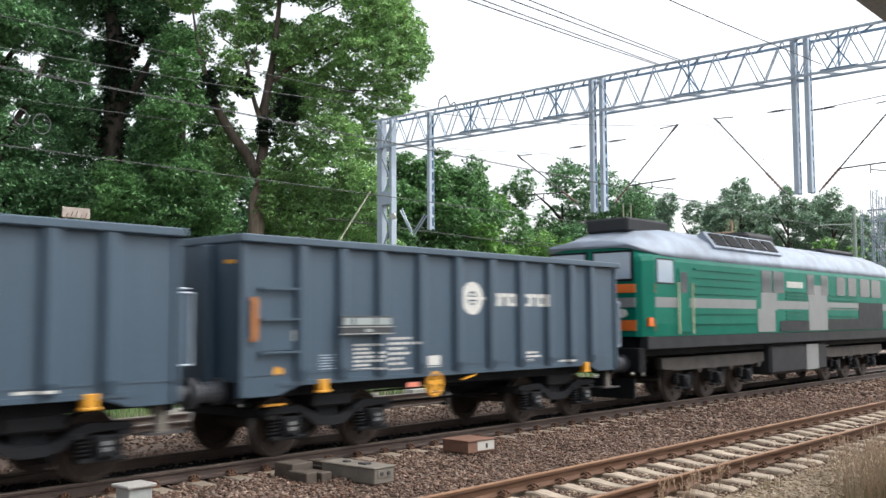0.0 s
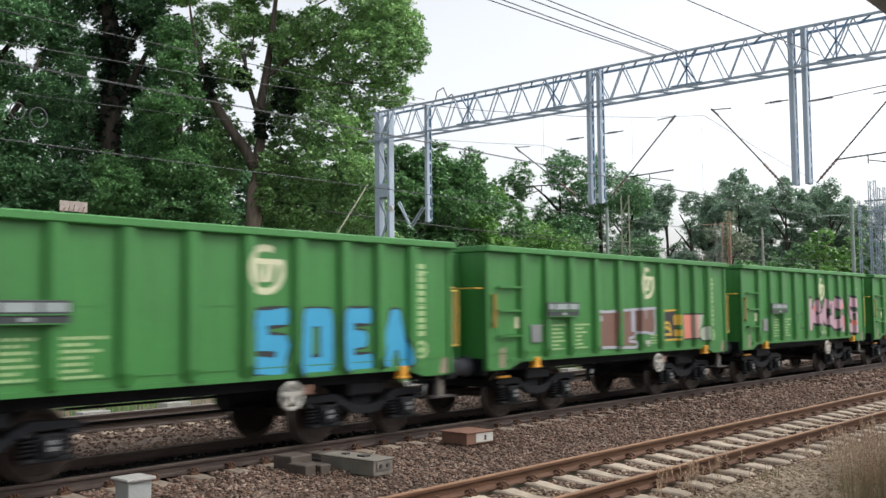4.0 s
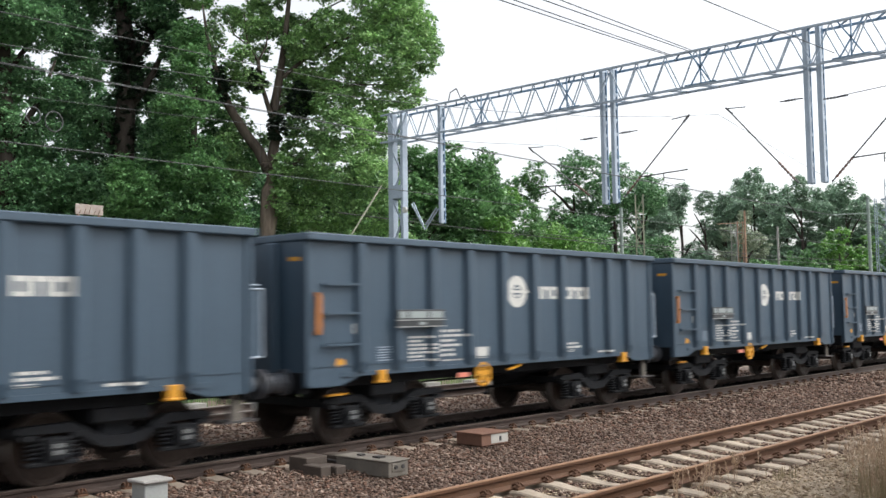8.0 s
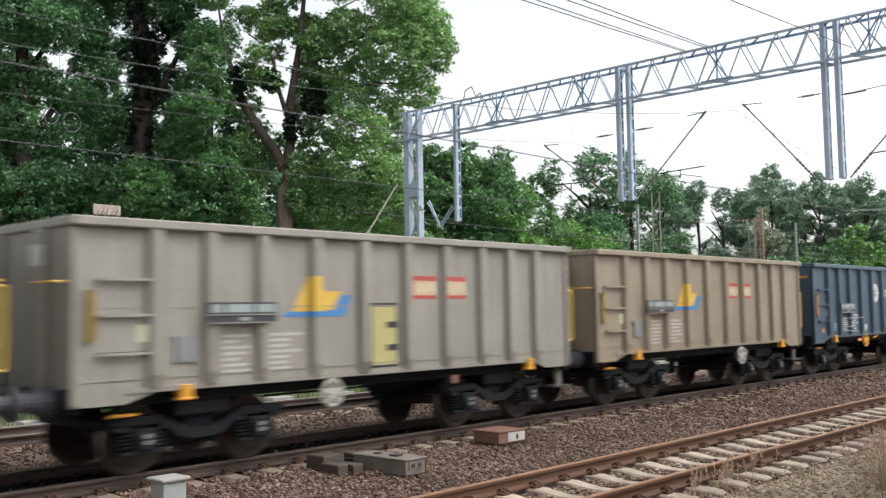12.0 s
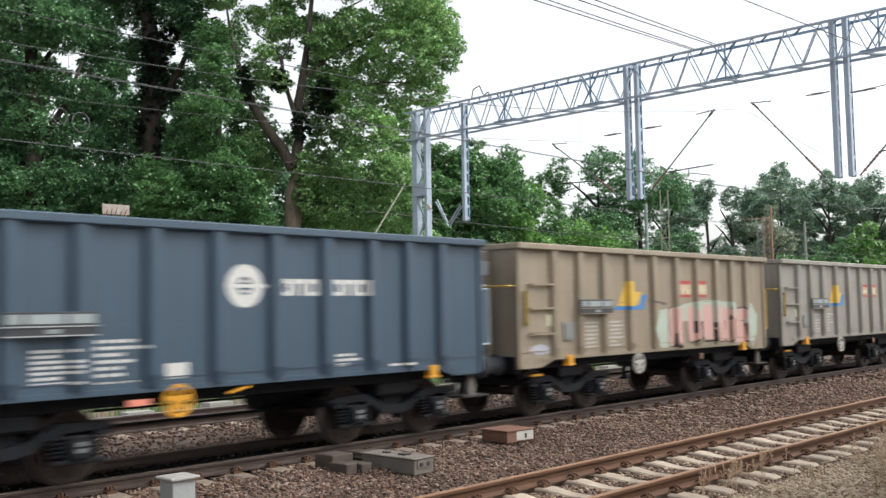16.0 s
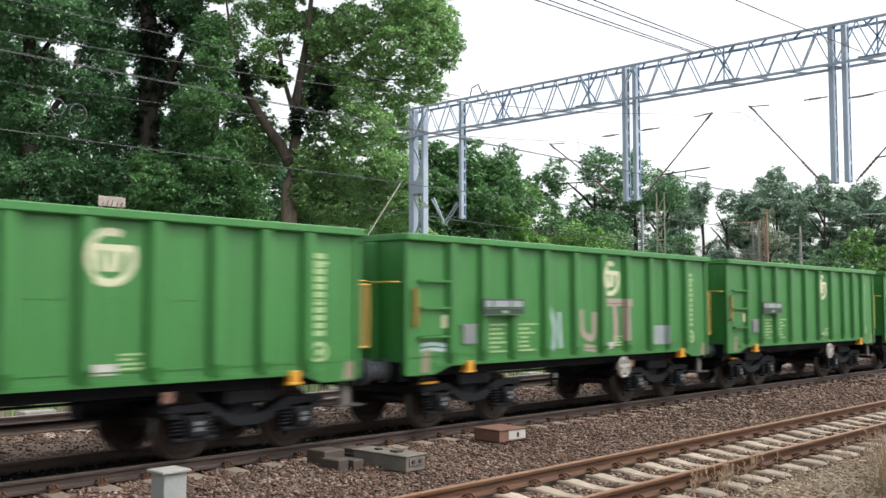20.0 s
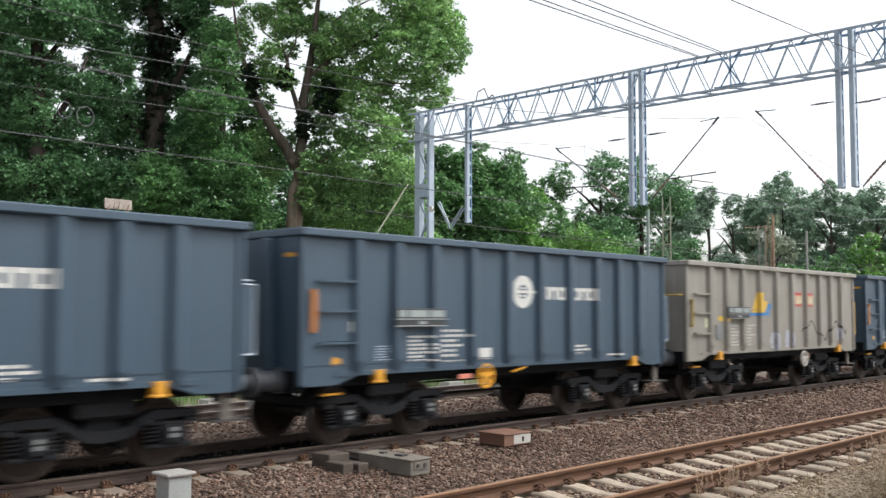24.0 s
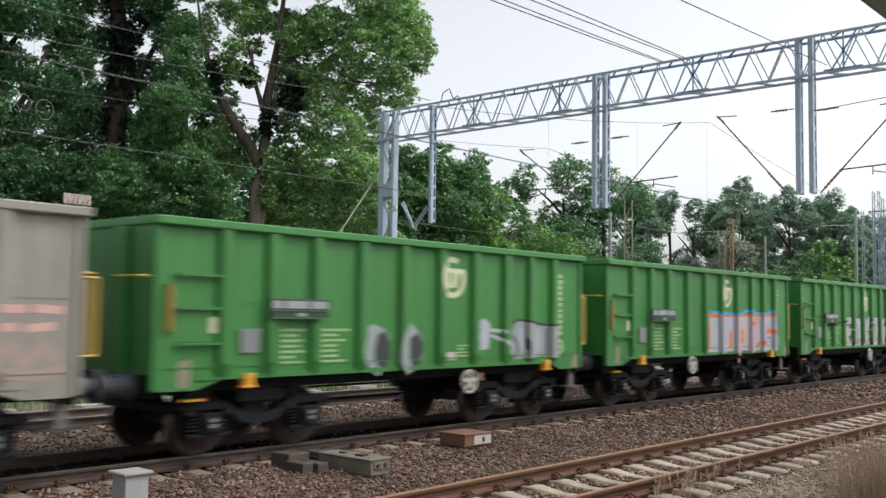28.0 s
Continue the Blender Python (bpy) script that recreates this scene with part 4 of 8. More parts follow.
# masts and poles further along the line
for name, bearing, dist, top, w, mt, label in (("lamp_pole", 58.76, 58, 8.2, 0.13, "pole", "pale green concrete pole"), ("lamp_pole", 67.4, 100, 10.2, 0.14, "concrete", "pale round concrete mast"), ("lamp_pole", 72.1, 78, 10.3, 0.15, "pole", "slim pale lighting pole"),
                                         ("steel_mast", 65.66, 100, 11.9, 0.12, "rustmast", "slim rust-brown steel mast")):
    x, y = at_ray(bearing, dist)
    bm = bmesh.new()
    rod(bm, (x, y, -0.5), (x, y, top), w, 10, w * 0.75)
    t = tagged(new(name), label, "pole", "poles along the line")
    part("shaft", bm, M[mt], t)
    if dist >= 78:
        part("arm", made(bar, (x, y, top - 1.2), (x - 3.0, y + 1.5, top - 1.4), 0.06), M[mt], t)
def ladder_mast(bearing, dist, top, d, m):
    """A slim mast of two channels joined by rungs and crossed flats."""
    x, y = at_ray(bearing, dist)
    t = tagged(new("lattice_mast"), "pale weathered ladder mast beside the line", "mast", "lattice masts")
    t.matrix_basis = pose(x, y, -0.4, 0, 0, -bearing)
    for s in (-1, 1):
        part("leg", made(bx, s * d / 2 - 0.045, s * d / 2 + 0.045, -0.06, 0.06, 0, top + 0.4), m, t)
    n = int(top / 0.95)
    for k in range(n):
        z = 0.3 + (top - 0.2) * k / n
        part("rung", made(bx, -d / 2, d / 2, -0.03, 0.03, z, z + 0.07), m, t)
        s = 1 if k % 2 else -1
        part("flat", made(bar, (-s * d / 2, 0.04, z), (s * d / 2, 0.04, z + (top - 0.2) / n), 0.05), m, t)


ladder_mast(59.82, 66, 9.9, 0.5, M["ladder"])
ladder_mast(65.05, 100, 10.9, 0.55, M["concrete"])
ladder_mast(65.4, 104, 11.2, 0.5, M["rustmast"])
for bearing, dist, top, d in ((72.75, 88, 11.2, 0.9), (73.15, 88, 12.8, 0.45), (73.6, 88, 12.2, 0.45)):
    x, y = at_ray(bearing, dist)
    lattice_post(x, y, -0.4, top, 0.5, d, M["steel"], "lattice_mast", "grey-blue lattice mast of the next portal", "lattice masts")
x, y = at_ray(72.75, 88)
t = tagged(new("far_portal_beam"), "grey-blue beam of the next portal", "beam")
for z in (10.2, 11.1):
    part("chord", made(bar, (x, y, z), (x, y - 24, z), 0.12), M["steel"], t)
for k in range(24):
    part("diagonal", made(bar, (x, y - k, 10.2 if k % 2 else 11.1), (x, y - k - 1, 11.1 if k % 2 else 10.2), 0.07), M["steel"], t)
for k, (y, z) in enumerate(((29, 6.2), (31, 5.6), (33, 7.0), (27, 4.8))):
    wire("line_wire", [(GX, y, z), (110, y, z), (170, y - 3, z)], 0.022, "dark wires strung along the line", 0.5)

# a daubed board over the far bank
t = tagged(new("signboard"), "whitish weathered board daubed with brown paint", "sign")
part("board", soften(made(bx, 13.74, 14.6, 26.5, 26.54, 5.1, 5.4), 0.006), M["board"], t)
bm = bmesh.new()
for k in range(5):
    bar(bm, (13.85 + k * 0.15, 26.49, 5.12), (13.9 + k * 0.15, 26.49, 5.22 + 0.05 * (k % 3)), 0.03, 0.006)
part("daub", bm, M["umber"], t, "brown daubs")
for xx in (13.85, 14.5):
    part("post", made(rod, (xx, 26.56, -0.3), (xx, 26.56, 5.2), 0.04, 8), M["rustmast"], t)

# ---- trees ----
LEAF_SHAPE = np.array([(0, -0.5, 0), (0.32, -0.05, 0.07), (0, 0.5, -0.04), (-0.32, -0.05, 0.07)])


def leaf_mesh(name, centres, sizes, material, rng, up=0.7):
    """Many single leaves, each a folded blade at its own angle."""
    n = len(centres)
    nrm = rng.normal(size=(n, 3))
    nrm[:, 2] = np.abs(nrm[:, 2]) + up
    nrm /= np.linalg.norm(nrm, axis=1)[:, None]
    t = np.cross(nrm, rng.normal(size=(n, 3)))
    t /= np.linalg.norm(t, axis=1)[:, None] + 1e-9
    b = np.cross(nrm, t)
    v = (LEAF_SHAPE[None, :, 0, None] * t[:, None] + LEAF_SHAPE[None, :, 1, None] * b[:, None] + LEAF_SHAPE[None, :, 2, None] * nrm[:, None])
    v = centres[:, None] + v * sizes[:, None, None]
    me = bpy.data.meshes.new(name)
    me.vertices.add(n * 4)
    me.vertices.foreach_set("co", v.astype(np.float32).ravel())
    idx = np.arange(n)[:, None] * 4
    tri = np.concatenate([idx + (0, 1, 2), idx + (0, 2, 3)], axis=1).astype(np.int32).ravel()
    me.loops.add(len(tri))
    me.loops.foreach_set("vertex_index", tri)
    me.polygons.add(n * 2)
    me.polygons.foreach_set("loop_start", np.arange(0, n * 6, 3, dtype=np.int32))
    me.update(calc_edges=True)
    me.materials.append(material)
    return me


def limb(bm, pts, radii, seg=9):
    rings = []
    for i, (q, r) in enumerate(zip(pts, radii)):
        d = (Vector(pts[min(i + 1, len(pts) - 1)]) - Vector(pts[max(i - 1, 0)])).normalized()
        m = d.to_track_quat("Z", "Y").to_matrix()
        rings.append([bm.verts.new(Vector(q) + m @ Vector((r * math.cos(2 * math.pi * k / seg), r * math.sin(2 * math.pi * k / seg), 0))) for k in range(seg)])
    for a, b in zip(rings, rings[1:]):
        for k in range(seg):
            bm.faces.new((a[k], a[(k + 1) % seg], b[(k + 1) % seg], b[k]))
    bm.faces.new(rings[-1])


def clumps(rng, lobes, count, leaf, tight=0.42):
    """Leaf places: small umbrella-shaped sprays over the shells of the given lobes (centre, radii), with gaps between."""
    out, per = [], 18
    total = sum(l[1][0] * l[1][2] for l in lobes)
    for c, rad in lobes:
        k = int(count * rad[0] * rad[2] / total / per) + 1
        d = rng.normal(size=(k, 3))
        d /= np.linalg.norm(d, axis=1)[:, None]
        r = rng.uniform(0.4, 1.0, size=(k, 1)) ** 0.6
        twig = np.array(c) + d * r * np.array(rad)
        spread = tight * 1.0 * rng.uniform(0.6, 1.35, size=(k, 1, 1))
        v = rng.normal(size=(k, per, 3))
        v /= np.linalg.norm(v, axis=2)[:, :, None]
        v *= rng.uniform(0.05, 1.0, size=(k, per, 1)) ** 0.45
        flat_out = np.hypot(v[:, :, 0], v[:, :, 1])
        v[:, :, 2] = v[:, :, 2] * 0.5 - 0.35 * flat_out ** 2
        out.append((twig[:, None] + v * spread).reshape(-1, 3))
    return np.concatenate(out)


def tree(name, base, trunk, limbs, lobes, count, leaf, material, label, seed, tight=0.42):
    """trunk and limbs: lists of (points, radii) from the base; lobes: masses of foliage."""
    rng = np.random.default_rng(seed)
    t = tagged(new(name), label, "tree", "trees behind the tracks")
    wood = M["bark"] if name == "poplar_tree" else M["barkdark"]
    if trunk:
        bm = bmesh.new()
        limb(bm, *trunk)
        part("trunk", bm, wood, t, smooth=True)
    for pts, radii in limbs:
        bm = bmesh.new()
        limb(bm, pts, radii, 7)
        # poplar limbs take the bark with shade painted in
        part("limb", bm, M["barkshade"] if name == "poplar_tree" else wood, t, smooth=True)
    pts = clumps(rng, lobes, count, leaf, tight)
    sizes = leaf * rng.uniform(0.6, 1.35, size=len(pts))
    part("crown", leaf_mesh("crown", pts, sizes, material, rng), None, t)
    t.location = base
    return t


def simple_tree(name, x, y, z0, h, w, count, leaf, material, label, seed, skirt=0.1, tight=0.5):
    """A full tree of one trunk and a crown of several uneven masses."""
    rng = np.random.default_rng(seed)
    lobes = []
    for i in range(9):
        a = rng.uniform(0, 6.28)
        zz = rng.uniform(skirt + 0.12, 0.88) * h
        k = math.sin(math.pi * min(1, max(0.12, (zz / h - skirt) / (1.06 - skirt)))) ** 0.6
        r = w * rng.uniform(0.2, 0.34)
        lobes.append(((math.cos(a) * w * 0.3 * k, math.sin(a) * w * 0.3 * k, zz), (r, r, r * 0.75)))
    lobes.append(((0, 0, h * 0.9), (w * 0.16, w * 0.16, h * 0.1)))
    tr = ([(0, 0, 0), (0.1, 0, h * 0.3), (0, 0.1, h * 0.75)], [h * 0.022, h * 0.016, h * 0.005])
    lm = []
    for i in range(5):
        a = i * 1.3 + seed
        z = h * (0.25 + 0.1 * i)
        lm.append(([(0, 0, z), (math.cos(a) * w * 0.15, math.sin(a) * w * 0.15, z + h * 0.09), (math.cos(a) * w * 0.3, math.sin(a) * w * 0.3, z + h * 0.16)], [h * 0.009, h * 0.006, h * 0.003]))
    return tree(name, (x, y, z0), tr, lm, lobes, count, leaf, material, label, seed, tight)


def lobed(rows, more=()):
    """Foliage masses from rows of (across, depth, height, half width, half height)."""
    return [((u, v, z), (a * 1.08, a * 1.05, b * 1.08)) for u, v, z, a, b in (*rows, *more)]


def turned_tree(name, bearing, dist, z0, *rest, **k):
    """A tree at a bearing from the platform, its drawing turned to face it."""
    x, y = at_ray(bearing, dist)
    t = tree(name, (x, y, z0), *rest, **k)
    t.rotation_euler = (0, 0, -radians(bearing))
    return t


def big_tree():
    """The old poplar with a forked, leaning trunk."""
    tr = ([(0.0, 0, 0), (0.05, 0, 3.0), (0.2, 0, 5.5), (0.35, 0, 7.4), (0.25, 0, 8.6)], [0.46, 0.38, 0.36, 0.42, 0.42])
    limbs = [
        ([(0.25, 0, 8.3), (-0.2, 0.0, 9.2), (-0.8, 0.1, 10.0), (-1.5, 0.2, 11.2), (-1.9, 0.2, 12.4), (-2.3, 0, 13.6), (-2.6, 0, 15.6)], [0.269, 0.243, 0.218, 0.192, 0.147, 0.096, 0.0384]),
        ([(0.3, 0, 8.3), (0.55, 0.1, 9.6), (0.5, 0.2, 11.1), (0.75, 0.2, 12.6), (0.95, 0.3, 14.0), (1.2, 0.3, 16.4), (1.3, 0.3, 18.5)], [0.269, 0.23, 0.218, 0.179, 0.141, 0.0896, 0.0256]),
        ([(0.5, 0.1, 10.3), (0.2, -0.2, 11.2), (-0.1, -0.3, 12.2), (-0.2, -0.3, 13.2)], [0.128, 0.109, 0.0896, 0.0768]),
        ([(-0.2, -0.3, 13.1), (-0.65, -0.3, 13.8), (-0.8, -0.2, 15.2)], [0.064, 0.0448, 0.0192]),
        ([(-0.2, -0.3, 13.1), (0.15, -0.4, 13.7), (0.3, -0.4, 15.0)], [0.0576, 0.0384, 0.0192]),
        ([(-0.65, -0.3, 13.8), (-1.2, -0.3, 14.2), (-1.5, -0.3, 14.9)], [0.032, 0.0256, 0.0128]),
        ([(0.75, 0.2, 12.4), (2.2, -0.2, 13.6), (4.0, -0.3, 14.4), (6.2, -0.2, 15.0)], [0.102, 0.0768, 0.0512, 0.0192]),
        ([(0.55, 0.2, 11.0), (2.0, 0.3, 11.9), (4.2, 0.3, 12.3), (6.3, 0.4, 12.4)], [0.096, 0.0704, 0.0448, 0.0192]),
        ([(0.95, 0.3, 14.0), (2.4, 0.6, 15.6), (4.2, 0.5, 16.6)], [0.0768, 0.0512, 0.0192]),
        ([(0.4, 0.1, 7.8), (1.8, 0.4, 9.0), (3.4, 0.5, 9.8), (5.0, 0.5, 10.2)], [0.0896, 0.064, 0.0384, 0.0192]),
        ([(-1.5, 0.2, 11.2), (-2.4, 0.3, 12.2), (-3.2, 0.3, 13.4)], [0.0768, 0.0576, 0.0192]),
    ]
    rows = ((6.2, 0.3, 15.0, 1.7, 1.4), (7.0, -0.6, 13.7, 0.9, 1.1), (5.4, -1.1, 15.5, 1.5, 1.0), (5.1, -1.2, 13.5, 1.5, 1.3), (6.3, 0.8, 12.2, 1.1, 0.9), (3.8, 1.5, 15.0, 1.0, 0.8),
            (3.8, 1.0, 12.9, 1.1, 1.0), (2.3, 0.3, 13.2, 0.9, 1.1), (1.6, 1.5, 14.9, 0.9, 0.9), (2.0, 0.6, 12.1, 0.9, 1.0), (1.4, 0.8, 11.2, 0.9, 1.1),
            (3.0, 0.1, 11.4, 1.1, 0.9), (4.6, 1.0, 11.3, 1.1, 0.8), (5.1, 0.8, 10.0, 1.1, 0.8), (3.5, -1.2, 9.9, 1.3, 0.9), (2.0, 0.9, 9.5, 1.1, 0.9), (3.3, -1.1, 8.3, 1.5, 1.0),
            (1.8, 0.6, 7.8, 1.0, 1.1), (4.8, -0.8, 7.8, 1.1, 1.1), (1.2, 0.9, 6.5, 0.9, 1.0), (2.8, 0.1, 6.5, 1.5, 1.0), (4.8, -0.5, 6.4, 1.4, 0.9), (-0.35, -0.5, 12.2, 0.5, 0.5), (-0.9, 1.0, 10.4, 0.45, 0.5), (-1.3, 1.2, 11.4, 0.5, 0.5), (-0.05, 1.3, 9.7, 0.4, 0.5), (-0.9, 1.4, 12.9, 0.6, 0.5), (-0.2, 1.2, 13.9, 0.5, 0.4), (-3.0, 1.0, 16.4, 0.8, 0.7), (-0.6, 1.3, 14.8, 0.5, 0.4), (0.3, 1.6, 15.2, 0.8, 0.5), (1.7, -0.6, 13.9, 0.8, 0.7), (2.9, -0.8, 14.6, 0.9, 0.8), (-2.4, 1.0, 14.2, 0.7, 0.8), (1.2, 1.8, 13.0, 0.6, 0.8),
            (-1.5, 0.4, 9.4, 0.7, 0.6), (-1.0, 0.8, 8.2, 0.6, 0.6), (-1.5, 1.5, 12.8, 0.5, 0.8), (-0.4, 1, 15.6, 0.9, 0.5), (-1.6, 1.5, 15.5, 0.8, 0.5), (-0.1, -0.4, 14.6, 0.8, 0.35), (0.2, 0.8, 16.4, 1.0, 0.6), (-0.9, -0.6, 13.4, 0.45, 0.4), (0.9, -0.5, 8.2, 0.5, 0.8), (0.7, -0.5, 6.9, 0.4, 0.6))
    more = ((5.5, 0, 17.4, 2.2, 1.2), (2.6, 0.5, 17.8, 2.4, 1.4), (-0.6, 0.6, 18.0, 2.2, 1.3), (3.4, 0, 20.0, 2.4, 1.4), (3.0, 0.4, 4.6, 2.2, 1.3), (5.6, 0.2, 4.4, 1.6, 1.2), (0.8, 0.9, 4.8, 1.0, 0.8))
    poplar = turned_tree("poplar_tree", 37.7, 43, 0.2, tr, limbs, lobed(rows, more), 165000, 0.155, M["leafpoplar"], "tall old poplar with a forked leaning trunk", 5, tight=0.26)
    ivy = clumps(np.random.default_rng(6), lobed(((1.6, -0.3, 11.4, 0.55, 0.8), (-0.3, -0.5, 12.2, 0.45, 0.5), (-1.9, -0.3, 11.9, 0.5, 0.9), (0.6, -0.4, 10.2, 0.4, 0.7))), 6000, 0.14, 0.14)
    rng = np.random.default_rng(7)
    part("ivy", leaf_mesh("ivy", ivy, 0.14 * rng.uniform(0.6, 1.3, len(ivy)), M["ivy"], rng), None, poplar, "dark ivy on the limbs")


big_tree()
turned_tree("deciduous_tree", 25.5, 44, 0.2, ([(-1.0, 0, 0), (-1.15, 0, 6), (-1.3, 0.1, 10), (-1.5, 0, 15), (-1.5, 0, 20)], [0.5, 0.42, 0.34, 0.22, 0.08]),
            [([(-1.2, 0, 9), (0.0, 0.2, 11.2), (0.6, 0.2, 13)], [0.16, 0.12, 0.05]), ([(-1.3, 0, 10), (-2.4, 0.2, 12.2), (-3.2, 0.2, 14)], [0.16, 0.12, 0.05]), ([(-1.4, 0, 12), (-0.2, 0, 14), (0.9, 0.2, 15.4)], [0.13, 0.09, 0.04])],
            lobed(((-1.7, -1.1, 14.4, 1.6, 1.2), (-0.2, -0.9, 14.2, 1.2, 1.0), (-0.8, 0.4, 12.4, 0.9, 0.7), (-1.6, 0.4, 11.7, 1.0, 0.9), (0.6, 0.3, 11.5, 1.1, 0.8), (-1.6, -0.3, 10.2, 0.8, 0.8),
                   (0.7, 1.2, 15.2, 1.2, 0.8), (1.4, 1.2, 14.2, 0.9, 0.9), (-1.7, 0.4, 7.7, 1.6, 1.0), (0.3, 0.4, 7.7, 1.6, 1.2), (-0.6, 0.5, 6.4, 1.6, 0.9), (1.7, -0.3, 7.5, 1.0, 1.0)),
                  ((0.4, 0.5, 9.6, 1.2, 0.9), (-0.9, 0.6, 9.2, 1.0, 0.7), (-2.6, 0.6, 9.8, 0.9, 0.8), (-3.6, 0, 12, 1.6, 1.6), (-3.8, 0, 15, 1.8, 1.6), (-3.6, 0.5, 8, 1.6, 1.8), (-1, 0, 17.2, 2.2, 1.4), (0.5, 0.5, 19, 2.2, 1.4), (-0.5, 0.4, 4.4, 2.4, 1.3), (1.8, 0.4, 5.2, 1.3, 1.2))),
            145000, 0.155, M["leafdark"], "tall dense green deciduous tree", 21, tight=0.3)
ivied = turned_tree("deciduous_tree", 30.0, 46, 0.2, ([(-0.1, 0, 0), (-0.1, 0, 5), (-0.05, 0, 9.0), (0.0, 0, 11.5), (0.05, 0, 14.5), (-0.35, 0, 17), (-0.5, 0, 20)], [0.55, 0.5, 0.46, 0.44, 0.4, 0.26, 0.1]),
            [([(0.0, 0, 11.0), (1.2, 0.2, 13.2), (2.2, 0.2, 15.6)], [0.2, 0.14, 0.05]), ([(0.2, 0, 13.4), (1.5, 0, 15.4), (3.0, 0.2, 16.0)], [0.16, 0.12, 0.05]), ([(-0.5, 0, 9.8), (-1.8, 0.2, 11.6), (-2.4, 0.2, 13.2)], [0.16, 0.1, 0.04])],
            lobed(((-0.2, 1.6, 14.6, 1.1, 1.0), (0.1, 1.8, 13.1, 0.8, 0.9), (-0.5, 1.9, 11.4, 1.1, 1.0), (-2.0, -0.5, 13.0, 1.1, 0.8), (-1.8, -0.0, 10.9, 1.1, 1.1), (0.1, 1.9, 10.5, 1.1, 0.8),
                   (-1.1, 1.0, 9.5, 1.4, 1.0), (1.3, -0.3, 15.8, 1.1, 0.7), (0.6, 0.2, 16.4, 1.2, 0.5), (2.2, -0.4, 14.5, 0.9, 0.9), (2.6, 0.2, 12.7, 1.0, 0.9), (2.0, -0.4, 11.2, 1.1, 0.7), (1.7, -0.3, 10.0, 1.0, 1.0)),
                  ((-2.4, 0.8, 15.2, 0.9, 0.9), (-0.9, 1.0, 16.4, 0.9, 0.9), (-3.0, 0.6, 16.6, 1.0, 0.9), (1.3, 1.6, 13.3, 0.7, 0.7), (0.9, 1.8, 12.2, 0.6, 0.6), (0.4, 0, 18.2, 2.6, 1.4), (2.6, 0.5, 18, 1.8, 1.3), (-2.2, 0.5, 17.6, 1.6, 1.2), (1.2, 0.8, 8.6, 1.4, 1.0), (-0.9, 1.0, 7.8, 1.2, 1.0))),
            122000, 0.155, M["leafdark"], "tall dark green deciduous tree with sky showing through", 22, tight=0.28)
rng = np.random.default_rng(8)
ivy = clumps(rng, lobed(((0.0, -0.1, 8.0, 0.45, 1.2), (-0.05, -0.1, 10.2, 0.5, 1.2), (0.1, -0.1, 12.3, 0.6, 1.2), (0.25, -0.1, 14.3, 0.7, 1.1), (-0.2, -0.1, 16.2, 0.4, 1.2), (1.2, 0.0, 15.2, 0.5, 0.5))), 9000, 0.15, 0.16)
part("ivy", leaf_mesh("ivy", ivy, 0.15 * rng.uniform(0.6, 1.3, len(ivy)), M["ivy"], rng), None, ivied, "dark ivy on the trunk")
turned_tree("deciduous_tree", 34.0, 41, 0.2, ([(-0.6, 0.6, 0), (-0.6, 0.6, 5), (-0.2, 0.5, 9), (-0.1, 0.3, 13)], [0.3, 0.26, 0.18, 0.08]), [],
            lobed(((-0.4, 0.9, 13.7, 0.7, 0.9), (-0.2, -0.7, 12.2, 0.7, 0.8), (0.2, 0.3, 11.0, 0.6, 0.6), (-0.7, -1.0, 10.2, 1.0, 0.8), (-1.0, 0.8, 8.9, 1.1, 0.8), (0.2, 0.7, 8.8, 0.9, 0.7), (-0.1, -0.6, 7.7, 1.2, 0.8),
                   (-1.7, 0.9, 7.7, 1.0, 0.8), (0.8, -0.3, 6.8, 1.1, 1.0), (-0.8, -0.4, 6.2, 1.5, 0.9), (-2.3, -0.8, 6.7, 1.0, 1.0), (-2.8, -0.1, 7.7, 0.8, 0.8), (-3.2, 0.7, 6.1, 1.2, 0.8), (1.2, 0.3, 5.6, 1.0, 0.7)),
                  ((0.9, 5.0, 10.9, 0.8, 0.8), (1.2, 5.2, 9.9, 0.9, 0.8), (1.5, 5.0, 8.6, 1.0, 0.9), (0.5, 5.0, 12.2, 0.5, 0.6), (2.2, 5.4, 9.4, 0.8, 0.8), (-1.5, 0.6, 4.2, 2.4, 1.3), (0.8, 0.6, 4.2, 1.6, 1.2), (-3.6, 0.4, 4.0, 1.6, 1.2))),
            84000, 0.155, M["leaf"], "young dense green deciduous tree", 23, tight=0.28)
# a dark wood behind the first row
for i, (yaw, dist, h, w) in enumerate(((18, 52, 20, 8), (21.2, 53, 19, 7), (23.4, 58, 15, 7), (28.2, 60, 16.5, 6), (32.2, 60, 14.5, 5), (22.5, 56, 10.5, 9), (26.5, 58, 10.5, 9), (30, 60, 11.5, 8), (33.5, 58, 11.5, 8), (36.5, 58, 11, 9), (40.5, 60, 11, 9), (44, 58, 11.5, 8))):
    x, y = at_ray(yaw, dist)
    simple_tree("deciduous_tree", x, y, 0.2, h, w, 14000, 0.34, M["leafdark"], "dark green tree in the wood behind", 40 + i, 0.02)
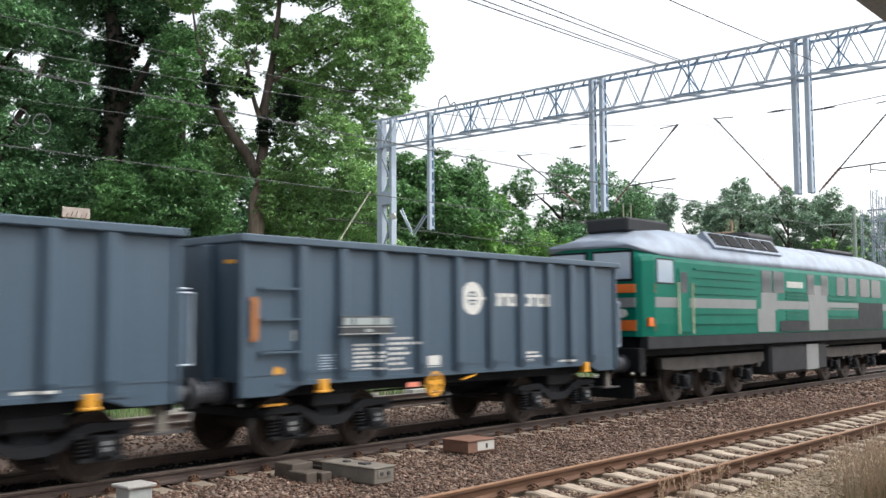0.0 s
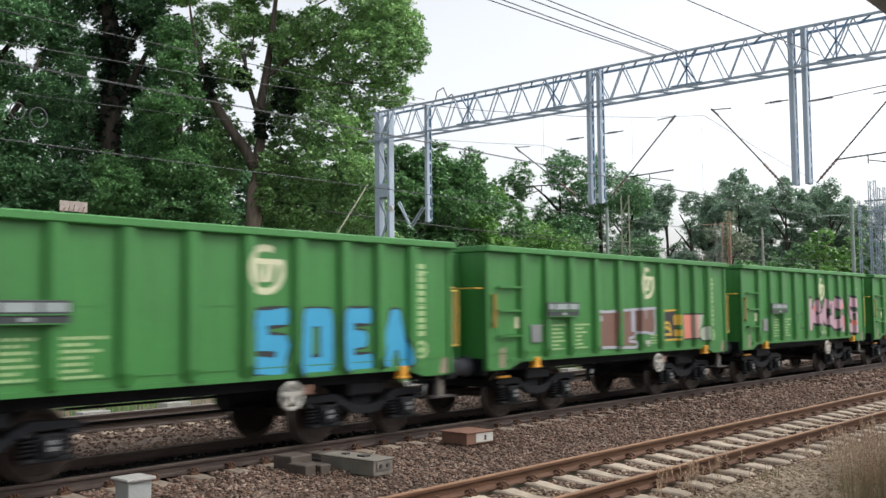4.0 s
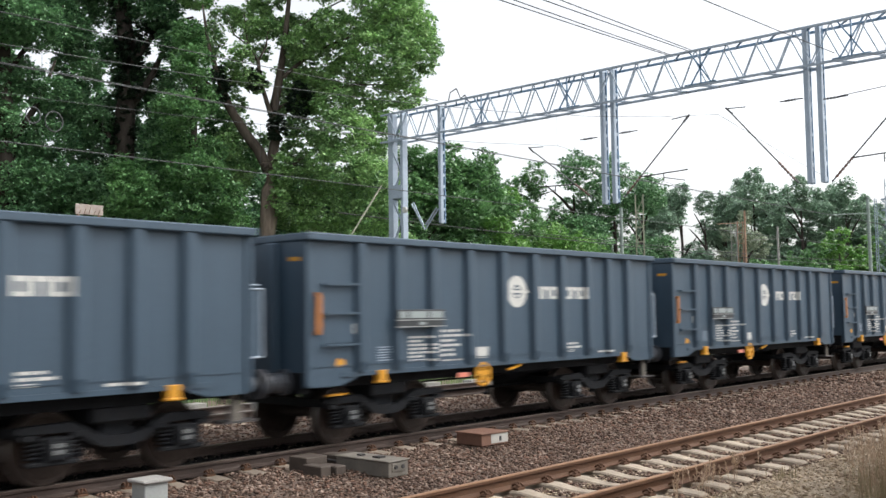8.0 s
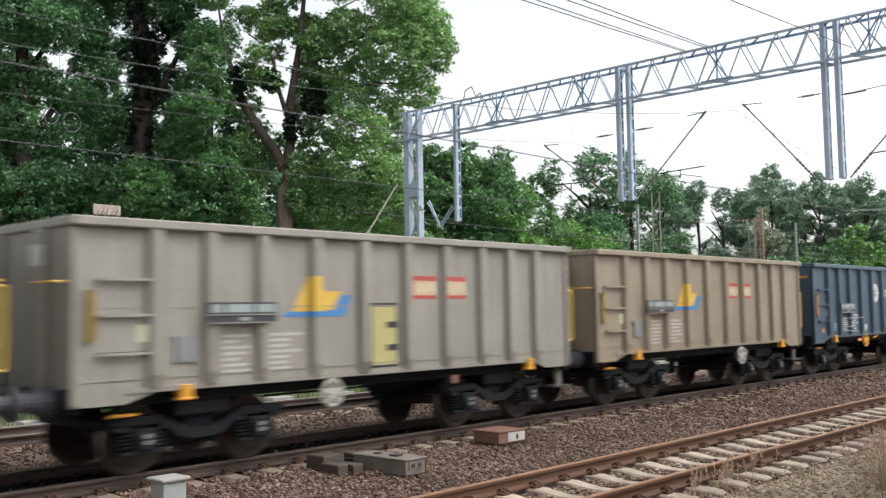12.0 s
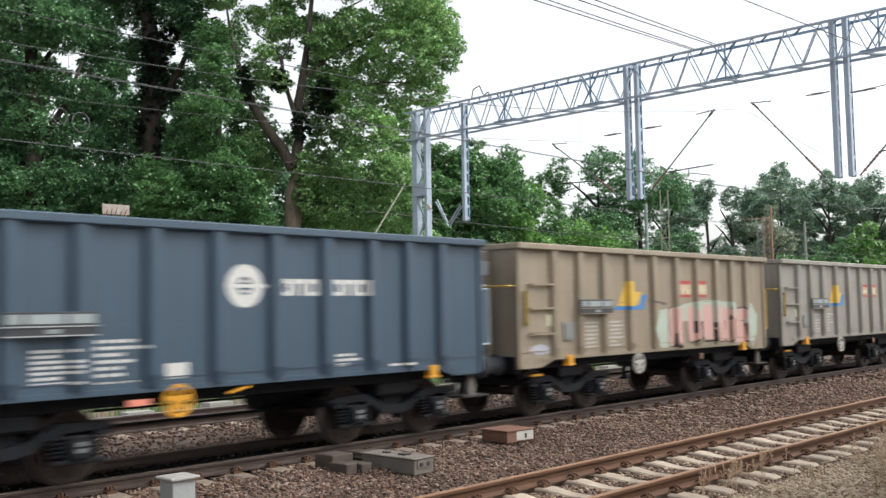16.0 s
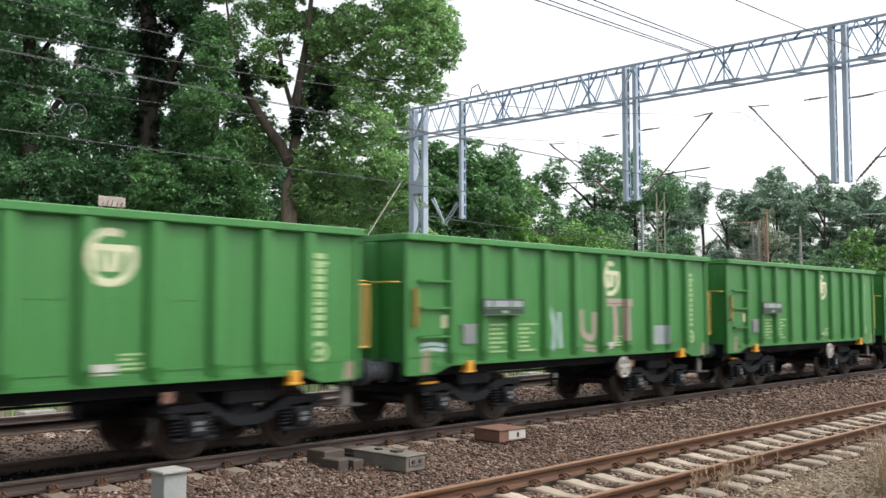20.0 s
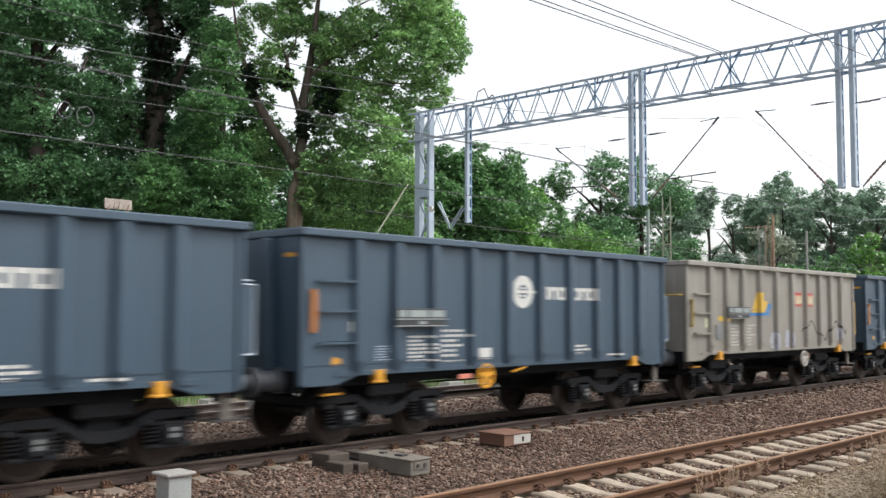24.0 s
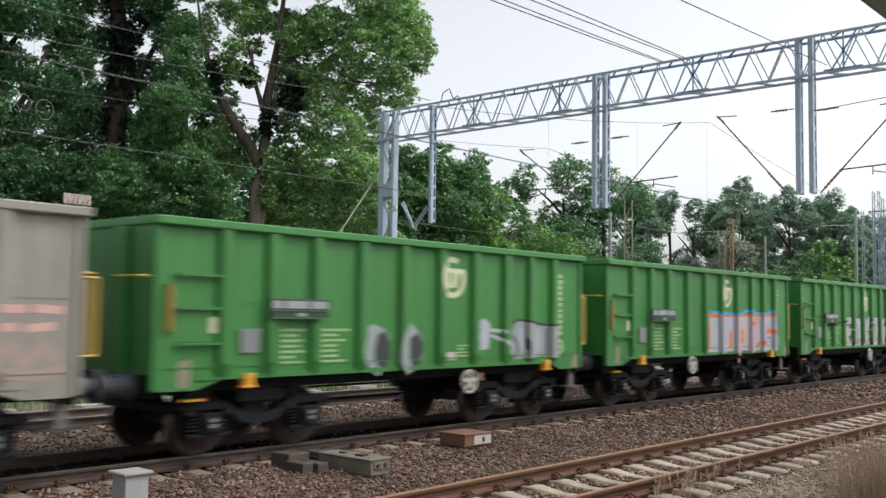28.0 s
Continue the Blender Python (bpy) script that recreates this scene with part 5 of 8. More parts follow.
# lighter trees beside the line
for i, (yaw, dist, h, w, cnt, mt) in enumerate(((46.6, 50, 10.8, 5.5, 13000, "leaf"), (48.8, 52, 11.3, 5.5, 14000, "leaf"), (50.8, 55, 11.3, 5.5, 14000, "leaf"), (52.2, 60, 9.8, 5, 11000, "leaflight"), (44.6, 50, 10.5, 5.5, 12000, "leaf"),
                                                (53.8, 74, 13.6, 6, 11000, "leaf"), (56.1, 76, 14.7, 7.5, 15000, "leafdark"), (58.4, 78, 14.6, 7, 14000, "leafdark"), (60.0, 82, 13.2, 6, 11000, "leafdark"), (54.9, 62, 7.6, 6, 9000, "leaflight"), (57.5, 70, 7.5, 6, 9000, "leaf"), (51.5, 50, 7.0, 5, 9000, "leaflight"))):
    x, y = at_ray(yaw, dist)
    simple_tree("deciduous_tree", x, y, 0.2, h, w, int(cnt * 1.6), 0.21, M[mt], "leafy green deciduous tree beside the railway", 60 + i, 0.04, tight=0.36)
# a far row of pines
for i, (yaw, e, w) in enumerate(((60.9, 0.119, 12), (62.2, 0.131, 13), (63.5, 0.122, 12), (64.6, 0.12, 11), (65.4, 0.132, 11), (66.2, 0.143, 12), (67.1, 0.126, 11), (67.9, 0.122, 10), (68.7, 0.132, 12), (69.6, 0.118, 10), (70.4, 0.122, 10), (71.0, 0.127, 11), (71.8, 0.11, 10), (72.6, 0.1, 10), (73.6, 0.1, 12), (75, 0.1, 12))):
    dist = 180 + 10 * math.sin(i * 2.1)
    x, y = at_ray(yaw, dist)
    simple_tree("pine_tree", x, y, 0.0, 2.0 + e * dist, w * 0.8, 19000, 0.42, M["hazyneedles"], "distant grey-green pine paled by painted haze", 90 + i, 0.02, 0.7)
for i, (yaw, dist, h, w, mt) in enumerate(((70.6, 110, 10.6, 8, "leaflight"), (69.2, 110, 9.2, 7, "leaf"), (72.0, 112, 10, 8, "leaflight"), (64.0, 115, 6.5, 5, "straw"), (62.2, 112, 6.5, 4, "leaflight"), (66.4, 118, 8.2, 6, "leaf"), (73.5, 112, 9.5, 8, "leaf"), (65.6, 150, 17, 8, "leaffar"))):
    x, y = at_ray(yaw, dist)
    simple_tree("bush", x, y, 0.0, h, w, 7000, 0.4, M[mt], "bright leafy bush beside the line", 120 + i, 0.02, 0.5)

# ---- platform and its canopy ----
bm = bmesh.new()
bx(bm, -40, 60, -6.0, 2.015, 4.09, 4.3)
thing("canopy", soften(bm, 0.02), M["concrete"], "grey platform canopy overhead", "canopy", kind="structure")
bm = bmesh.new()
bx(bm, -40, 60, -8.0, 2.3, -0.6, 0.44)
thing("platform", soften(bm, 0.02), M["concrete"], "grey concrete station platform", "platform", kind="structure")

# ---- wagons ----
LENGTH, PITCH = 10.2, 11.16           # body, and body to body
WALL, RIBY = 1.365, 1.465             # half widths: panels, ribs
RIBS = (1.13, 1.96, 2.82, 3.79, 4.76, 5.72, 6.65, 7.58, 8.37, 9.15)
RIM = 3.3
AXLE = 0.46                           # wheel radius
BOGIES = (2.05, 8.37)


def side_outline():
    return [(0.02, 0.97), (0.72, 0.97), (1.22, 1.12), (8.98, 1.12), (9.48, 0.97), (10.18, 0.97), (10.18, 3.19), (0.02, 3.19)]


def rib(bm, x, s):
    """An upright pressed rib, wider at its root, rounded off at the foot."""
    z0 = 1.16
    o = [(-0.125, WALL - 0.005), (-0.102, RIBY - 0.04), (-0.085, RIBY - 0.012), (-0.055, RIBY), (0.055, RIBY), (0.085, RIBY - 0.012), (0.102, RIBY - 0.04), (0.125, WALL - 0.005)]
    lo = [bm.verts.new((x + u, s * (v if abs(v - WALL) < 0.02 else v - 0.045), z0)) for u, v in o]
    mid = [bm.verts.new((x + u, s * v, z0 + 0.16)) for u, v in o]
    hi = [bm.verts.new((x + u, s * v, 3.195)) for u, v in o]
    for a, b in ((lo, mid), (mid, hi)):
        for i in range(7):
            bm.faces.new((a[i], a[i + 1], b[i + 1], b[i]))
    bm.faces.new(lo)
    bm.faces.new(hi)


def drape(bm, lift):
    """Lays a flat drawing (x, z) on the near side: over the panels and over the ribs."""
    lo, hi = min(v.co.x for v in bm.verts), max(v.co.x for v in bm.verts)
    for x in RIBS:
        for u in (-0.128, -0.086, 0.086, 0.128):
            if not lo < x + u < hi:
                continue
            g = list(bm.verts) + list(bm.edges) + list(bm.faces)
            bmesh.ops.bisect_plane(bm, geom=g, plane_co=(x + u, 0, 0), plane_no=(1, 0, 0))
    for v in bm.verts:
        d = min(abs(v.co.x - x) for x in RIBS)
        out = RIBY if d < 0.088 else WALL
        v.co.y = -(out + lift)
    return bm


def flat(bm, polys):
    for pts in polys:
        bm.faces.new([bm.verts.new((x, 0, z)) for x, z in pts])


def rect(x0, x1, z0, z1):
    return [(x0, z0), (x1, z0), (x1, z1), (x0, z1)]


def ring_polys(cx, cz, r0, r1, n=28, sx=1.0):
    out = []
    for i in range(n):
        a, b = 2 * math.pi * i / n, 2 * math.pi * (i + 1) / n
        out.append([(cx + sx * r * math.cos(w), cz + r * math.sin(w)) for r, w in ((r0, a), (r1, a), (r1, b), (r0, b))])
    return out


def letter_bars(x0, x1, z0, z1, rows, rng, gap=0.45, word=0.22):
    """Rows of unreadable lettering: plain bars broken into words."""
    out = []
    h = (z1 - z0) / rows
    for r in range(rows):
        z = z1 - (r + 1) * h
        x = x0
        end = x1 - rng.choice((0.0, 0.05, 0.2, 0.45)) * (x1 - x0)
        while x < end - 0.02:
            w = min(rng.uniform(0.5, 1.4) * word, end - x)
            out.append(rect(x, x + w, z + h * gap * 0.5, z + h * (1 - gap * 0.5)))
            x += w + 0.035
    return out


def marking(name, polys, material, parent, label, lift=0.004):
    bm = bmesh.new()
    flat(bm, polys)
    drape(bm, lift)
    return part(name, bm, material, parent, label)


def wheelset_mesh():
    bm = bmesh.new()
    for s in (-1, 1):
        y = s * 0.7525
        spin(bm, [(0.0, y + s * 0.09), (0.09, y + s * 0.09), (0.1, y + s * 0.03), (0.2, y + s * 0.0), (0.36, y + s * 0.035), (0.385, y + s * 0.062), (0.452, y + s * 0.065),
                  (0.46, y), (0.468, y - s * 0.03), (0.49, y - s * 0.045), (0.485, y - s * 0.068), (0.38, y - s * 0.068), (0.36, y - s * 0.01), (0.2, y - s * 0.03), (0.1, y - s * 0.08), (0.0, y - s * 0.08)], (0, 0, 0), 28)
    rod(bm, (0, -1.0, 0), (0, 1.0, 0), 0.08, 10)
    for k in range(3):
        w = 2 * math.pi * k / 3
        for s in (-1, 1):
            rod(bm, (0.27 * math.cos(w), s * 0.79, 0.27 * math.sin(w)), (0.27 * math.cos(w), s * 0.765, 0.27 * math.sin(w)), 0.035, 8)
    me = to_mesh("wheelset", bm, M["wheel"])
    me.materials.append(M["tread"])
    for f in me.polygons:
        r = math.hypot(f.center.x, f.center.z)
        if 0.44 < r < 0.475 and 0.72 < abs(f.center.y) < 0.84:
            f.material_index = 1
    return me


def spring_mesh():
    """A coil spring: a round bar wound upwards."""
    bm = bmesh.new()
    turns, seg, r, q = 5.0, 44, 0.078, 0.02
    rings = []
    for i in range(seg + 1):
        a = 2 * math.pi * turns * i / seg
        c = Vector((r * math.cos(a), r * math.sin(a), 0.345 + 0.255 * i / seg))
        o = Vector((math.cos(a), math.sin(a), 0))
        rings.append([bm.verts.new(c + o * q * math.cos(w) + Vector((0, 0, q * math.sin(w)))) for w in (0.0, 1.57, 3.14, 4.71)])
    for a, b in zip(rings, rings[1:]):
        for k in range(4):
            bm.faces.new((a[k], a[(k + 1) % 4], b[(k + 1) % 4], b[k]))
    bm.faces.new(rings[0])
    bm.faces.new(rings[-1][::-1])
    return to_mesh("spring", bm, M["bogie"], True)


def axlebox_mesh():
    bm = bmesh.new()
    bx(bm, -0.15, 0.15, -0.11, 0.1, 0.33, 0.62)
    bx(bm, -0.33, 0.33, -0.08, 0.08, 0.28, 0.335)
    rod(bm, (0, -0.15, 0.46), (0, 0.0, 0.46), 0.115, 12)
    return to_mesh("axlebox", soften(bm, 0.012), M["bogie"])


WHEELSET, SPRING, AXLEBOX = wheelset_mesh(), spring_mesh(), axlebox_mesh()


def bogie_frame_mesh():
    bm = bmesh.new()
    for s in (-1, 1):
        y0, y1 = s * 0.93, s * 1.07
        o = [(-1.4, 0.7), (-1.32, 0.76), (-0.66, 0.78), (-0.5, 0.7), (-0.32, 0.6), (-0.14, 0.56), (0.14, 0.56), (0.32, 0.6), (0.5, 0.7), (0.66, 0.78), (1.32, 0.76), (1.4, 0.7), (1.28, 0.67), (0.66, 0.66), (0.5, 0.57), (0.34, 0.46), (0.16, 0.42), (-0.16, 0.42), (-0.34, 0.46), (-0.5, 0.57), (-0.66, 0.66), (-1.28, 0.67)]
        prism(bm, o, y0, y1)
        for x in (-1.22, -0.58, 0.58, 1.22):
            bx(bm, x - 0.1, x + 0.1, s * 0.9, s * 1.1, 0.6, 0.66)
    bx(bm, -0.22, 0.22, -0.95, 0.95, 0.5, 0.74)
    for x in (-1.36, 1.36):
        bx(bm, x - 0.04, x + 0.04, -0.95, 0.95, 0.62, 0.74)
    rod(bm, (0, 0, 0.7), (0, 0, 0.98), 0.22, 14)
    for x in (-0.36, 0.36):
        for s in (-1, 1):
            bx(bm, x - 0.05, x + 0.05, s * 0.7 - 0.06, s * 0.7 + 0.06, 0.3, 0.62)
    return to_mesh("bogie", bm, M["bogie"])


BOGIE_FRAME = bogie_frame_mesh()
PLATE = to_mesh("axlebox_label", made(lambda bm: [bx(bm, -0.05, 0.05, -1.207, -1.2, z, z + 0.05) for z in (0.42, 0.5)]), M["locogrey"])


def buffer_mesh():
    bm = bmesh.new()
    rod(bm, (0.02, 0, 0), (-0.04, 0, 0), 0.2, 16)
    rod(bm, (-0.04, 0, 0), (-0.27, 0, 0), 0.155, 16, 0.145)
    rod(bm, (-0.27, 0, 0), (-0.42, 0, 0), 0.115, 14)
    rod(bm, (-0.42, 0, 0), (-0.455, 0, 0), 0.22, 20)
    return to_mesh("buffer", bm, M["buffer"])


BUFFER = buffer_mesh()


def handwheel(x, z, material, w, label):
    """A brake wheel: a round rim, and inside it a flat star of five spokes on a hub."""
    y = -1.36
    bm = bmesh.new()
    rings = []
    for i in range(24):
        a = 2 * math.pi * i / 24
        rings.append([bm.verts.new((x + (0.195 + 0.03 * math.cos(b)) * math.cos(a), y + 0.03 * math.sin(b), z + (0.195 + 0.03 * math.cos(b)) * math.sin(a))) for b in (0.0, 1.05, 2.09, 3.14, 4.19, 5.24)])
    for i in range(24):
        p, q = rings[i], rings[(i + 1) % 24]
        for k in range(6):
            bm.faces.new((p[k], p[(k + 1) % 6], q[(k + 1) % 6], q[k]))
    rim = part("handwheel", bm, material, w, label)
    star = []
    for i in range(5):
        a = 2 * math.pi * i / 5 + 0.3
        for r, u in ((0.065, a - 0.63), (0.182, a - 0.13), (0.182, a + 0.13)):
            star.append((x + r * math.cos(u), z + r * math.sin(u)))
    part("spokes", made(prism, star, y - 0.02, y + 0.02), material, rim)
    return rim


LABELS = dict(
    grey=("dark blue-grey open goods wagon with white lettering", "grey"),
    green=("bright green open goods wagon with pressed ribs", "green"),
    beige=("dusty pale beige open goods wagon with red panels", "beige"),
    tan=("dirty tan open goods wagon with faded red panels", "tan"))


def make_wagon(kind):
    rng = random.Random(dict(grey=1, green=2, beige=3, tan=4)[kind])
    paint = M[kind]
    w = tagged(new("goods_wagon"), LABELS[kind][0], "wagon", "wagons of the goods train")
    for s in (-1, 1):
        bm = bmesh.new()
        prism(bm, side_outline(), s * (WALL - 0.04), s * WALL)
        part("side_wall", bm, paint, w)
        if kind != "grey":
            part("wall_seam", made(bx, 0.03, 10.17, *sorted((s * (WALL - 0.002), s * (WALL + 0.006))), 2.17, 2.185), paint, w)
        bm = bmesh.new()
        bx(bm, -0.03, 10.23, *sorted((s * 1.3, s * 1.485)), 3.18, RIM)
        part("top_rim", soften(bm, 0.018), paint, w)
        bm = bmesh.new()
        bx(bm, 0.72, 9.48, *sorted((s * (WALL - 0.01), s * (WALL + 0.02))), 1.1, 1.17)
        part("lower_flange", bm, paint, w)
        part("lower_seam", made(bx, 0.03, 10.17, *sorted((s * (WALL - 0.002), s * (WALL + 0.012))), 1.268, 1.284), paint, w)
    for x, d in ((0.0, 1), (10.2, -1)):
        bm = bmesh.new()
        bx(bm, *sorted((x + d * 0.02, x + d * 0.07)), -WALL, WALL, 0.97, 3.19)
        part("end_wall", bm, paint, w)
        bm = bmesh.new()
        bx(bm, *sorted((x - d * 0.03, x + d * 0.1)), -1.3, 1.3, 3.18, RIM)
        part("end_rim", soften(bm, 0.018), paint, w)
        for yy in (-0.62, 0.62):
            part("end_post", soften(made(bx, *sorted((x - d * 0.07, x + d * 0.02)), yy - 0.13, yy + 0.13, 0.97, 3.18), 0.03), paint, w)
        if d > 0 and kind in ("beige", "tan"):
            part("warning_plate", made(bx, x - 0.075, x - 0.07, -0.78, -0.46, 2.72, 2.98), M["white"], w, "white warning plate")
        if kind == "grey":
            part("yellow_mark", made(bx, *sorted((x + d * 0.02, x + d * 0.014)), -1.25, -1.0, 2.88, 2.94), M["yellow"], w, "yellow corner mark")
        part("headstock", soften(made(bx, *sorted((x + d * 0.0, x + d * 0.16)), -1.3, 1.3, 0.88, 1.2), 0.015), M["under"], w)
        for yy in (-0.875, 0.875):
            b = part("buffer", BUFFER, None, w)
            b.matrix_basis = pose(x, yy, 1.05, 0, 0, 0 if d > 0 else 180)
        bm = bmesh.new()
        rod(bm, (x, 0, 1.02), (x - d * 0.36, 0, 1.0), 0.05, 8)
        rod(bm, (x - d * 0.34, 0.06, 1.02), (x - d * 0.48, 0.03, 0.72), 0.03, 6)
        part("coupling", bm, M["under"], w)
        # a guard hoop with a filled panel at the near corner, and a rail across
        bm = bmesh.new()
        xa, xb = x - d * 0.02, x - d * 0.2
        for a, b in (((xa, 1.47), (xb, 1.47)), ((xb, 1.47), (xb, 2.44)), ((xb, 2.44), (xa, 2.44))):
            rod(bm, (a[0], -1.34, a[1]), (b[0], -1.34, b[1]), 0.017, 6)
        if d > 0:
            bm.clear()
        else:
            part("guard_hoop", bm, M["gold"] if kind != "grey" else M["steel"], w, "yellow guard hoop" if kind != "grey" else "pale guard hoop")
        if d < 0:
            part("guard_panel", made(bx, *sorted((xa, xb)), -1.335, -1.325, 1.49, 2.42), M["guard"] if kind != "grey" else paint, w)
        bm = bmesh.new()
        rod(bm, (x - d * 0.16, -1.3, 2.5), (x - d * 0.16, -0.7, 2.5), 0.017, 6)
        rod(bm, (x - d * 0.16, -0.7, 2.5), (x, -0.7, 2.5), 0.017, 6)
        rod(bm, (x - d * 0.16, -1.3, 2.5), (x, -1.3, 2.5), 0.017, 6)
        if d > 0 and kind == "grey":
            bm.free()
            continue
        part("grab_rail", bm, M["gold"] if kind != "grey" else M["steel"], w)
    for x in RIBS:
        for s in (-1, 1):
            part("rib", made(rib, x, s), paint, w)
    for x in (0.06, 10.14):
        for s in (-1, 1):
            part("corner_post", soften(made(bx, x - 0.05, x + 0.05, s * (WALL + 0.012) - 0.03, s * (WALL + 0.012) + 0.03, 0.99, 3.18), 0.012), paint, w)
    # underframe
    bm = bmesh.new()
    for s in (-1, 1):
        bx(bm, 0.1, 10.1, *sorted((s * 0.98, s * 1.12)), 0.93, 1.14)
    bx(bm, 0.1, 10.1, -0.25, 0.25, 0.88, 1.14)
    for x in (2.05, 3.6, 5.1, 6.6, 8.37):
        bx(bm, x - 0.12, x + 0.12, -1.1, 1.1, 0.92, 1.14)
    part("underframe", bm, M["under"], w)
    part("floor", made(bx, 0.05, 10.15, -WALL + 0.03, WALL - 0.03, 1.145, 1.2), M["under"], w)
    bm = bmesh.new()
    rod(bm, (6.3, 0.0, 0.8), (7.55, 0.0, 0.8), 0.24, 14)
    part("air_tank", bm, M["under"], w)
    for x in BOGIES:
        part("bolster", soften(made(bx, x - 0.42, x + 0.42, -1.1, 1.1, 0.72, 0.94), 0.03), M["bogie"], w)
    bm = bmesh.new()
    rod(bm, (3.3, -0.7, 0.86), (7.2, -0.7, 0.86), 0.02, 6)
    rod(bm, (3.3, -0.3, 0.6), (7.2, -0.3, 0.6), 0.025, 6)
    part("brake_rod", bm, M["under"], w)
    for x in (1.58, 8.92):
        bm = bmesh.new()
        bx(bm, x - 0.085, x + 0.085, -1.43, -1.3, 1.0, 1.17)
        bx(bm, x - 0.115, x + 0.115, -1.44, -1.3, 0.965, 1.005)
        part("jacking_bracket", soften(bm, 0.01), M["yellow"], w, "orange-yellow jacking bracket")
    part("lever", made(bx, 0.62, 0.98, -1.2, -1.12, 0.8, 0.835), M["yellow"], w, "yellow brake lever")
    bm = bmesh.new()
    bx(bm, 9.75, 10.35, -1.33, -1.0, 0.57, 0.6)
    bar(bm, (9.95, -1.2, 0.58), (9.95, -1.2, 1.0), 0.05)
    bar(bm, (10.12, -1.2, 0.58), (10.12, -1.2, 1.0), 0.05)
    step = part("step", bm, M["darksteel"], w, "worn steel step")
    part("step_plate", made(bx, 9.98, 10.1, -1.24, -1.225, 0.6, 1.02), M["machine"], step)
    # rungs and grab handle on the first panel
    for z in (2.53, 2.08, 1.6):
        bm = bmesh.new()
        bx(bm, 0.34, 1.04, -WALL - 0.085, -WALL - 0.03, z - 0.016, z + 0.016)
        for x in (0.38, 1.03):
            rod(bm, (x, -WALL - 0.07, z), (x, -WALL + 0.01, z), 0.018, 6)
        part("rung", bm, paint, w)
    bm = bmesh.new()
    bx(bm, 0.195, 0.295, -WALL - 0.06, -WALL - 0.045, 1.8, 2.36)
    bx(bm, 0.2, 0.28, -WALL - 0.06, -WALL, 1.76, 1.82)
    bx(bm, 0.2, 0.28, -WALL - 0.06, -WALL, 2.34, 2.4)
    part("grab_handle", bm, M["orange"] if kind == "grey" else M["ochre"], w, "orange grab handle" if kind == "grey" else "ochre grab handle")
    part("door_panel", soften(made(bx, 0.36, 1.02, -WALL - 0.012, -WALL + 0.005, 1.62, 2.06), 0.006), paint, w)
    # a number board carried on two ribs: one row of figures over a ledge, a shorter row below
    board = part("number_board", soften(made(bx, 1.86, 3.0, -RIBY - 0.03, -RIBY + 0.01, 1.95, 2.24), 0.006), M["plate"], w, "dark number board with white figures")
    for z in (2.06, 1.95):
        part("ledge", made(bx, 1.83, 3.0, -RIBY - 0.045, -RIBY - 0.03, z, z + 0.015), paint if kind != "grey" else M["boxgrey"], board)
    for x0, x1, z0, z1 in ((1.9, 2.08, 2.1, 2.21), (2.14, 2.58, 2.1, 2.21), (2.64, 2.96, 2.1, 2.21), (2.38, 2.52, 1.985, 2.035)):
        part("figure_bar", made(bx, x0, x1, -RIBY - 0.034, -RIBY - 0.03, z0, z1), M["silver"], board)
    if kind == "grey":
        board.location.z = -0.11
    # lettering
    if kind == "grey":
        handwheel(4.17, 0.96, M["yellow"], w, "yellow brake handwheel")

        def mark(name, polys, *rest):
            return marking(name, [[(x + 0.17, z) for x, z in p] for p in polys], *rest)

        mark("data_lettering", letter_bars(2.08, 2.68, 1.25, 1.7, 7, rng, 0.45, 0.12), M["white"], w, "white lettering bars")
        mark("data_lettering", letter_bars(2.86, 3.55, 1.22, 1.8, 7, rng, 0.5, 0.12), M["white"], w, "white lettering bars")
        mark("white_label", [rect(3.82, 4.14, 1.25, 1.45)], M["white"], w, "white label")
        mark("data_lettering", letter_bars(6.68, 7.16, 1.24, 1.46, 3, rng), M["white"], w, "white lettering bars")
        mark("data_lettering", letter_bars(1.36, 1.66, 1.3, 1.55, 6, rng, 0.6), M["steel"], w, "grey lettering bars")
        mark("data_lettering", letter_bars(7.8, 8.3, 1.19, 1.26, 1, rng), M["white"], w, "white lettering bars")
        mark("yellow_square", [[(0.44, 1.26), (0.64, 1.26), (0.62, 1.36), (0.5, 1.4)]], M["yellow"], w, "yellow mark")
        part("label_holder", made(bx, 0.98, 1.14, -WALL - 0.02, -WALL, 1.76, 1.92), M["white"], w, "white label holder")
        part("release_lever", made(bar, (4.95, -1.33, 1.0), (5.3, -1.33, 1.08), 0.07, 0.03), M["yellow"], w, "yellow release lever")
        part("red_mark", made(bx, 3.45, 3.75, -1.39, -1.375, 0.94, 1.02), M["salmon"], w, "small red and white label")
        mark("logo", ring_polys(5.04, 2.455, 0.13, 0.3) + [rect(4.66, 5.42, 2.43, 2.48), rect(4.98, 5.1, 2.5, 2.54), rect(4.98, 5.1, 2.36, 2.4)], M["white"], w, "round white emblem")
        for x0, n in ((5.62, 3), (6.6, 3)):
            words = []
            for k in range(n):
                x = x0 + k * 0.255
                words += [rect(x, x + 0.065, 2.32, 2.56), rect(x + 0.065, x + 0.165, 2.495, 2.56), rect(x + 0.165, x + 0.23, 2.32, 2.56)]
                if k != 1:
                    words += [rect(x + 0.065, x + 0.165, 2.32, 2.375)]
            mark("lettering", words, M["white"], w, "white block lettering")
    else:
        handwheel(6.55, 0.84, M["wheelpaint"], w, "dusty white brake handwheel")
        part("red_mark", made(bx, 6.84, 6.98, -1.33, -1.3, 0.84, 0.98), M["rust"], w, "small dark red plate")
        ink = M["palegreen"] if kind == "green" else M["faded"]
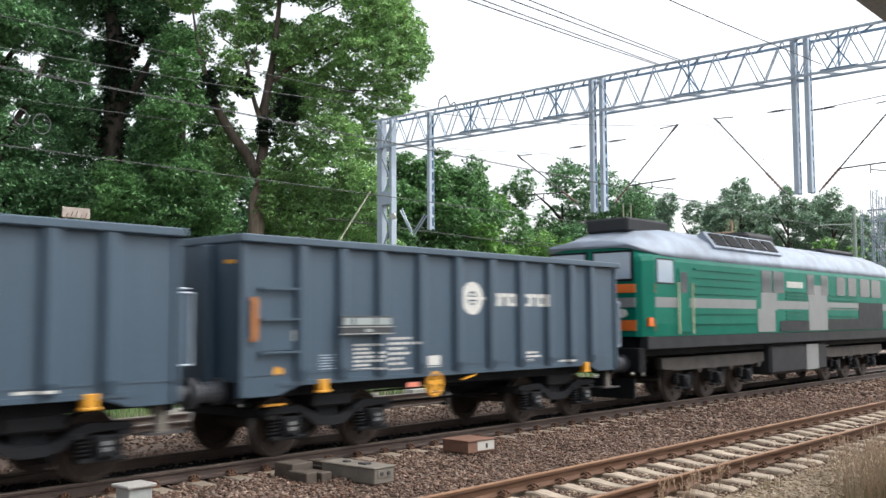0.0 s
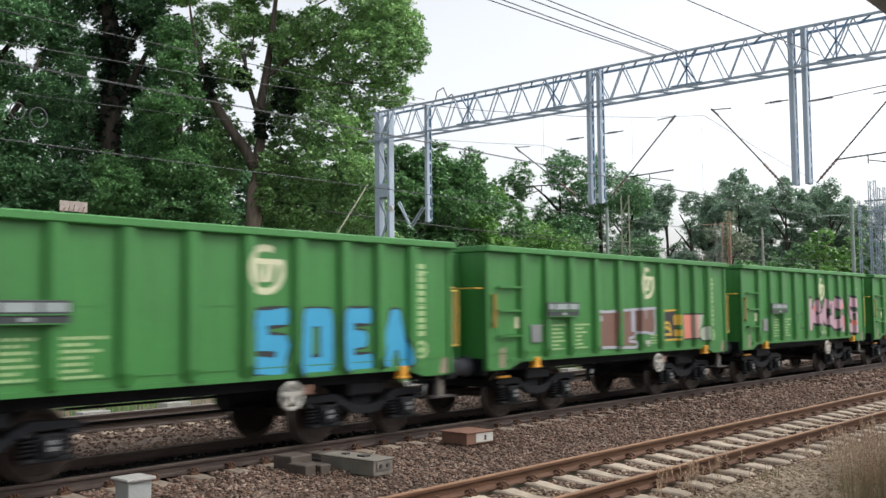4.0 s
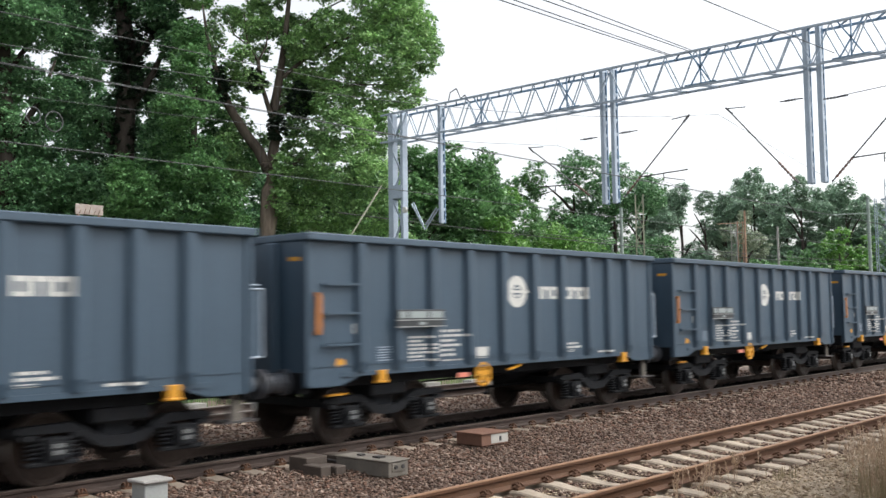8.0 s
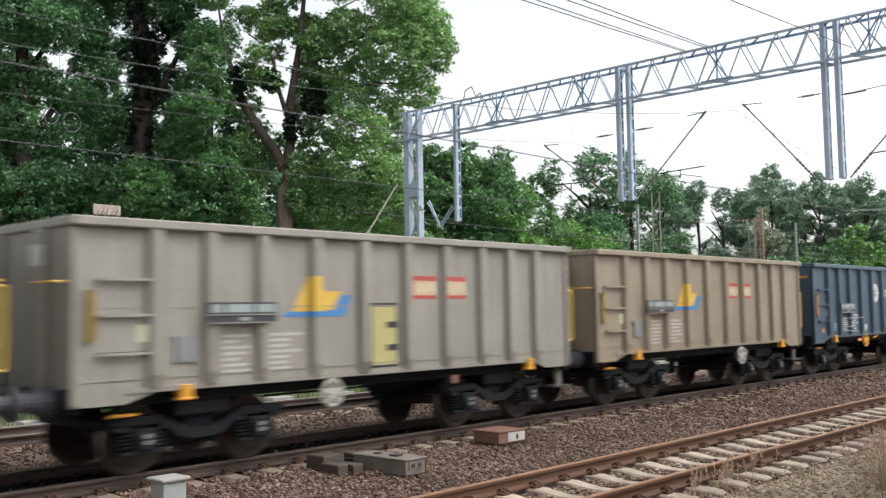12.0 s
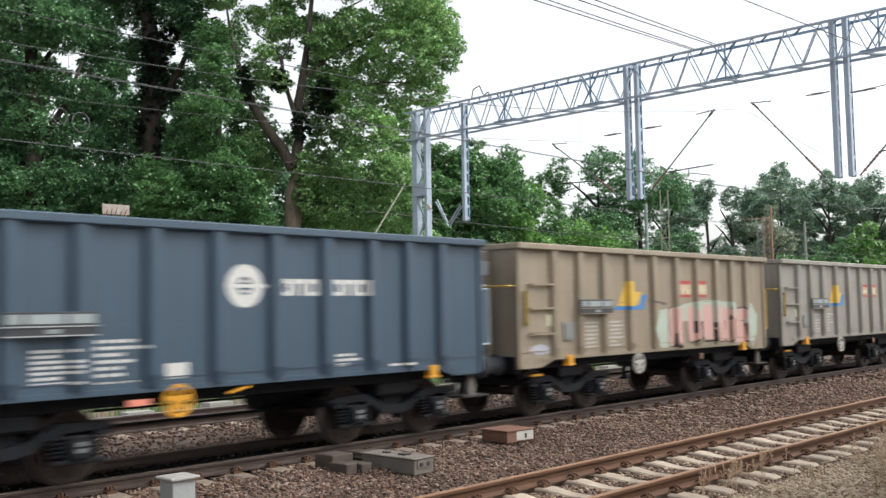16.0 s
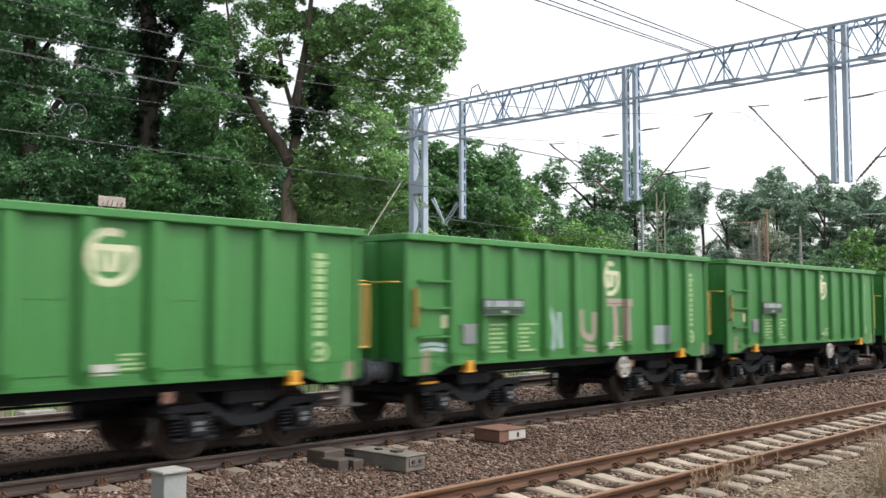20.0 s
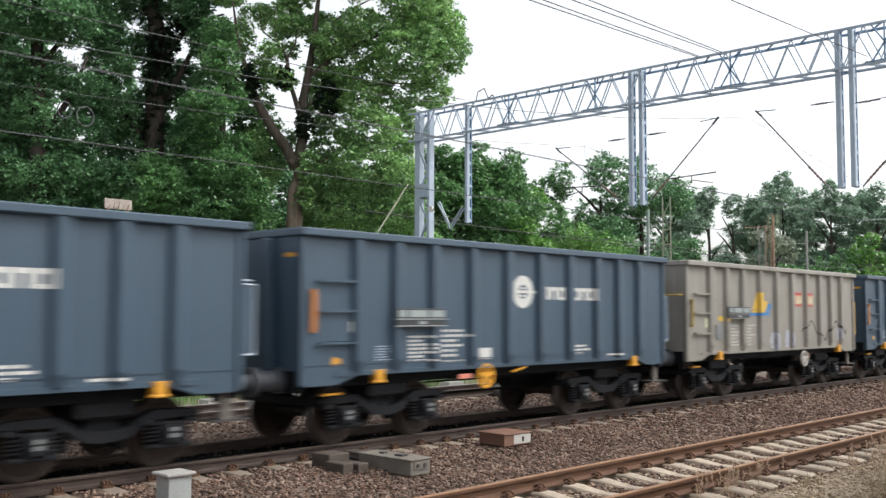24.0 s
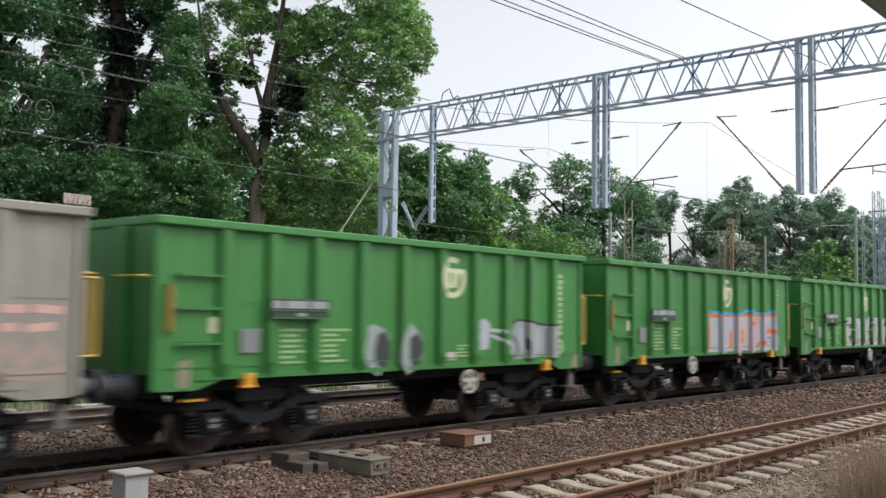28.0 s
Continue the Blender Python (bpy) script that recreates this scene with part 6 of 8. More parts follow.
        marking("data_lettering", letter_bars(2.18, 2.62, 1.26, 1.82, 7, rng, 0.5, 0.12), ink, w, "pale lettering bars")
        marking("data_lettering", letter_bars(2.95, 3.58, 1.26, 1.82, 7, rng, 0.5, 0.14), ink, w, "pale lettering bars")
        part("vent_plate", made(prism, [(1.43, 1.46), (1.75, 1.46), (1.75, 1.77), (1.8, 1.77), (1.8, 1.8), (1.38, 1.8), (1.38, 1.77), (1.43, 1.77)], -WALL - 0.035, -WALL), M["locogrey"], w, "grey plate under a small hood")
        part("label_holder", made(bx, 0.9, 1.06, -WALL - 0.022, -WALL, 1.74, 1.96), M["cream"], w)
    if kind == "green":
        ring = ring_polys(6.04, 2.7, 0.27, 0.37)
        marking("logo", ring[:2] + ring[5:] + [[(5.74, 2.78), (6.34, 2.78), (6.34, 2.86), (5.74, 2.86)], [(5.82, 2.78), (5.93, 2.78), (6.0, 2.52), (5.93, 2.52)], [(6.0, 2.52), (6.08, 2.52), (6.12, 2.78), (6.02, 2.78)], [(6.08, 2.52), (6.15, 2.52), (6.26, 2.78), (6.16, 2.78)]], M["cream"], w, "round cream emblem")
        marking("white_label", [rect(5.8, 6.16, 1.24, 1.38)], M["faded"], w, "white label")
        marking("data_lettering", letter_bars(6.2, 6.56, 1.28, 1.52, 4, rng, 0.5, 0.14), ink, w, "pale lettering bars")
        marking("bare_patch", [[(9.86, 1.0), (10.12, 1.0), (10.1, 1.26), (9.95, 1.3)]], M["tan"], w, "bare tan patch of worn paint")
        marking("bare_patch", [[(0.42, 1.02), (0.6, 1.0), (0.62, 1.4), (0.45, 1.36)]], M["tan"], w, "bare tan patch of worn paint")
        marking("small_writing", letter_bars(9.3, 9.62, 2.66, 2.78, 2, rng, 0.5, 0.2), M["palegreen"], w, "faint pale lettering bars")
        marking("upright_lettering", [rect(9.28, 9.5, 1.66 + 0.115 * k, 1.74 + 0.115 * k) for k in range(11)], M["palegreen"], w, "pale upright lettering bars")
        marking("round_mark", ring_polys(9.4, 1.42, 0.1, 0.16) + [rect(9.34, 9.46, 1.38, 1.46)], M["palegreen"], w, "pale round mark")
    if kind in ("beige", "tan"):
        for x0, x1 in ((5.76, 6.43), (6.6, 7.18)):
            p = marking("red_panel", [rect(x0, x1, 2.28, 2.66)], M["red"], w, "red panel")
            marks, n = [], 4
            u = (x1 - x0) / n
            for k in range(n):
                a, q = x0 + u * (k + 0.12), x0 + u * (k + 0.86)
                marks += [[(a, 2.34), (a + u * 0.3, 2.34), (a + u * 0.3, 2.58), (a, 2.58)], [(a + u * 0.3, 2.58), (a + u * 0.3, 2.44), (q - u * 0.25, 2.34), (q - u * 0.25, 2.46)], [(q - u * 0.25, 2.34), (q, 2.34), (q, 2.58), (q - u * 0.25, 2.58)]]
            marking("red_panel_lettering", marks, M["cream"], p, "pale lettering shapes", 0.007)
        marking("emblem_sail", [[(3.36, 2.1), (3.86, 2.1), (3.86, 2.62), (3.66, 2.62)]], M["gold"], w, "yellow sail emblem")
        marking("emblem_wave", [[(3.2, 2.02), (4.36, 2.02), (4.52, 2.34), (4.3, 2.34), (4.12, 2.1), (3.25, 2.1)]], M["blue"], w, "blue wave emblem")
        marking("emblem_sail", [[(3.95, 2.12), (4.16, 2.12), (4.3, 2.4), (3.95, 2.4)]], M["gold"], w, "small yellow emblem")
    # bogies
    for bxx in BOGIES:
        b = part("bogie", BOGIE_FRAME, None, w, "dusty black two-axle bogie")
        b.location = (bxx, 0, 0)
        for ax in (-0.9, 0.9):
            ws = part("wheelset", WHEELSET, None, b, "brown steel wheelset")
            ws.location = (ax, 0, AXLE)
            for s in (-1, 1):
                o = part("axlebox", AXLEBOX, None, b)
                o.matrix_basis = pose(ax, s * 1.05, 0, 0, 0, 0 if s < 0 else 180)
                for q in (-0.24, 0.24) if s < 0 else ():
                    o = part("spring", SPRING, None, b)
                    o.location = (ax + q, s * 1.0, 0)
            o = part("axlebox_label", PLATE, None, b, "small white label")
            o.location = (ax, 0, 0)
    return w


# order of the wagons behind the locomotive
TRAIN = ["grey"] * 2 + ["green"] * 7 + ["grey"] * 6 + ["beige", "green", "beige", "grey", "tan", "beige", "beige", "grey", "grey", "grey", "beige", "tan"] + ["grey"] * 3 + ["green"] * 8 + ["grey", "beige", "grey", "grey", "grey", "beige", "beige", "green", "green", "green", "beige", "grey"]
wagons, first = [], {}
for i, kind in enumerate(TRAIN):
    at = pose(8.42 - i * PITCH, YB, 0)
    if kind in first:
        w = copy_thing(first[kind], at)
    else:
        w = first[kind] = make_wagon(kind)
        w.matrix_basis = at
    wagons.append(w)

# on some of the painted wagons the brake wheel stands nearer to the rear
for i in (4, 17, 21, 26, 27, 31, 32, 35, 44, 47):
    for c in wagons[i - 1].children:
        if c.name.startswith("handwheel"):
            c.location.x, c.location.z = -2.43, 0.04

# ---- locomotive ----
LOCO_AXLES = (2.6, 4.45, 6.3, 13.3, 15.15, 17.0)
LOCO_R = 0.525


def loft(bm, sections):
    """Sections of (x, points in y and z), joined one to the next and closed at both ends."""
    rings = [[bm.verts.new((x, y, z)) for y, z in pts] for x, pts in sections]
    for a, b in zip(rings, rings[1:]):
        n = len(a)
        for i in range(n):
            bm.faces.new((a[i], a[(i + 1) % n], b[(i + 1) % n], b[i]))
    bm.faces.new(rings[0])
    bm.faces.new(rings[-1][::-1])


def roof_section(h, w=1.4, low=3.5):
    right = [(w, low), (w * 0.96, low + 0.22 * h), (w * 0.82, low + 0.58 * h), (w * 0.52, low + 0.88 * h), (w * 0.2, low + 0.985 * h)]
    return right + [(-y, z) for y, z in reversed(right)]


def body_section(w, arch=0.0, z1=3.56, z0=1.66):
    right = [(w * 0.985, z0), (w, z0 + 0.3), (w, z1 - 0.12), (w * 0.97, z1), (w * 0.8, z1 + arch * 0.55), (w * 0.4, z1 + arch * 0.95)]
    return right + [(-y, z) for y, z in reversed(right)]


def make_loco():
    t = tagged(new("diesel_locomotive"), "sea-green diesel locomotive with grey stripes and light roof", "locomotive")
    bm = bmesh.new()
    loft(bm, [(0.12, body_section(1.22, 0.3, 3.5)), (0.22, body_section(1.34, 0.34, 3.52)), (0.6, body_section(1.45, 0.2)), (19.4, body_section(1.45, 0.2)), (19.8, body_section(1.34, 0.34, 3.52)), (19.9, body_section(1.22, 0.3, 3.5))])
    part("body", bm, M["locogreen"], t)
    bm = bmesh.new()
    loft(bm, [(0.0, roof_section(0.12, 1.15, 3.78)), (0.45, roof_section(0.36, 1.33, 3.66)), (1.2, roof_section(0.72, 1.42, 3.56)), (2.4, roof_section(0.86, 1.42, 3.54)), (17.6, roof_section(0.86, 1.42, 3.54)),
              (18.8, roof_section(0.72, 1.42, 3.56)), (19.55, roof_section(0.36, 1.33, 3.66)), (20.0, roof_section(0.12, 1.15, 3.78))])
    part("roof", bm, M["roofgrey"], t, "light grey rounded roof", smooth=True)
    # roof fittings
    part("silencer", soften(made(bx, 0.9, 3.0, -0.6, 0.6, 4.2, 4.55), 0.05), M["locodark"], t, "dark exhaust housing")
    bm = bmesh.new()
    bx(bm, 4.1, 8.6, -1.22, -0.62, 3.75, 4.3, None)
    bmesh.ops.transform(bm, matrix=Matrix.Translation((0, -0.92, 4.0)) @ Matrix.Rotation(radians(-38), 4, "X") @ Matrix.Translation((0, 0.92, -4.0)) @ Matrix.Translation((0, 0.02, -0.04)), verts=list(bm.verts))
    part("roof_grille", bm, M["roofgrey"], t, "slanted air intake with dark panes")
    for k in range(5):
        bm = bmesh.new()
        bx(bm, 4.3 + k * 0.85, 5.02 + k * 0.85, -1.245, -1.215, 3.83, 4.24)
        bmesh.ops.transform(bm, matrix=Matrix.Translation((0, -0.92, 4.0)) @ Matrix.Rotation(radians(-38), 4, "X") @ Matrix.Translation((0, 0.92, -4.0)) @ Matrix.Translation((0, 0.02, -0.04)), verts=list(bm.verts))
        part("grille_pane", bm, M["under"], t)
    part("fan_housing", soften(made(bx, 7.6, 9.6, -0.7, 0.7, 4.3, 4.62), 0.1), M["locodark"], t)
    part("fan_housing", soften(made(bx, 13.5, 16.6, -0.8, 0.8, 4.28, 4.45), 0.08), M["locodark"], t)
    for s in (-1, 1):
        y = s * 1.45

        def plate(name, x0, x1, z0, z1, m, lift=0.006, label=""):
            return part(name, made(bx, x0, x1, *sorted((y, y + s * lift)), z0, z1), M[m], t, label)

        plate("stripe", 0.62, 6.3, 2.34, 2.58, "locogrey", label="pale grey stripe")
        plate("stripe", 7.75, 19.35, 2.34, 2.58, "locogrey", label="pale grey stripe")
        plate("grey_block", 6.4, 7.6, 1.7, 2.34, "locogrey", 0.008)
        plate("grey_block", 6.65, 7.75, 2.3, 2.8, "locogrey", 0.01)
        plate("grey_block", 10.2, 11.8, 1.7, 3.1, "locogrey", 0.008)
        plate("dark_panel", 7.95, 10.2, 1.7, 2.0, "locodark", 0.009)
        plate("dark_panel", 11.85, 17.4, 1.7, 2.05, "locodark", 0.009)
        plate("dark_panel", 14.8, 17.4, 2.05, 2.6, "locodark", 0.01)
        for x0, x1 in ((6.7, 7.4), (7.5, 8.3), (10.1, 10.7), (11.3, 11.9), (12.7, 13.5), (13.8, 14.6), (15.0, 16.0), (16.2, 17.2)):
            p = plate("window", x0, x1, 2.8, 3.42, "glass", 0.012, "dark side window")
        for x0, x1 in ((0.75, 1.5),):
            p = plate("cab_window", x0, x1, 2.93, 3.46, "skyglass", 0.012, "cab side window with a painted sky reflection")
            part("window_frame", made(bx, x0 - 0.05, x1 + 0.05, *sorted((y, y + s * 0.009)), 2.89, 3.5), M["locodark"], p)
        p = plate("door", 1.75, 2.3, 1.75, 3.28, "locogreen", 0.02)
        part("door_window", made(bx, 1.85, 2.2, *sorted((y + s * 0.02, y + s * 0.028)), 2.7, 3.2), M["glass"], p)
        for x in (1.66, 2.4):
            part("handrail", made(rod, (x, y + s * 0.07, 1.7), (x, y + s * 0.07, 2.95), 0.022, 6), M["cream"], t)
        for x0, x1, zs in ((2.6, 6.3, (1.95, 2.2, 2.7, 2.9, 3.1, 3.3)), (8.4, 10.0, (2.05, 2.15, 2.27, 2.66, 2.76, 2.86)), (12.0, 14.6, (2.15, 2.4, 2.66, 2.8))):
            for z in zs:
                part("louvre", made(bx, x0, x1, *sorted((y, y + s * 0.03)), z - 0.015, z + 0.015), M["locogreen"], t)
        bm = bmesh.new()
        for k in range(6):
            bx(bm, 8.55 + k * 0.21, 8.7 + k * 0.21, *sorted((y, y + s * 0.008)), 2.98, 3.16)
        part("lettering", bm, M["white"], t, "white lettering bars")
        part("frame_beam", soften(made(bx, 0.3, 19.7, *sorted((s * 1.2, s * 1.42)), 1.36, 1.67), 0.015), M["locodark"], t, "grey frame beam")
        part("grab_plate", made(bx, 0.35, 0.62, *sorted((s * 1.38, s * 1.44)), 1.9, 2.1), M["signal"], t)
    # ends
    for x, d in ((0.12, -1), (19.9, 1)):
        for z0, z1, m in ((2.68, 2.88, "signal"), (1.8, 2.04, "signal"), (2.34, 2.56, "locogrey")):
            part("end_band", made(bx, *sorted((x, x + d * 0.03)), -1.22, 1.22, z0, z1), M[m], t, "orange band" if m == "signal" else "pale grey band")
            for s in (-1, 1):
                bm = bmesh.new()
                prism(bm, [(x, z0), (x - d * 0.52, z0), (x - d * 0.52, z1), (x, z1)], s * 1.2, s * 1.2 + 0.001)
                for v in bm.verts:
                    v.co.y = s * (1.215 if abs(v.co.x - x) < 0.1 else 1.463) + (0.004 if v.co.y > s * 1.2005 else 0)
                part("end_band", bm, M[m], t)
        for y in (-0.62, 0.62):
            w = part("windscreen", made(bx, *sorted((x + d * 0.005, x + d * 0.04)), y - 0.5, y + 0.48, 3.0, 3.62), M["skyglass"], t, "windscreen with a painted sky reflection")
            part("windscreen_frame", made(bx, *sorted((x + d * 0.002, x + d * 0.03)), y - 0.56, y + 0.54, 2.95, 3.67), M["under"], w, "black rubber frame")
        for y in (-0.9, 0.9):
            part("headlight", made(rod, (x, y, 2.2), (x + d * 0.06, y, 2.2), 0.1, 12), M["white"], t, "round headlight")
            b = part("buffer", BUFFER, None, t)
            b.matrix_basis = pose(x + d * 0.12, y, 1.05, 0, 0, 0 if d < 0 else 180)
        part("buffer_beam", soften(made(bx, *sorted((x + d * 0.12, x - d * 0.2)), -1.35, 1.35, 0.85, 1.4), 0.02), M["under"], t)
        part("plough", made(bx, *sorted((x + d * 0.1, x + d * 0.02)), -1.2, 1.2, 0.25, 0.7), M["under"], t)
    # underframe
    part("fuel_tank", soften(made(bx, 7.6, 12.1, -1.3, 1.3, 0.45, 1.3), 0.08), M["locodark"], t, "dark grey fuel tank")
    part("tank_stripe", made(bx, 10.3, 11.3, -1.31, -1.302, 0.5, 1.28), M["locogrey"], t)
    part("frame", made(bx, 0.3, 19.7, -1.1, 1.1, 1.2, 1.66), M["under"], t)
    for c in (4.45, 15.15):
        b = part("bogie", made(lambda bm: [prism(bm, [(-3.0, 1.12), (3.0, 1.12), (3.0, 0.86), (2.2, 0.8), (-2.2, 0.8), (-3.0, 0.86)], s * 1.0, s * 1.14) for s in (-1, 1)] and bx(bm, -0.3, 0.3, -1.0, 1.0, 0.5, 1.1)), M["dustybogie"], t, "dusty three-axle bogie")
        b.location = (c, 0, 0)
        for ax in (-1.85, 0.0, 1.85):
            ws = part("drive_wheelset", WHEELSET, None, b, "brown steel wheelset")
            ws.scale = (LOCO_R / AXLE, 1, LOCO_R / AXLE)
            ws.location = (ax, 0, LOCO_R)
            for s in (-1, 1):
                o = part("axlebox", AXLEBOX, None, b)
                o.matrix_basis = pose(ax, s * 1.1, 0.06, 0, 0, 0 if s < 0 else 180)
                for q in (-0.34, 0.34):
                    o = part("spring", SPRING, None, b)
                    o.location = (ax + q, s * 1.06, 0.12)
            o = part("brake_cylinder", made(rod, (ax + 0.92, -1.1, 0.86), (ax + 0.92, -0.9, 0.86), 0.16, 12), M["dustybogie"], b)
    return t


loco = make_loco()
loco.matrix_basis = pose(8.42 + LENGTH + 1.0, YB, 0)

# ---- painted pieces on the wagon sides ----
STROKES = {
    "F": [((0, 0), (0, 1)), ((0, 1), (1, 1)), ((0, 0.52), (0.75, 0.52))],
    "U": [((0, 1), (0, 0.12)), ((0, 0.05), (1, 0.05)), ((1, 0.12), (1, 1))],
    "K": [((0, 0), (0, 1)), ((0.1, 0.5), (1, 1)), ((0.1, 0.5), (1, 0))],
    "O": [((0, 0.05), (0, 0.95)), ((0, 1), (1, 1)), ((1, 0.95), (1, 0.05)), ((1, 0), (0, 0))],
    "H": [((0, 0), (0, 1)), ((1, 0), (1, 1)), ((0.1, 0.5), (0.9, 0.5))],
    "E": [((0, 0), (0, 1)), ((0, 1), (1, 1)), ((0, 0.5), (0.8, 0.5)), ((0, 0), (1, 0))],
    "|": [((0.3, 0), (0.3, 1)), ((0.7, 0.1), (0.7, 0.85))],
    "/": [((0, 0), (0.5, 1)), ((0.5, 1), (1, 0)), ((0.2, 0.4), (0.8, 0.4))],
    "5": [((1, 1), (0, 0.95)), ((0, 0.9), (0.1, 0.55)), ((0, 0.5), (1, 0.45)), ((1, 0.4), (0.9, 0.05)), ((0.9, 0), (0, 0.05))],
    "n": [((0, 0), (0, 0.9)), ((0, 0.95), (1, 0.9)), ((1, 0.85), (1, 0))],
}


def stroke_poly(a, b, w, rng, wob):
    (ax, az), (bx_, bz) = a, b
    dx, dz = bx_ - ax, bz - az
    l = math.hypot(dx, dz) or 1
    dx, dz = dx / l, dz / l
    nx, nz = -dz, dx
    k = 1 + rng.uniform(-wob, wob)
    r = w * 0.5
    out = []
    for c, s in (((ax, az), -1), ((bx_, bz), 1)):
        # rounded ends, and a waist or belly between them
        for u in (-60, -30, 0, 30, 60):
            a = radians(u)
            f = s * math.cos(a) * r * 0.85
            e = s * math.sin(a) * -r * 1.12
            out.append((c[0] + dx * f + nx * e, c[1] + dz * f + nz * e))
        e = r * k if s < 0 else -r * k
        out.append(((ax + bx_) / 2 + nx * e, (az + bz) / 2 + nz * e))
    return out


def layer(w, name, polys, material, label, lift):
    """One coat: its polygons lie a hair over one another."""
    bm = bmesh.new()
    for k, pts in enumerate(polys):
        one = bmesh.new()
        flat(one, [pts])
        drape(one, lift + 0.00035 * k)
        tmp = bpy.data.meshes.new("coat")
        one.to_mesh(tmp)
        one.free()
        bm.from_mesh(tmp)
        bpy.data.meshes.remove(tmp)
    return part(name, bm, material, w, label)


def piece(n, text, x0, x1, z0, z1, fill, edge, seed, width=0.3, rim=0.07, wob=0.25, label="", tilt=0.03):
    """Block letters of thick strokes with a darker outline, on wagon number n."""
    rng = random.Random(seed)
    w = wagons[n - 1]
    cell = (x1 - x0) / len(text)
    outer, inner = [], []
    for i, ch in enumerate(text):
        lx0, lx1 = x0 + cell * (i + 0.1), x0 + cell * (i + 0.9)
        sw = width * cell
        dz = rng.uniform(-tilt, tilt) * 3
        lx0, lx1 = lx0 + sw / 2, lx1 - sw / 2
        lz0, lz1 = z0 + dz + sw / 2, z1 + dz - sw / 2
        outer, inner = [], []
        for a, b in STROKES[ch]:
            q = [(lx0 + u * (lx1 - lx0) + rng.uniform(-0.02, 0.02), lz0 + v * (lz1 - lz0)) for u, v in (a, b)]
            outer.append(stroke_poly(q[0], q[1], sw + rim, rng, wob * 0.5))
            inner.append(stroke_poly(q[0], q[1], sw, rng, wob))
        if edge:
            layer(w, "letter_outline", outer, M[edge], "", 0.003)
        layer(w, "letter", inner, M[fill], label if i == 0 else "", 0.0105)


def blob(cx, cz, rx, rz, rng, n=14, rough=0.15):
    return [(cx + rx * math.cos(2 * math.pi * i / n) * (1 + rng.uniform(-rough, rough)), cz + rz * math.sin(2 * math.pi * i / n) * (1 + rng.uniform(-rough, rough))) for i in range(n)]


def patch(n, polys, material, label, lift=0.003, name="graffiti"):
    for k, p in enumerate(polys):
        layer(wagons[n - 1], name, [p], M[material], label, lift + 0.0004 * k)


def scribble(n, x0, x1, z0, z1, count, material, seed, w=0.025):
    rng = random.Random(seed)
    polys, p = [], (x0, (z0 + z1) / 2)
    for k in range(count):
        q = (min(x1, max(x0, x0 + (x1 - x0) * (k + 1) / count + rng.uniform(-0.25, 0.15))), rng.uniform(z0, z1))
        polys.append(stroke_poly(p, q, w, rng, 0.3))
        p = q
    patch(n, polys, material, "thin sprayed scribble")


def curve(pts, steps=6):
    """A smooth line through the given points."""
    out = []
    q = [pts[0], *pts, pts[-1]]
    for a, b, c, d in zip(q, q[1:], q[2:], q[3:]):
        for k in range(steps):
            u = k / steps
            out.append(tuple(0.5 * (2 * b[j] + (c[j] - a[j]) * u + (2 * a[j] - 5 * b[j] + 4 * c[j] - d[j]) * u * u + (3 * b[j] - a[j] - 3 * c[j] + d[j]) * u ** 3) for j in (0, 1)))
    return out + [pts[-1]]


def tag_line(n, lines, material, label, w=0.05, lift=0.003):
    """Sprayed lines of one width, drawn in single sweeps."""
    for pts in lines:
        c = curve(pts)
        bm = bmesh.new()
        prev = None
        for k, (x, z) in enumerate(c):
            a, b = c[max(k - 1, 0)], c[min(k + 1, len(c) - 1)]
            l = math.hypot(b[0] - a[0], b[1] - a[1]) or 1
            nx, nz = -(b[1] - a[1]) / l * w / 2, (b[0] - a[0]) / l * w / 2
            now = (bm.verts.new((x + nx, 0, z + nz)), bm.verts.new((x - nx, 0, z - nz)))
            if prev:
                bm.faces.new((prev[0], prev[1], now[1], now[0]))
            prev = now
        drape(bm, lift)
        part("sprayed_line", bm, M[material], wagons[n - 1], label)


def fat_lines(n, lines, fill, edge, w, rim, label):
    """Thick sprayed strokes over a wider dark outline, each a hair over the last."""
    for k, pts in enumerate(lines):
        tag_line(n, [pts], edge, "dark sprayed outline", w + rim, 0.003 + 0.0004 * k)
    for k, pts in enumerate(lines):
        tag_line(n, [pts], fill, label, w, 0.0085 + 0.0004 * k)


R = random.Random(77)
# 3: blue piece between pink wings
patch(3, [[(4.4, 2.04), (4.76, 2.04), (4.82, 1.15), (4.24, 1.13), (4.3, 1.51)], [(6.82, 2.14), (7.19, 2.07), (7.37, 1.25), (6.92, 1.26)]], "hotpink", "pink sprayed wings")
patch(3, [[(4.73, 2.24), (5.17, 2.26), (5.81, 2.14), (6.21, 2.12), (6.85, 2.02), (6.98, 1.79), (6.91, 1.28), (6.28, 1.24), (4.87, 1.19), (4.8, 1.73)]], "sky", "sky-blue sprayed piece", 0.006)
tag_line(3, [[(4.92, 1.79), (5.26, 1.8)], [(5.26, 1.69), (5.91, 1.7)], [(5.39, 1.53), (5.87, 1.54)], [(6.42, 1.78), (6.85, 1.79)]], "dark", "dark sprayed strokes", 0.035, 0.012)
tag_line(3, [[(4.72, 2.22), (4.79, 1.73), (4.87, 1.19)], [(4.73, 2.27), (5.17, 2.28), (5.71, 2.21)]], "dark", "dark sprayed edge", 0.05, 0.009)
tag_line(3, [[(5.71, 2.22), (6.01, 2.16), (6.35, 2.12)]], "salmon", "red sprayed edge", 0.08, 0.013)
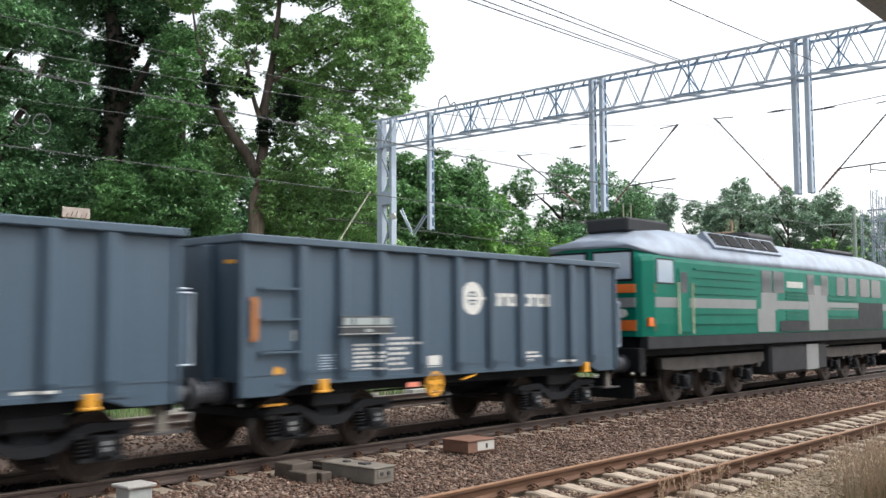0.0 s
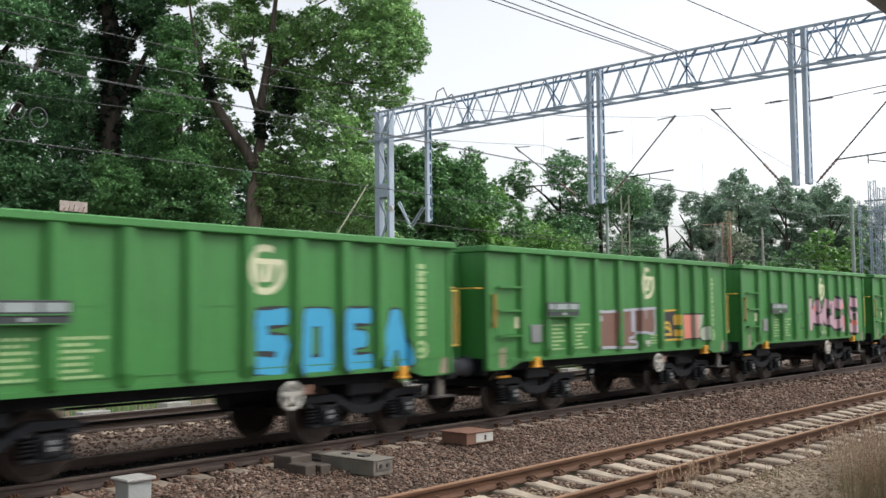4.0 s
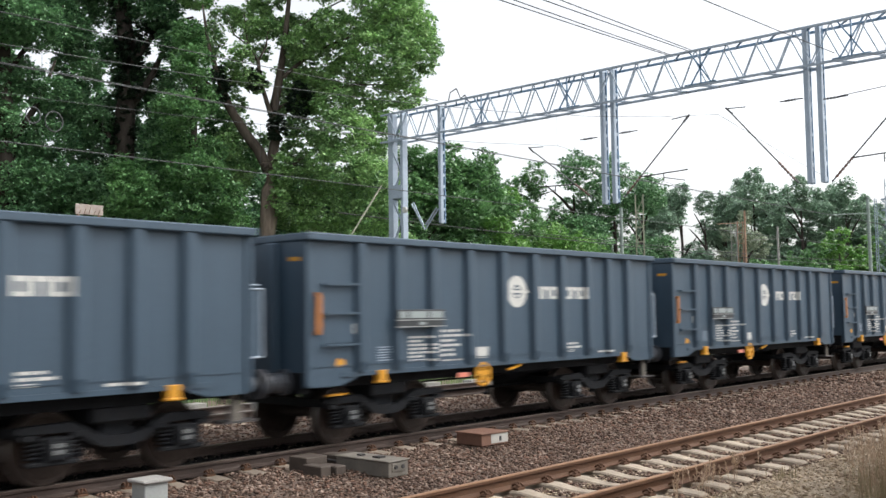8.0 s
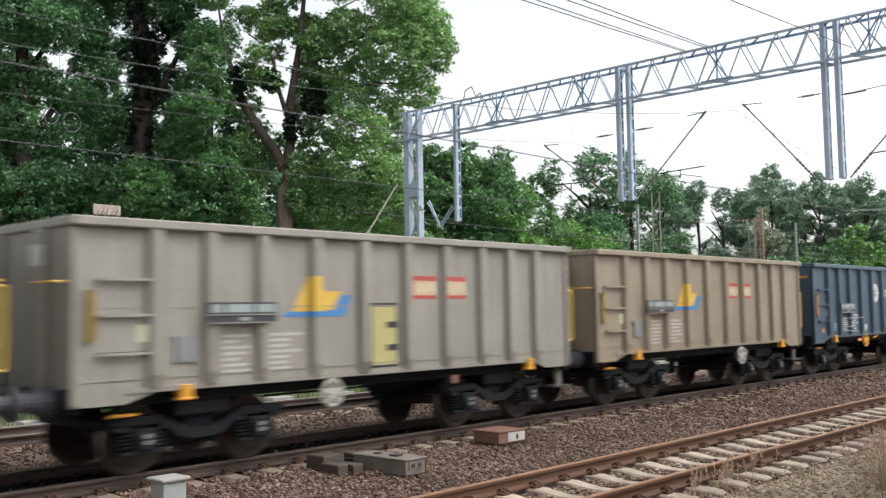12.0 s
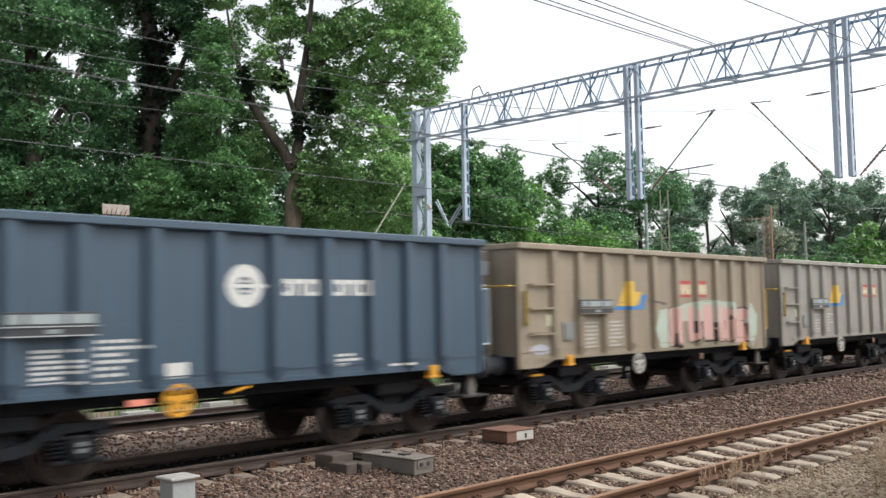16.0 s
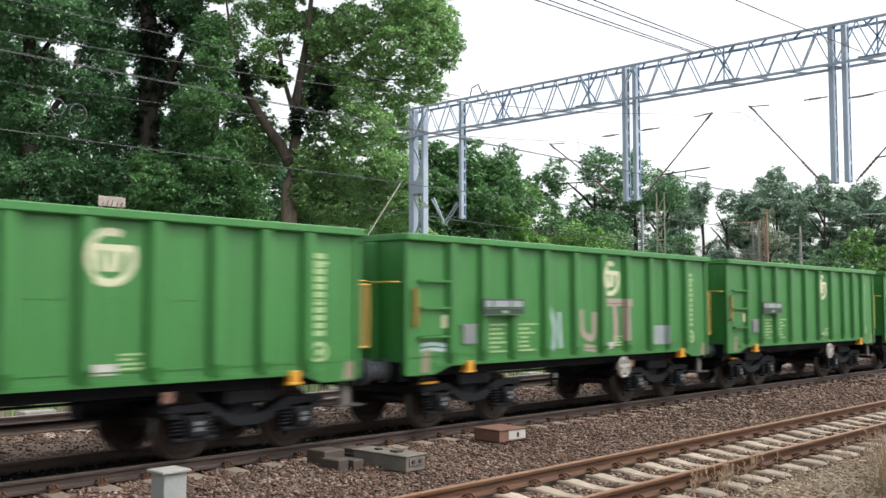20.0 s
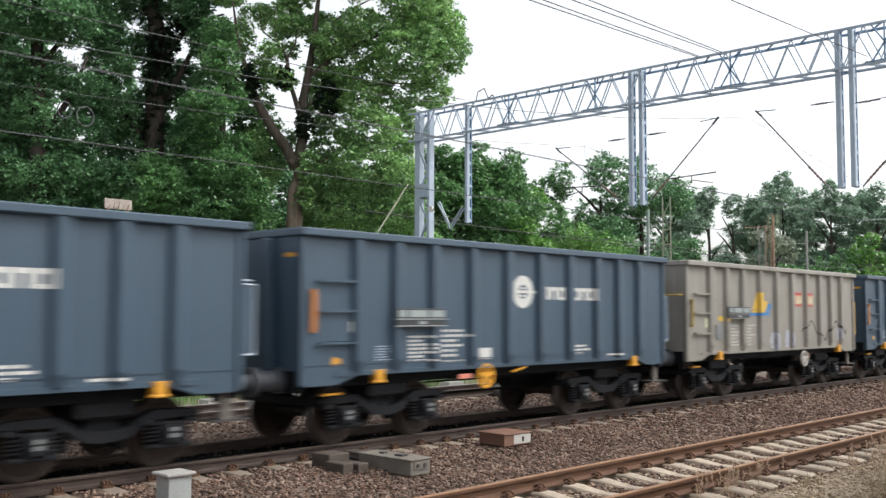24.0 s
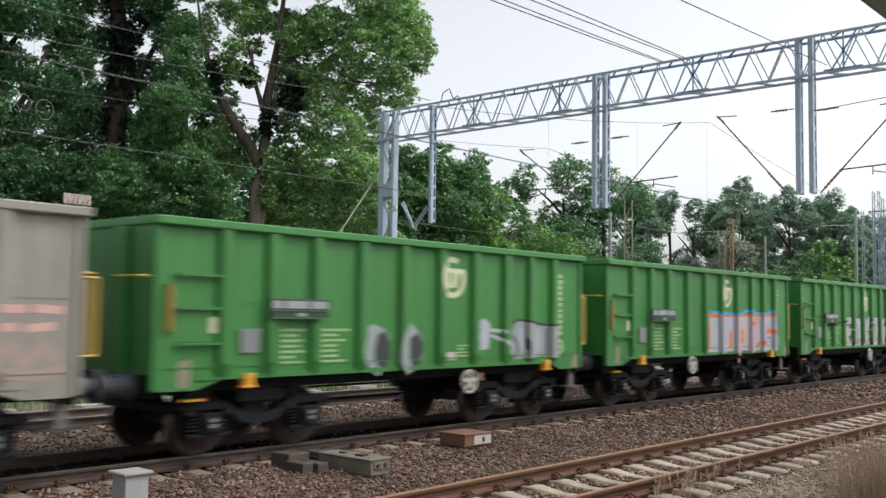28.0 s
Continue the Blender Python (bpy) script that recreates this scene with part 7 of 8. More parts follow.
patch(3, [[(4.95, 1.77), (5.32, 1.77), (5.36, 1.48), (5.05, 1.44)], [(6.01, 1.95), (6.32, 2.0), (6.38, 1.44), (6.11, 1.45)], [(6.42, 1.72), (6.85, 1.74), (6.85, 1.42), (6.56, 1.38)]], "lightblue", "light blue sprayed fill", 0.009)
tag_line(3, [[(5.35, 2.17), (5.68, 2.11), (6.08, 2.01)], [(4.92, 1.75), (5.32, 1.76)]], "lilac", "white sprayed shine", 0.05, 0.013)
patch(3, [blob(*(5.81, 1.57), 0.12, 0.06, R), blob(*(5.64, 1.33), 0.12, 0.06, R)], "fadedrose", "dull pink sprayed dots", 0.012)
patch(3, [blob(*(5.2, 1.56), 0.1, 0.06, R)], "lemon", "yellow sprayed dot", 0.012)
patch(3, [blob(8.05, 1.6, 0.18, 0.12, R)], "lemon", "yellow sprayed patch")
# 4: faded pink letters
for x in (6.1, 6.95, 7.75, 8.2):
    patch(4, [[(x - 0.13, 1.4), (x + 0.12, 1.36), (x + 0.17, 2.02), (x - 0.08, 2.06)]], "rose", "faded pink sprayed letter")
    patch(4, [[(x - 0.06, 1.5), (x + 0.07, 1.5), (x + 0.08, 1.75), (x - 0.03, 1.78)]], "lilac", "whitish sprayed fill", 0.007)
# 5: pale blue letters
patch(5, [[(3.6, 1.18), (8.35, 1.18), (8.3, 1.5), (7.95, 1.85), (7.5, 2.0), (7.1, 2.22), (6.7, 2.34), (3.7, 2.36), (3.55, 1.8)]], "cloudy", "pale blue and white sprayed block letters")
patch(5, [[(3.75, 1.2), (4.55, 1.2), (4.5, 2.3), (3.8, 2.3)], [(4.75, 1.2), (5.5, 1.2), (5.6, 2.3), (4.8, 2.3)], [(5.85, 1.2), (6.8, 1.2), (6.7, 2.28), (5.9, 2.3)], [(7.05, 1.2), (7.9, 1.2), (7.6, 1.9), (7.0, 2.1)]], "pale", "whitish sprayed letters", 0.006)
tag_line(5, [[(3.8, 1.75), (4.2, 1.8), (4.5, 1.74)], [(4.85, 2.2), (5.1, 1.7), (5.4, 2.2)], [(5.9, 2.28), (6.4, 2.3), (6.8, 2.22)], [(6.0, 1.6), (6.3, 1.75), (6.6, 1.58)], [(7.1, 1.8), (7.4, 1.7), (7.7, 1.78)]], "sky", "sky-blue sprayed lines", 0.06, 0.014)
patch(5, [[(8.2, 1.2), (8.72, 1.2), (8.72, 1.5), (8.5, 1.72), (8.3, 1.75)]], "rose", "reddish sprayed patch", 0.008)
tag_line(5, [[(4.62, 2.3), (4.68, 1.7), (4.6, 1.2)], [(5.72, 2.3), (5.7, 1.7), (5.75, 1.2)], [(6.9, 2.2), (6.92, 1.7), (6.95, 1.2)]], "silver", "grey sprayed lines", 0.07, 0.012)
# 6: large pink letters
fat_lines(6, [
    [(4.88, 2.23), (5.06, 2.25), (5.27, 2.24)],
    [(5.07, 2.21), (5.17, 1.83), (5.09, 1.42)],
    [(5.48, 2.31), (5.59, 2.12), (5.3, 1.86)],
    [(5.3, 1.82), (5.74, 1.77), (6.06, 1.95), (6.05, 1.57)],
    [(6.55, 2.37), (6.35, 1.96), (6.41, 1.76), (6.8, 1.73), (6.94, 2.06), (6.95, 2.35)],
    [(7.18, 2.32), (7.1, 1.64), (7.65, 1.65), (7.71, 2.11), (7.25, 2.32)],
    [(7.94, 2.4), (8.02, 2.08)],
    [(8.01, 1.86), (8.04, 1.32)],
    [(9.27, 2.25), (8.68, 2.3), (8.57, 1.96), (9.19, 1.77), (9.24, 1.43), (8.66, 1.45)],
], "pink", "dark", 0.3, 0.16, "large pink sprayed letters with thick dark outlines")
tag_line(6, [[(3.85, 1.95), (3.9, 1.65), (4.1, 1.62), (4.15, 1.95)], [(4.3, 1.9), (4.45, 1.95), (4.4, 1.7), (4.3, 1.5), (4.6, 1.5)]], "dark", "thin sprayed scrawl", 0.035)
patch(6, [blob(*(5.49, 2.09), 0.1, 0.08, R), blob(*(6.86, 2.27), 0.12, 0.1, R), blob(*(8.08, 2.16), 0.08, 0.1, R), blob(*(8.99, 1.6), 0.12, 0.1, R), blob(*(8.12, 1.67), 0.06, 0.2, R)], "salmon", "red sprayed accents", 0.016)
# 7: brown blocks edged white, black and yellow, salmon and white
patch(7, [[(3.93, 2.04), (4.68, 2.06), (4.66, 1.25), (3.93, 1.27)], [(4.92, 2.05), (6.39, 2.1), (6.39, 1.57), (5.46, 1.57), (5.46, 1.24), (4.92, 1.25)]], "umber", "brown sprayed blocks", 0.004)
patch(7, [[(5.31, 2.07), (5.48, 2.08), (5.48, 1.58), (5.31, 1.58)], [(5.83, 2.09), (6.03, 2.1), (6.0, 1.86), (5.85, 1.85)]], "lilac", "pale sprayed bands", 0.008)
tag_line(7, [[(3.81, 2.05), (4.28, 2.04), (4.67, 2.06)], [(3.87, 1.26), (4.28, 1.27), (4.72, 1.25)], [(3.82, 1.92), (4.07, 1.93)], [(3.82, 1.87), (4.07, 1.88)]], "lilac", "white sprayed edging", 0.06, 0.012)
tag_line(7, [[(4.8, 2.06), (5.41, 2.09), (6.44, 2.12)], [(6.36, 2.1), (6.36, 1.56), (5.9, 1.57), (5.48, 1.56)], [(5.48, 1.55), (5.38, 1.46), (5.23, 1.46), (5.23, 1.38), (5.5, 1.35), (5.5, 1.24), (4.89, 1.25)]], "lilac", "white sprayed edging", 0.06, 0.013)
patch(7, [[(6.76, 2.05), (7.41, 2.06), (7.49, 1.4), (6.76, 1.39)]], "dark", "black sprayed panel")
tag_line(7, [[(6.71, 2.05), (7.48, 2.07)], [(6.74, 1.36), (7.55, 1.36)]], "gold", "yellow sprayed lines", 0.045, 0.008)
tag_line(7, [[(6.71, 1.73), (7.06, 1.76), (7.2, 1.49)], [(6.73, 1.61), (6.98, 1.66), (7.23, 1.49)], [(6.75, 1.5), (7.23, 1.48)]], "gold", "yellow sprayed mound", 0.06, 0.009)
patch(7, [[(7.32, 1.95), (7.53, 1.96), (7.52, 1.71), (7.32, 1.71)], [(7.35, 1.6), (7.55, 1.59), (7.55, 1.44), (7.35, 1.44)]], "gold", "yellow sprayed blocks", 0.008)
patch(7, [[(7.82, 1.96), (8.22, 1.97), (8.24, 1.37), (7.86, 1.36)], [(8.36, 1.95), (8.6, 1.95), (8.62, 1.38), (8.38, 1.37)]], "salmon", "salmon sprayed blocks")
patch(7, [[(8.22, 1.97), (8.36, 1.96), (8.38, 1.37), (8.24, 1.37)]], "fadedrose", "dull sprayed gap")
patch(7, [[(8.63, 1.95), (8.92, 1.97), (8.85, 1.71), (8.64, 1.54)], [(8.75, 1.59), (9.08, 1.66), (9.11, 1.32), (8.88, 1.29), (8.69, 1.44)]], "mint", "whitish sprayed blocks")
tag_line(7, [[(7.76, 1.97), (8.63, 1.97), (8.96, 1.97)], [(7.84, 1.35), (8.62, 1.36), (8.88, 1.29), (9.11, 1.31)], [(8.89, 1.66), (9.12, 1.66)]], "dark", "dark sprayed edging", 0.035, 0.009)
# 8 and 9
piece(8, "5OE/", 5.7, 9.2, 1.2, 2.2, "sky", "dark", 8, 0.3, 0.07, 0.2, "blue sprayed letters")
piece(9, "|nUEK", 5.15, 9.8, 1.14, 2.2, "pale", "dark", 9, 0.38, 0.07, 0.15, "white and dark sprayed letters")
patch(9, [rect(8.2, 9.0, 1.45, 2.15), rect(6.6, 7.0, 1.7, 2.1)], "plate", "dark blue sprayed blocks", 0.022)
# beige wagons
tag_line(16, [[(6.55, 2.0), (6.2, 2.02), (5.95, 1.7), (5.95, 1.35), (6.2, 1.2), (6.45, 1.4), (6.5, 1.75), (6.2, 1.75), (5.95, 1.6)], [(6.75, 1.95), (6.55, 1.6), (6.65, 1.25), (6.95, 1.25), (7.1, 1.6), (6.95, 1.95), (6.75, 1.9)],
             [(7.25, 2.4), (7.25, 1.8), (7.2, 1.25)], [(7.95, 2.05), (7.5, 1.75), (7.3, 1.65), (7.6, 1.5), (7.9, 1.3)], [(7.1, 2.38), (7.5, 2.34), (8.0, 2.4), (8.25, 2.3)], [(8.1, 1.9), (8.1, 1.4), (8.3, 1.25), (8.6, 1.4), (8.65, 1.95), (8.6, 1.3)]], "dark", "black sprayed tag in round loops", 0.055)
tag_line(16, [[(8.95, 2.3), (9.05, 2.05), (8.9, 1.9)], [(9.0, 1.75), (8.95, 1.45), (9.15, 1.3)], [(9.45, 2.3), (9.75, 2.25), (9.5, 2.1), (9.8, 2.0)], [(9.5, 1.9), (9.8, 1.85), (9.6, 1.75)]], "dark", "thin black sprayed scrawl", 0.04)
tag_line(16, [[(4.8, 1.95), (5.1, 1.75), (5.3, 1.4)], [(4.9, 2.4), (5.2, 2.35), (5.5, 2.42)], [(4.3, 2.3), (4.35, 2.0), (4.4, 1.7)]], "umber", "faint brown sprayed strokes", 0.03)
patch(17, [blob(8.6, 1.5, 0.3, 0.2, R, 9, 0.5)], "lemon", "yellow sprayed scrawl")
for ch, x0, x1, z0, z1 in (("F", 3.86, 4.62, 1.25, 2.06), ("U", 4.8, 5.5, 1.21, 2.05), ("K", 5.83, 6.58, 1.22, 2.04), ("O", 6.68, 7.3, 1.24, 2.07), ("H", 7.64, 8.26, 1.3, 2.1)):
    piece(18, ch, x0, x1, z0, z1, "lemon", "plate", 18, 0.36, 0.05, 0.08, "dull yellow sprayed letter with thin dark edges", 0.01)
tag_line(18, [[(8.85, 1.75), (9.05, 1.72), (9.05, 1.5), (8.85, 1.45)], [(9.6, 1.7), (9.8, 1.72), (10.0, 1.68)], [(9.65, 1.5), (9.8, 1.45), (9.95, 1.5)]], "dark", "dark sprayed scrawl", 0.05)
tag_line(18, [[(9.5, 2.1), (9.65, 1.95), (9.8, 2.1), (9.95, 1.95)], [(9.5, 1.92), (9.75, 1.88), (9.98, 1.9)]], "gold", "yellow sprayed scrawl", 0.05)
patch(21, [rect(4.82, 5.52, 1.2, 2.22)], "dark", "dark outline of a sprayed letter")
patch(21, [rect(4.86, 5.48, 1.24, 2.16)], "lemon", "single yellow sprayed letter", 0.007)
patch(21, [rect(5.25, 5.5, 1.82, 1.92), rect(5.25, 5.5, 1.46, 1.56)], "dark", "dark notches of the letter", 0.012)
patch(22, [blob(5.15, 1.75, 0.3, 0.3, R, 12, 0.25), blob(7.2, 1.7, 0.25, 0.25, R, 12, 0.25), blob(4.0, 1.95, 0.3, 0.06, R)], "lemon", "yellow sprayed patches")
scribble(22, 5.8, 8.9, 1.2, 1.9, 16, "dark", 22, 0.025)
patch(27, [blob(5.2, 1.6, 0.5, 0.45, R), blob(9.4, 1.6, 0.4, 0.5, R), blob(7.2, 1.95, 1.7, 0.25, R)], "mint", "mint sprayed background")
piece(27, "K|Un5", 5.3, 9.2, 1.14, 2.05, "rose", "dark", 27, 0.4, 0.06, 0.25, "pink sprayed letters")
scribble(27, 4.6, 5.4, 2.1, 2.3, 4, "dark", 271, 0.03)
patch(27, [blob(0.7, 1.3, 0.3, 0.1, R)], "lilac", "white sprayed patch")
tag_line(34, [[(3.95, 2.1), (4.1, 1.7), (4.05, 1.25)], [(4.25, 2.0), (4.3, 1.3)]], "pale", "faded pale sprayed strokes", 0.1)
tag_line(34, [[(5.0, 2.05), (5.05, 1.6), (5.4, 1.5), (5.45, 2.0)], [(5.1, 1.3), (5.5, 1.25)]], "fadedrose", "faded tan sprayed strokes", 0.14)
tag_line(34, [[(5.9, 2.2), (6.4, 2.2), (6.9, 2.18)], [(6.2, 2.15), (6.25, 1.7), (6.2, 1.32)], [(6.55, 2.1), (6.6, 1.4)]], "fadedrose", "faded brownish sprayed strokes", 0.16)
patch(34, [rect(7.6, 8.3, 1.28, 1.7)], "silver", "greyish repainted patch")
tag_line(34, [[(0.4, 1.46), (0.7, 1.48), (1.02, 1.44)], [(0.42, 1.37), (0.7, 1.39), (1.0, 1.36)]], "pale", "faded whitish scrawl", 0.06)
tag_line(31, [[(1.25, 2.02), (1.5, 2.06), (1.82, 2.0)], [(1.25, 1.92), (1.55, 1.94), (1.8, 1.9)], [(1.3, 1.82), (1.5, 1.8), (1.75, 1.83)]], "palegreen", "pale mint sprayed scrawl", 0.06)
tag_line(31, [[(0.4, 1.42), (0.7, 1.44), (1.02, 1.4)], [(0.42, 1.33), (0.7, 1.35), (1.0, 1.32)]], "palegreen", "pale mint sprayed scrawl", 0.06)

piece(37, "5U5/E", 4.0, 8.45, 1.2, 2.2, "green", "silver", 37, 0.3, 0.05, 0.3, "sprayed letter outlines over green")
patch(38, [blob(9.2, 1.6, 0.6, 0.6, R), blob(7.6, 1.6, 0.7, 0.6, R), blob(6.0, 1.6, 0.7, 0.55, R)], "salmon", "orange sprayed edging")
patch(38, [blob(9.2, 1.6, 0.5, 0.5, R), blob(7.6, 1.6, 0.6, 0.5, R), blob(6.0, 1.6, 0.6, 0.46, R)], "lilac", "white sprayed letters", 0.008)
patch(40, [blob(4.6, 1.35, 0.22, 0.25, R), blob(5.5, 1.4, 0.2, 0.28, R), blob(9.0, 1.5, 0.15, 0.2, R)], "lilac", "whitish sprayed patches")
scribble(40, 6.4, 9.8, 1.3, 1.9, 8, "darksteel", 40, 0.05)
patch(40, [blob(1.8, 1.95, 0.25, 0.07, R)], "gold", "yellow sprayed stroke")
patch(44, [[(1.25, 1.45), (1.88, 1.67), (2.49, 1.71), (2.66, 1.86), (3.26, 1.88), (3.4, 1.06), (1.84, 1.03), (1.39, 0.96)], [(1.38, 2.21), (1.82, 2.22), (1.84, 1.87), (1.41, 1.87)], [(9.26, 2.18), (9.49, 2.35), (9.78, 2.07), (10.14, 2.07), (10.27, 1.02), (9.31, 1.02)]], "red", "red sprayed background")
tag_line(44, [[(1.86, 1.51), (2.21, 1.56), (2.78, 1.62)], [(2.05, 1.29), (2.38, 1.29), (2.78, 1.31)], [(1.41, 2.11), (1.79, 2.12)], [(1.23, 1.3), (1.58, 1.31)]], "lilac", "white sprayed strokes", 0.09, 0.009)
patch(44, [[(3.01, 2.2), (3.64, 2.33), (4.75, 2.33), (6.52, 2.44), (7.73, 2.7), (8.55, 2.41), (9.21, 2.28), (9.37, 1.02), (6.35, 1.04), (3.4, 1.06), (3.11, 1.53)]], "silverwhite", "grey-white sprayed letters run together", 0.006)
patch(44, [[(3.75, 2.39), (4.69, 2.44), (4.69, 2.04), (3.79, 2.06)], [(6.57, 2.07), (7.25, 2.2), (7.25, 2.1), (6.66, 1.88)]], "red", "red sprayed accents", 0.01)
patch(44, [[(3.32, 2.59), (3.71, 2.6), (3.68, 2.34), (3.25, 2.31)], [(4.61, 1.38), (4.92, 1.37), (4.92, 1.11), (4.62, 1.12)], [(5.48, 1.4), (5.78, 1.4), (5.8, 1.14), (5.52, 1.14)]], "gold", "yellow sprayed caps", 0.0105)
tag_line(44, [[(2.95, 2.22), (3.64, 2.32)], [(6.61, 2.39), (7.16, 2.48), (7.68, 2.63)], [(7.83, 2.3), (8.55, 2.35)]], "dark", "dark sprayed lines", 0.07, 0.012)
tag_line(44, [[(2.92, 2.27), (3.25, 2.34), (3.67, 2.39)], [(4.75, 2.32), (5.51, 2.35), (6.45, 2.39)], [(6.61, 2.5), (7.16, 2.59), (7.71, 2.72)]], "gold", "yellow sprayed lines", 0.08, 0.014)
tag_line(44, [[(3.77, 2.0), (4.32, 2.03), (4.68, 1.81)], [(6.52, 1.74), (6.79, 2.04), (7.25, 2.14)]], "gold", "yellow sprayed curves", 0.07, 0.015)
tag_line(44, [[(3.67, 2.29), (3.61, 1.74), (3.79, 1.12)], [(4.75, 2.22), (4.87, 1.66), (4.79, 1.42)], [(6.39, 2.26), (6.48, 1.75), (6.88, 1.16)]], "dark", "dark sprayed gaps of letters", 0.05, 0.013)
tag_line(44, [[(3.79, 1.85), (4.32, 1.89), (4.55, 1.49)], [(5.64, 2.16), (5.76, 1.7), (5.85, 1.17)], [(6.18, 1.68), (6.88, 1.52), (7.63, 2.07)]], "lilac", "white sprayed shine", 0.09, 0.012)
tag_line(45, [[(7.5, 2.2), (7.1, 2.1), (6.95, 1.7), (7.1, 1.3), (7.5, 1.25), (7.75, 1.6), (7.65, 2.05), (7.4, 2.2)], [(7.45, 1.95), (7.25, 1.7), (7.4, 1.45), (7.5, 1.7), (7.45, 1.95)], [(8.0, 2.1), (8.35, 2.15), (8.4, 1.85), (8.1, 1.75), (8.45, 1.6), (8.35, 1.3), (7.95, 1.3)], [(8.75, 2.2), (8.78, 1.7), (8.8, 1.25), (9.2, 1.28)], [(9.35, 2.25), (9.38, 1.7), (9.4, 1.3), (9.8, 1.35)]], "orange", "orange sprayed letters in loose sweeps", 0.17)
tag_line(45, [[(6.8, 1.15), (7.8, 1.1), (9.0, 1.2), (9.7, 1.15)], [(6.85, 1.9), (6.75, 1.5), (6.9, 1.2)]], "orange", "orange sprayed underline", 0.07)
patch(45, [rect(3.0, 4.9, 2.0, 2.06)], "leaflight", "green sprayed line")
tag_line(45, [[(2.8, 1.85), (3.3, 1.9), (3.6, 1.6), (3.2, 1.3), (2.8, 1.4), (2.85, 1.8)], [(3.9, 1.9), (3.9, 1.5), (4.1, 1.3)], [(4.4, 1.85), (4.9, 1.8), (5.05, 1.5), (4.7, 1.3), (4.35, 1.45), (4.4, 1.8)]], "umber", "faded brownish sprayed letters", 0.07)
patch(45, [blob(3.2, 1.6, 0.3, 0.22, R), blob(4.7, 1.57, 0.26, 0.2, R)], "fadedrose", "faded pink sprayed fill", 0.001)
for k, (ch, x0, x1, z0, z1) in enumerate((("E", 4.03, 4.72, 1.11, 2.13), ("n", 4.86, 5.63, 1.1, 2.16), ("K", 5.78, 6.66, 1.09, 2.15), ("O", 6.79, 7.5, 1.11, 2.13), ("H", 7.77, 9.13, 1.11, 2.14))):
    piece(46, ch, x0, x1, z0, z1, "lilac", "dark", 46, 0.36 if k < 4 else 0.28, 0.07, 0.08, "white sprayed letter mottled brown and yellow", 0.01)
    for j, (m, u, v) in enumerate((("umber", 0.25, 0.75), ("gold", 0.3, 0.5), ("silver", 0.75, 0.6), ("umber", 0.7, 0.25), ("gold", 0.25, 0.2), ("silver", 0.3, 0.9))):
        patch(46, [blob(x0 + (x1 - x0) * (u + R.uniform(-0.05, 0.05)), z0 + (z1 - z0) * v, 0.14, 0.05, R, 9, 0.4)], m, "mottled sprayed shade", 0.0135 + 0.0006 * j)
tag_line(46, [[(1.3, 2.1), (1.8, 2.14), (2.6, 1.9), (3.3, 1.95), (3.9, 2.0)]], "dark", "dark sprayed line", 0.05, 0.035)

patch(47, [[(4.85, 1.14), (9.19, 1.14), (9.13, 2.16), (4.85, 2.14)]], "lilac", "lilac-white sprayed letters run together")
tag_line(47, [[(4.9, 2.1100000000000003), (6.52, 2.13), (7.8, 2.15), (9.11, 2.16)]], "signal", "orange sprayed top edge", 0.09, 0.006)
tag_line(47, [[(4.85, 2.22), (6.67, 2.15), (7.39, 2.25), (8.04, 2.18), (9.1, 2.25)], [(9.25, 2.22), (9.25, 1.6), (9.29, 1.1)]], "sky", "blue sprayed edging", 0.08, 0.0065)
patch(47, [[(6.22, 1.7), (6.38, 1.71), (6.4, 1.27), (6.24, 1.26)], [(6.93, 1.73), (7.14, 1.74), (7.1, 1.36), (6.97, 1.37)]], "signal", "orange sprayed holes of letters", 0.007)
tag_line(47, [[(7.48, 1.9), (7.93, 1.97), (8.0, 2.13)], [(7.92, 2.08), (7.89, 1.63), (7.87, 1.31)], [(4.95, 2.1), (5.05, 1.6), (4.95, 1.2)]], "signal", "orange sprayed letter edges", 0.1, 0.0085)
tag_line(47, [[(8.38, 1.64), (8.7, 1.71), (9.12, 1.67)], [(7.87, 1.27), (8.25, 1.37), (8.68, 1.31)]], "signal", "orange sprayed strokes", 0.12, 0.0095)
tag_line(47, [[(6.6, 2.08), (6.71, 1.55), (6.65, 1.06)], [(7.4, 2.1), (7.41, 1.53), (7.45, 1.09)]], "rose", "faded orange sprayed edges", 0.12, 0.008)
tag_line(47, [[(5.84, 1.97), (6.03, 1.98)], [(6.76, 1.85), (6.92, 1.92)], [(8.71, 1.5), (8.98, 1.52)], [(7.0, 1.16), (7.19, 1.17)]], "blue", "blue sprayed dashes", 0.04, 0.0105)
patch(48, [blob(4.15, 1.45, 0.36, 0.4, R), blob(4.95, 1.45, 0.33, 0.4, R)], "silver", "silver sprayed domes")
patch(48, [blob(4.3, 1.45, 0.18, 0.3, R), blob(5.1, 1.42, 0.18, 0.3, R)], "plate", "dark sprayed shading", 0.008)
patch(48, [[(6.68, 1.64), (6.78, 1.91), (6.97, 1.99), (7.14, 1.87), (7.1, 1.42), (6.78, 1.39)]], "lilac", "white sprayed dome with trailing strokes")
tag_line(48, [[(7.15, 1.77), (7.33, 1.75), (7.55, 1.73)], [(7.15, 1.67), (7.38, 1.61), (7.69, 1.48)]], "lilac", "white sprayed strokes", 0.07, 0.005)
patch(48, [[(7.76, 1.66), (7.87, 1.87), (8.04, 1.96), (8.68, 1.86), (9.37, 1.84), (9.41, 1.19), (8.79, 1.24), (7.85, 1.2), (7.75, 1.44)]], "silver", "silver sprayed letters run together")
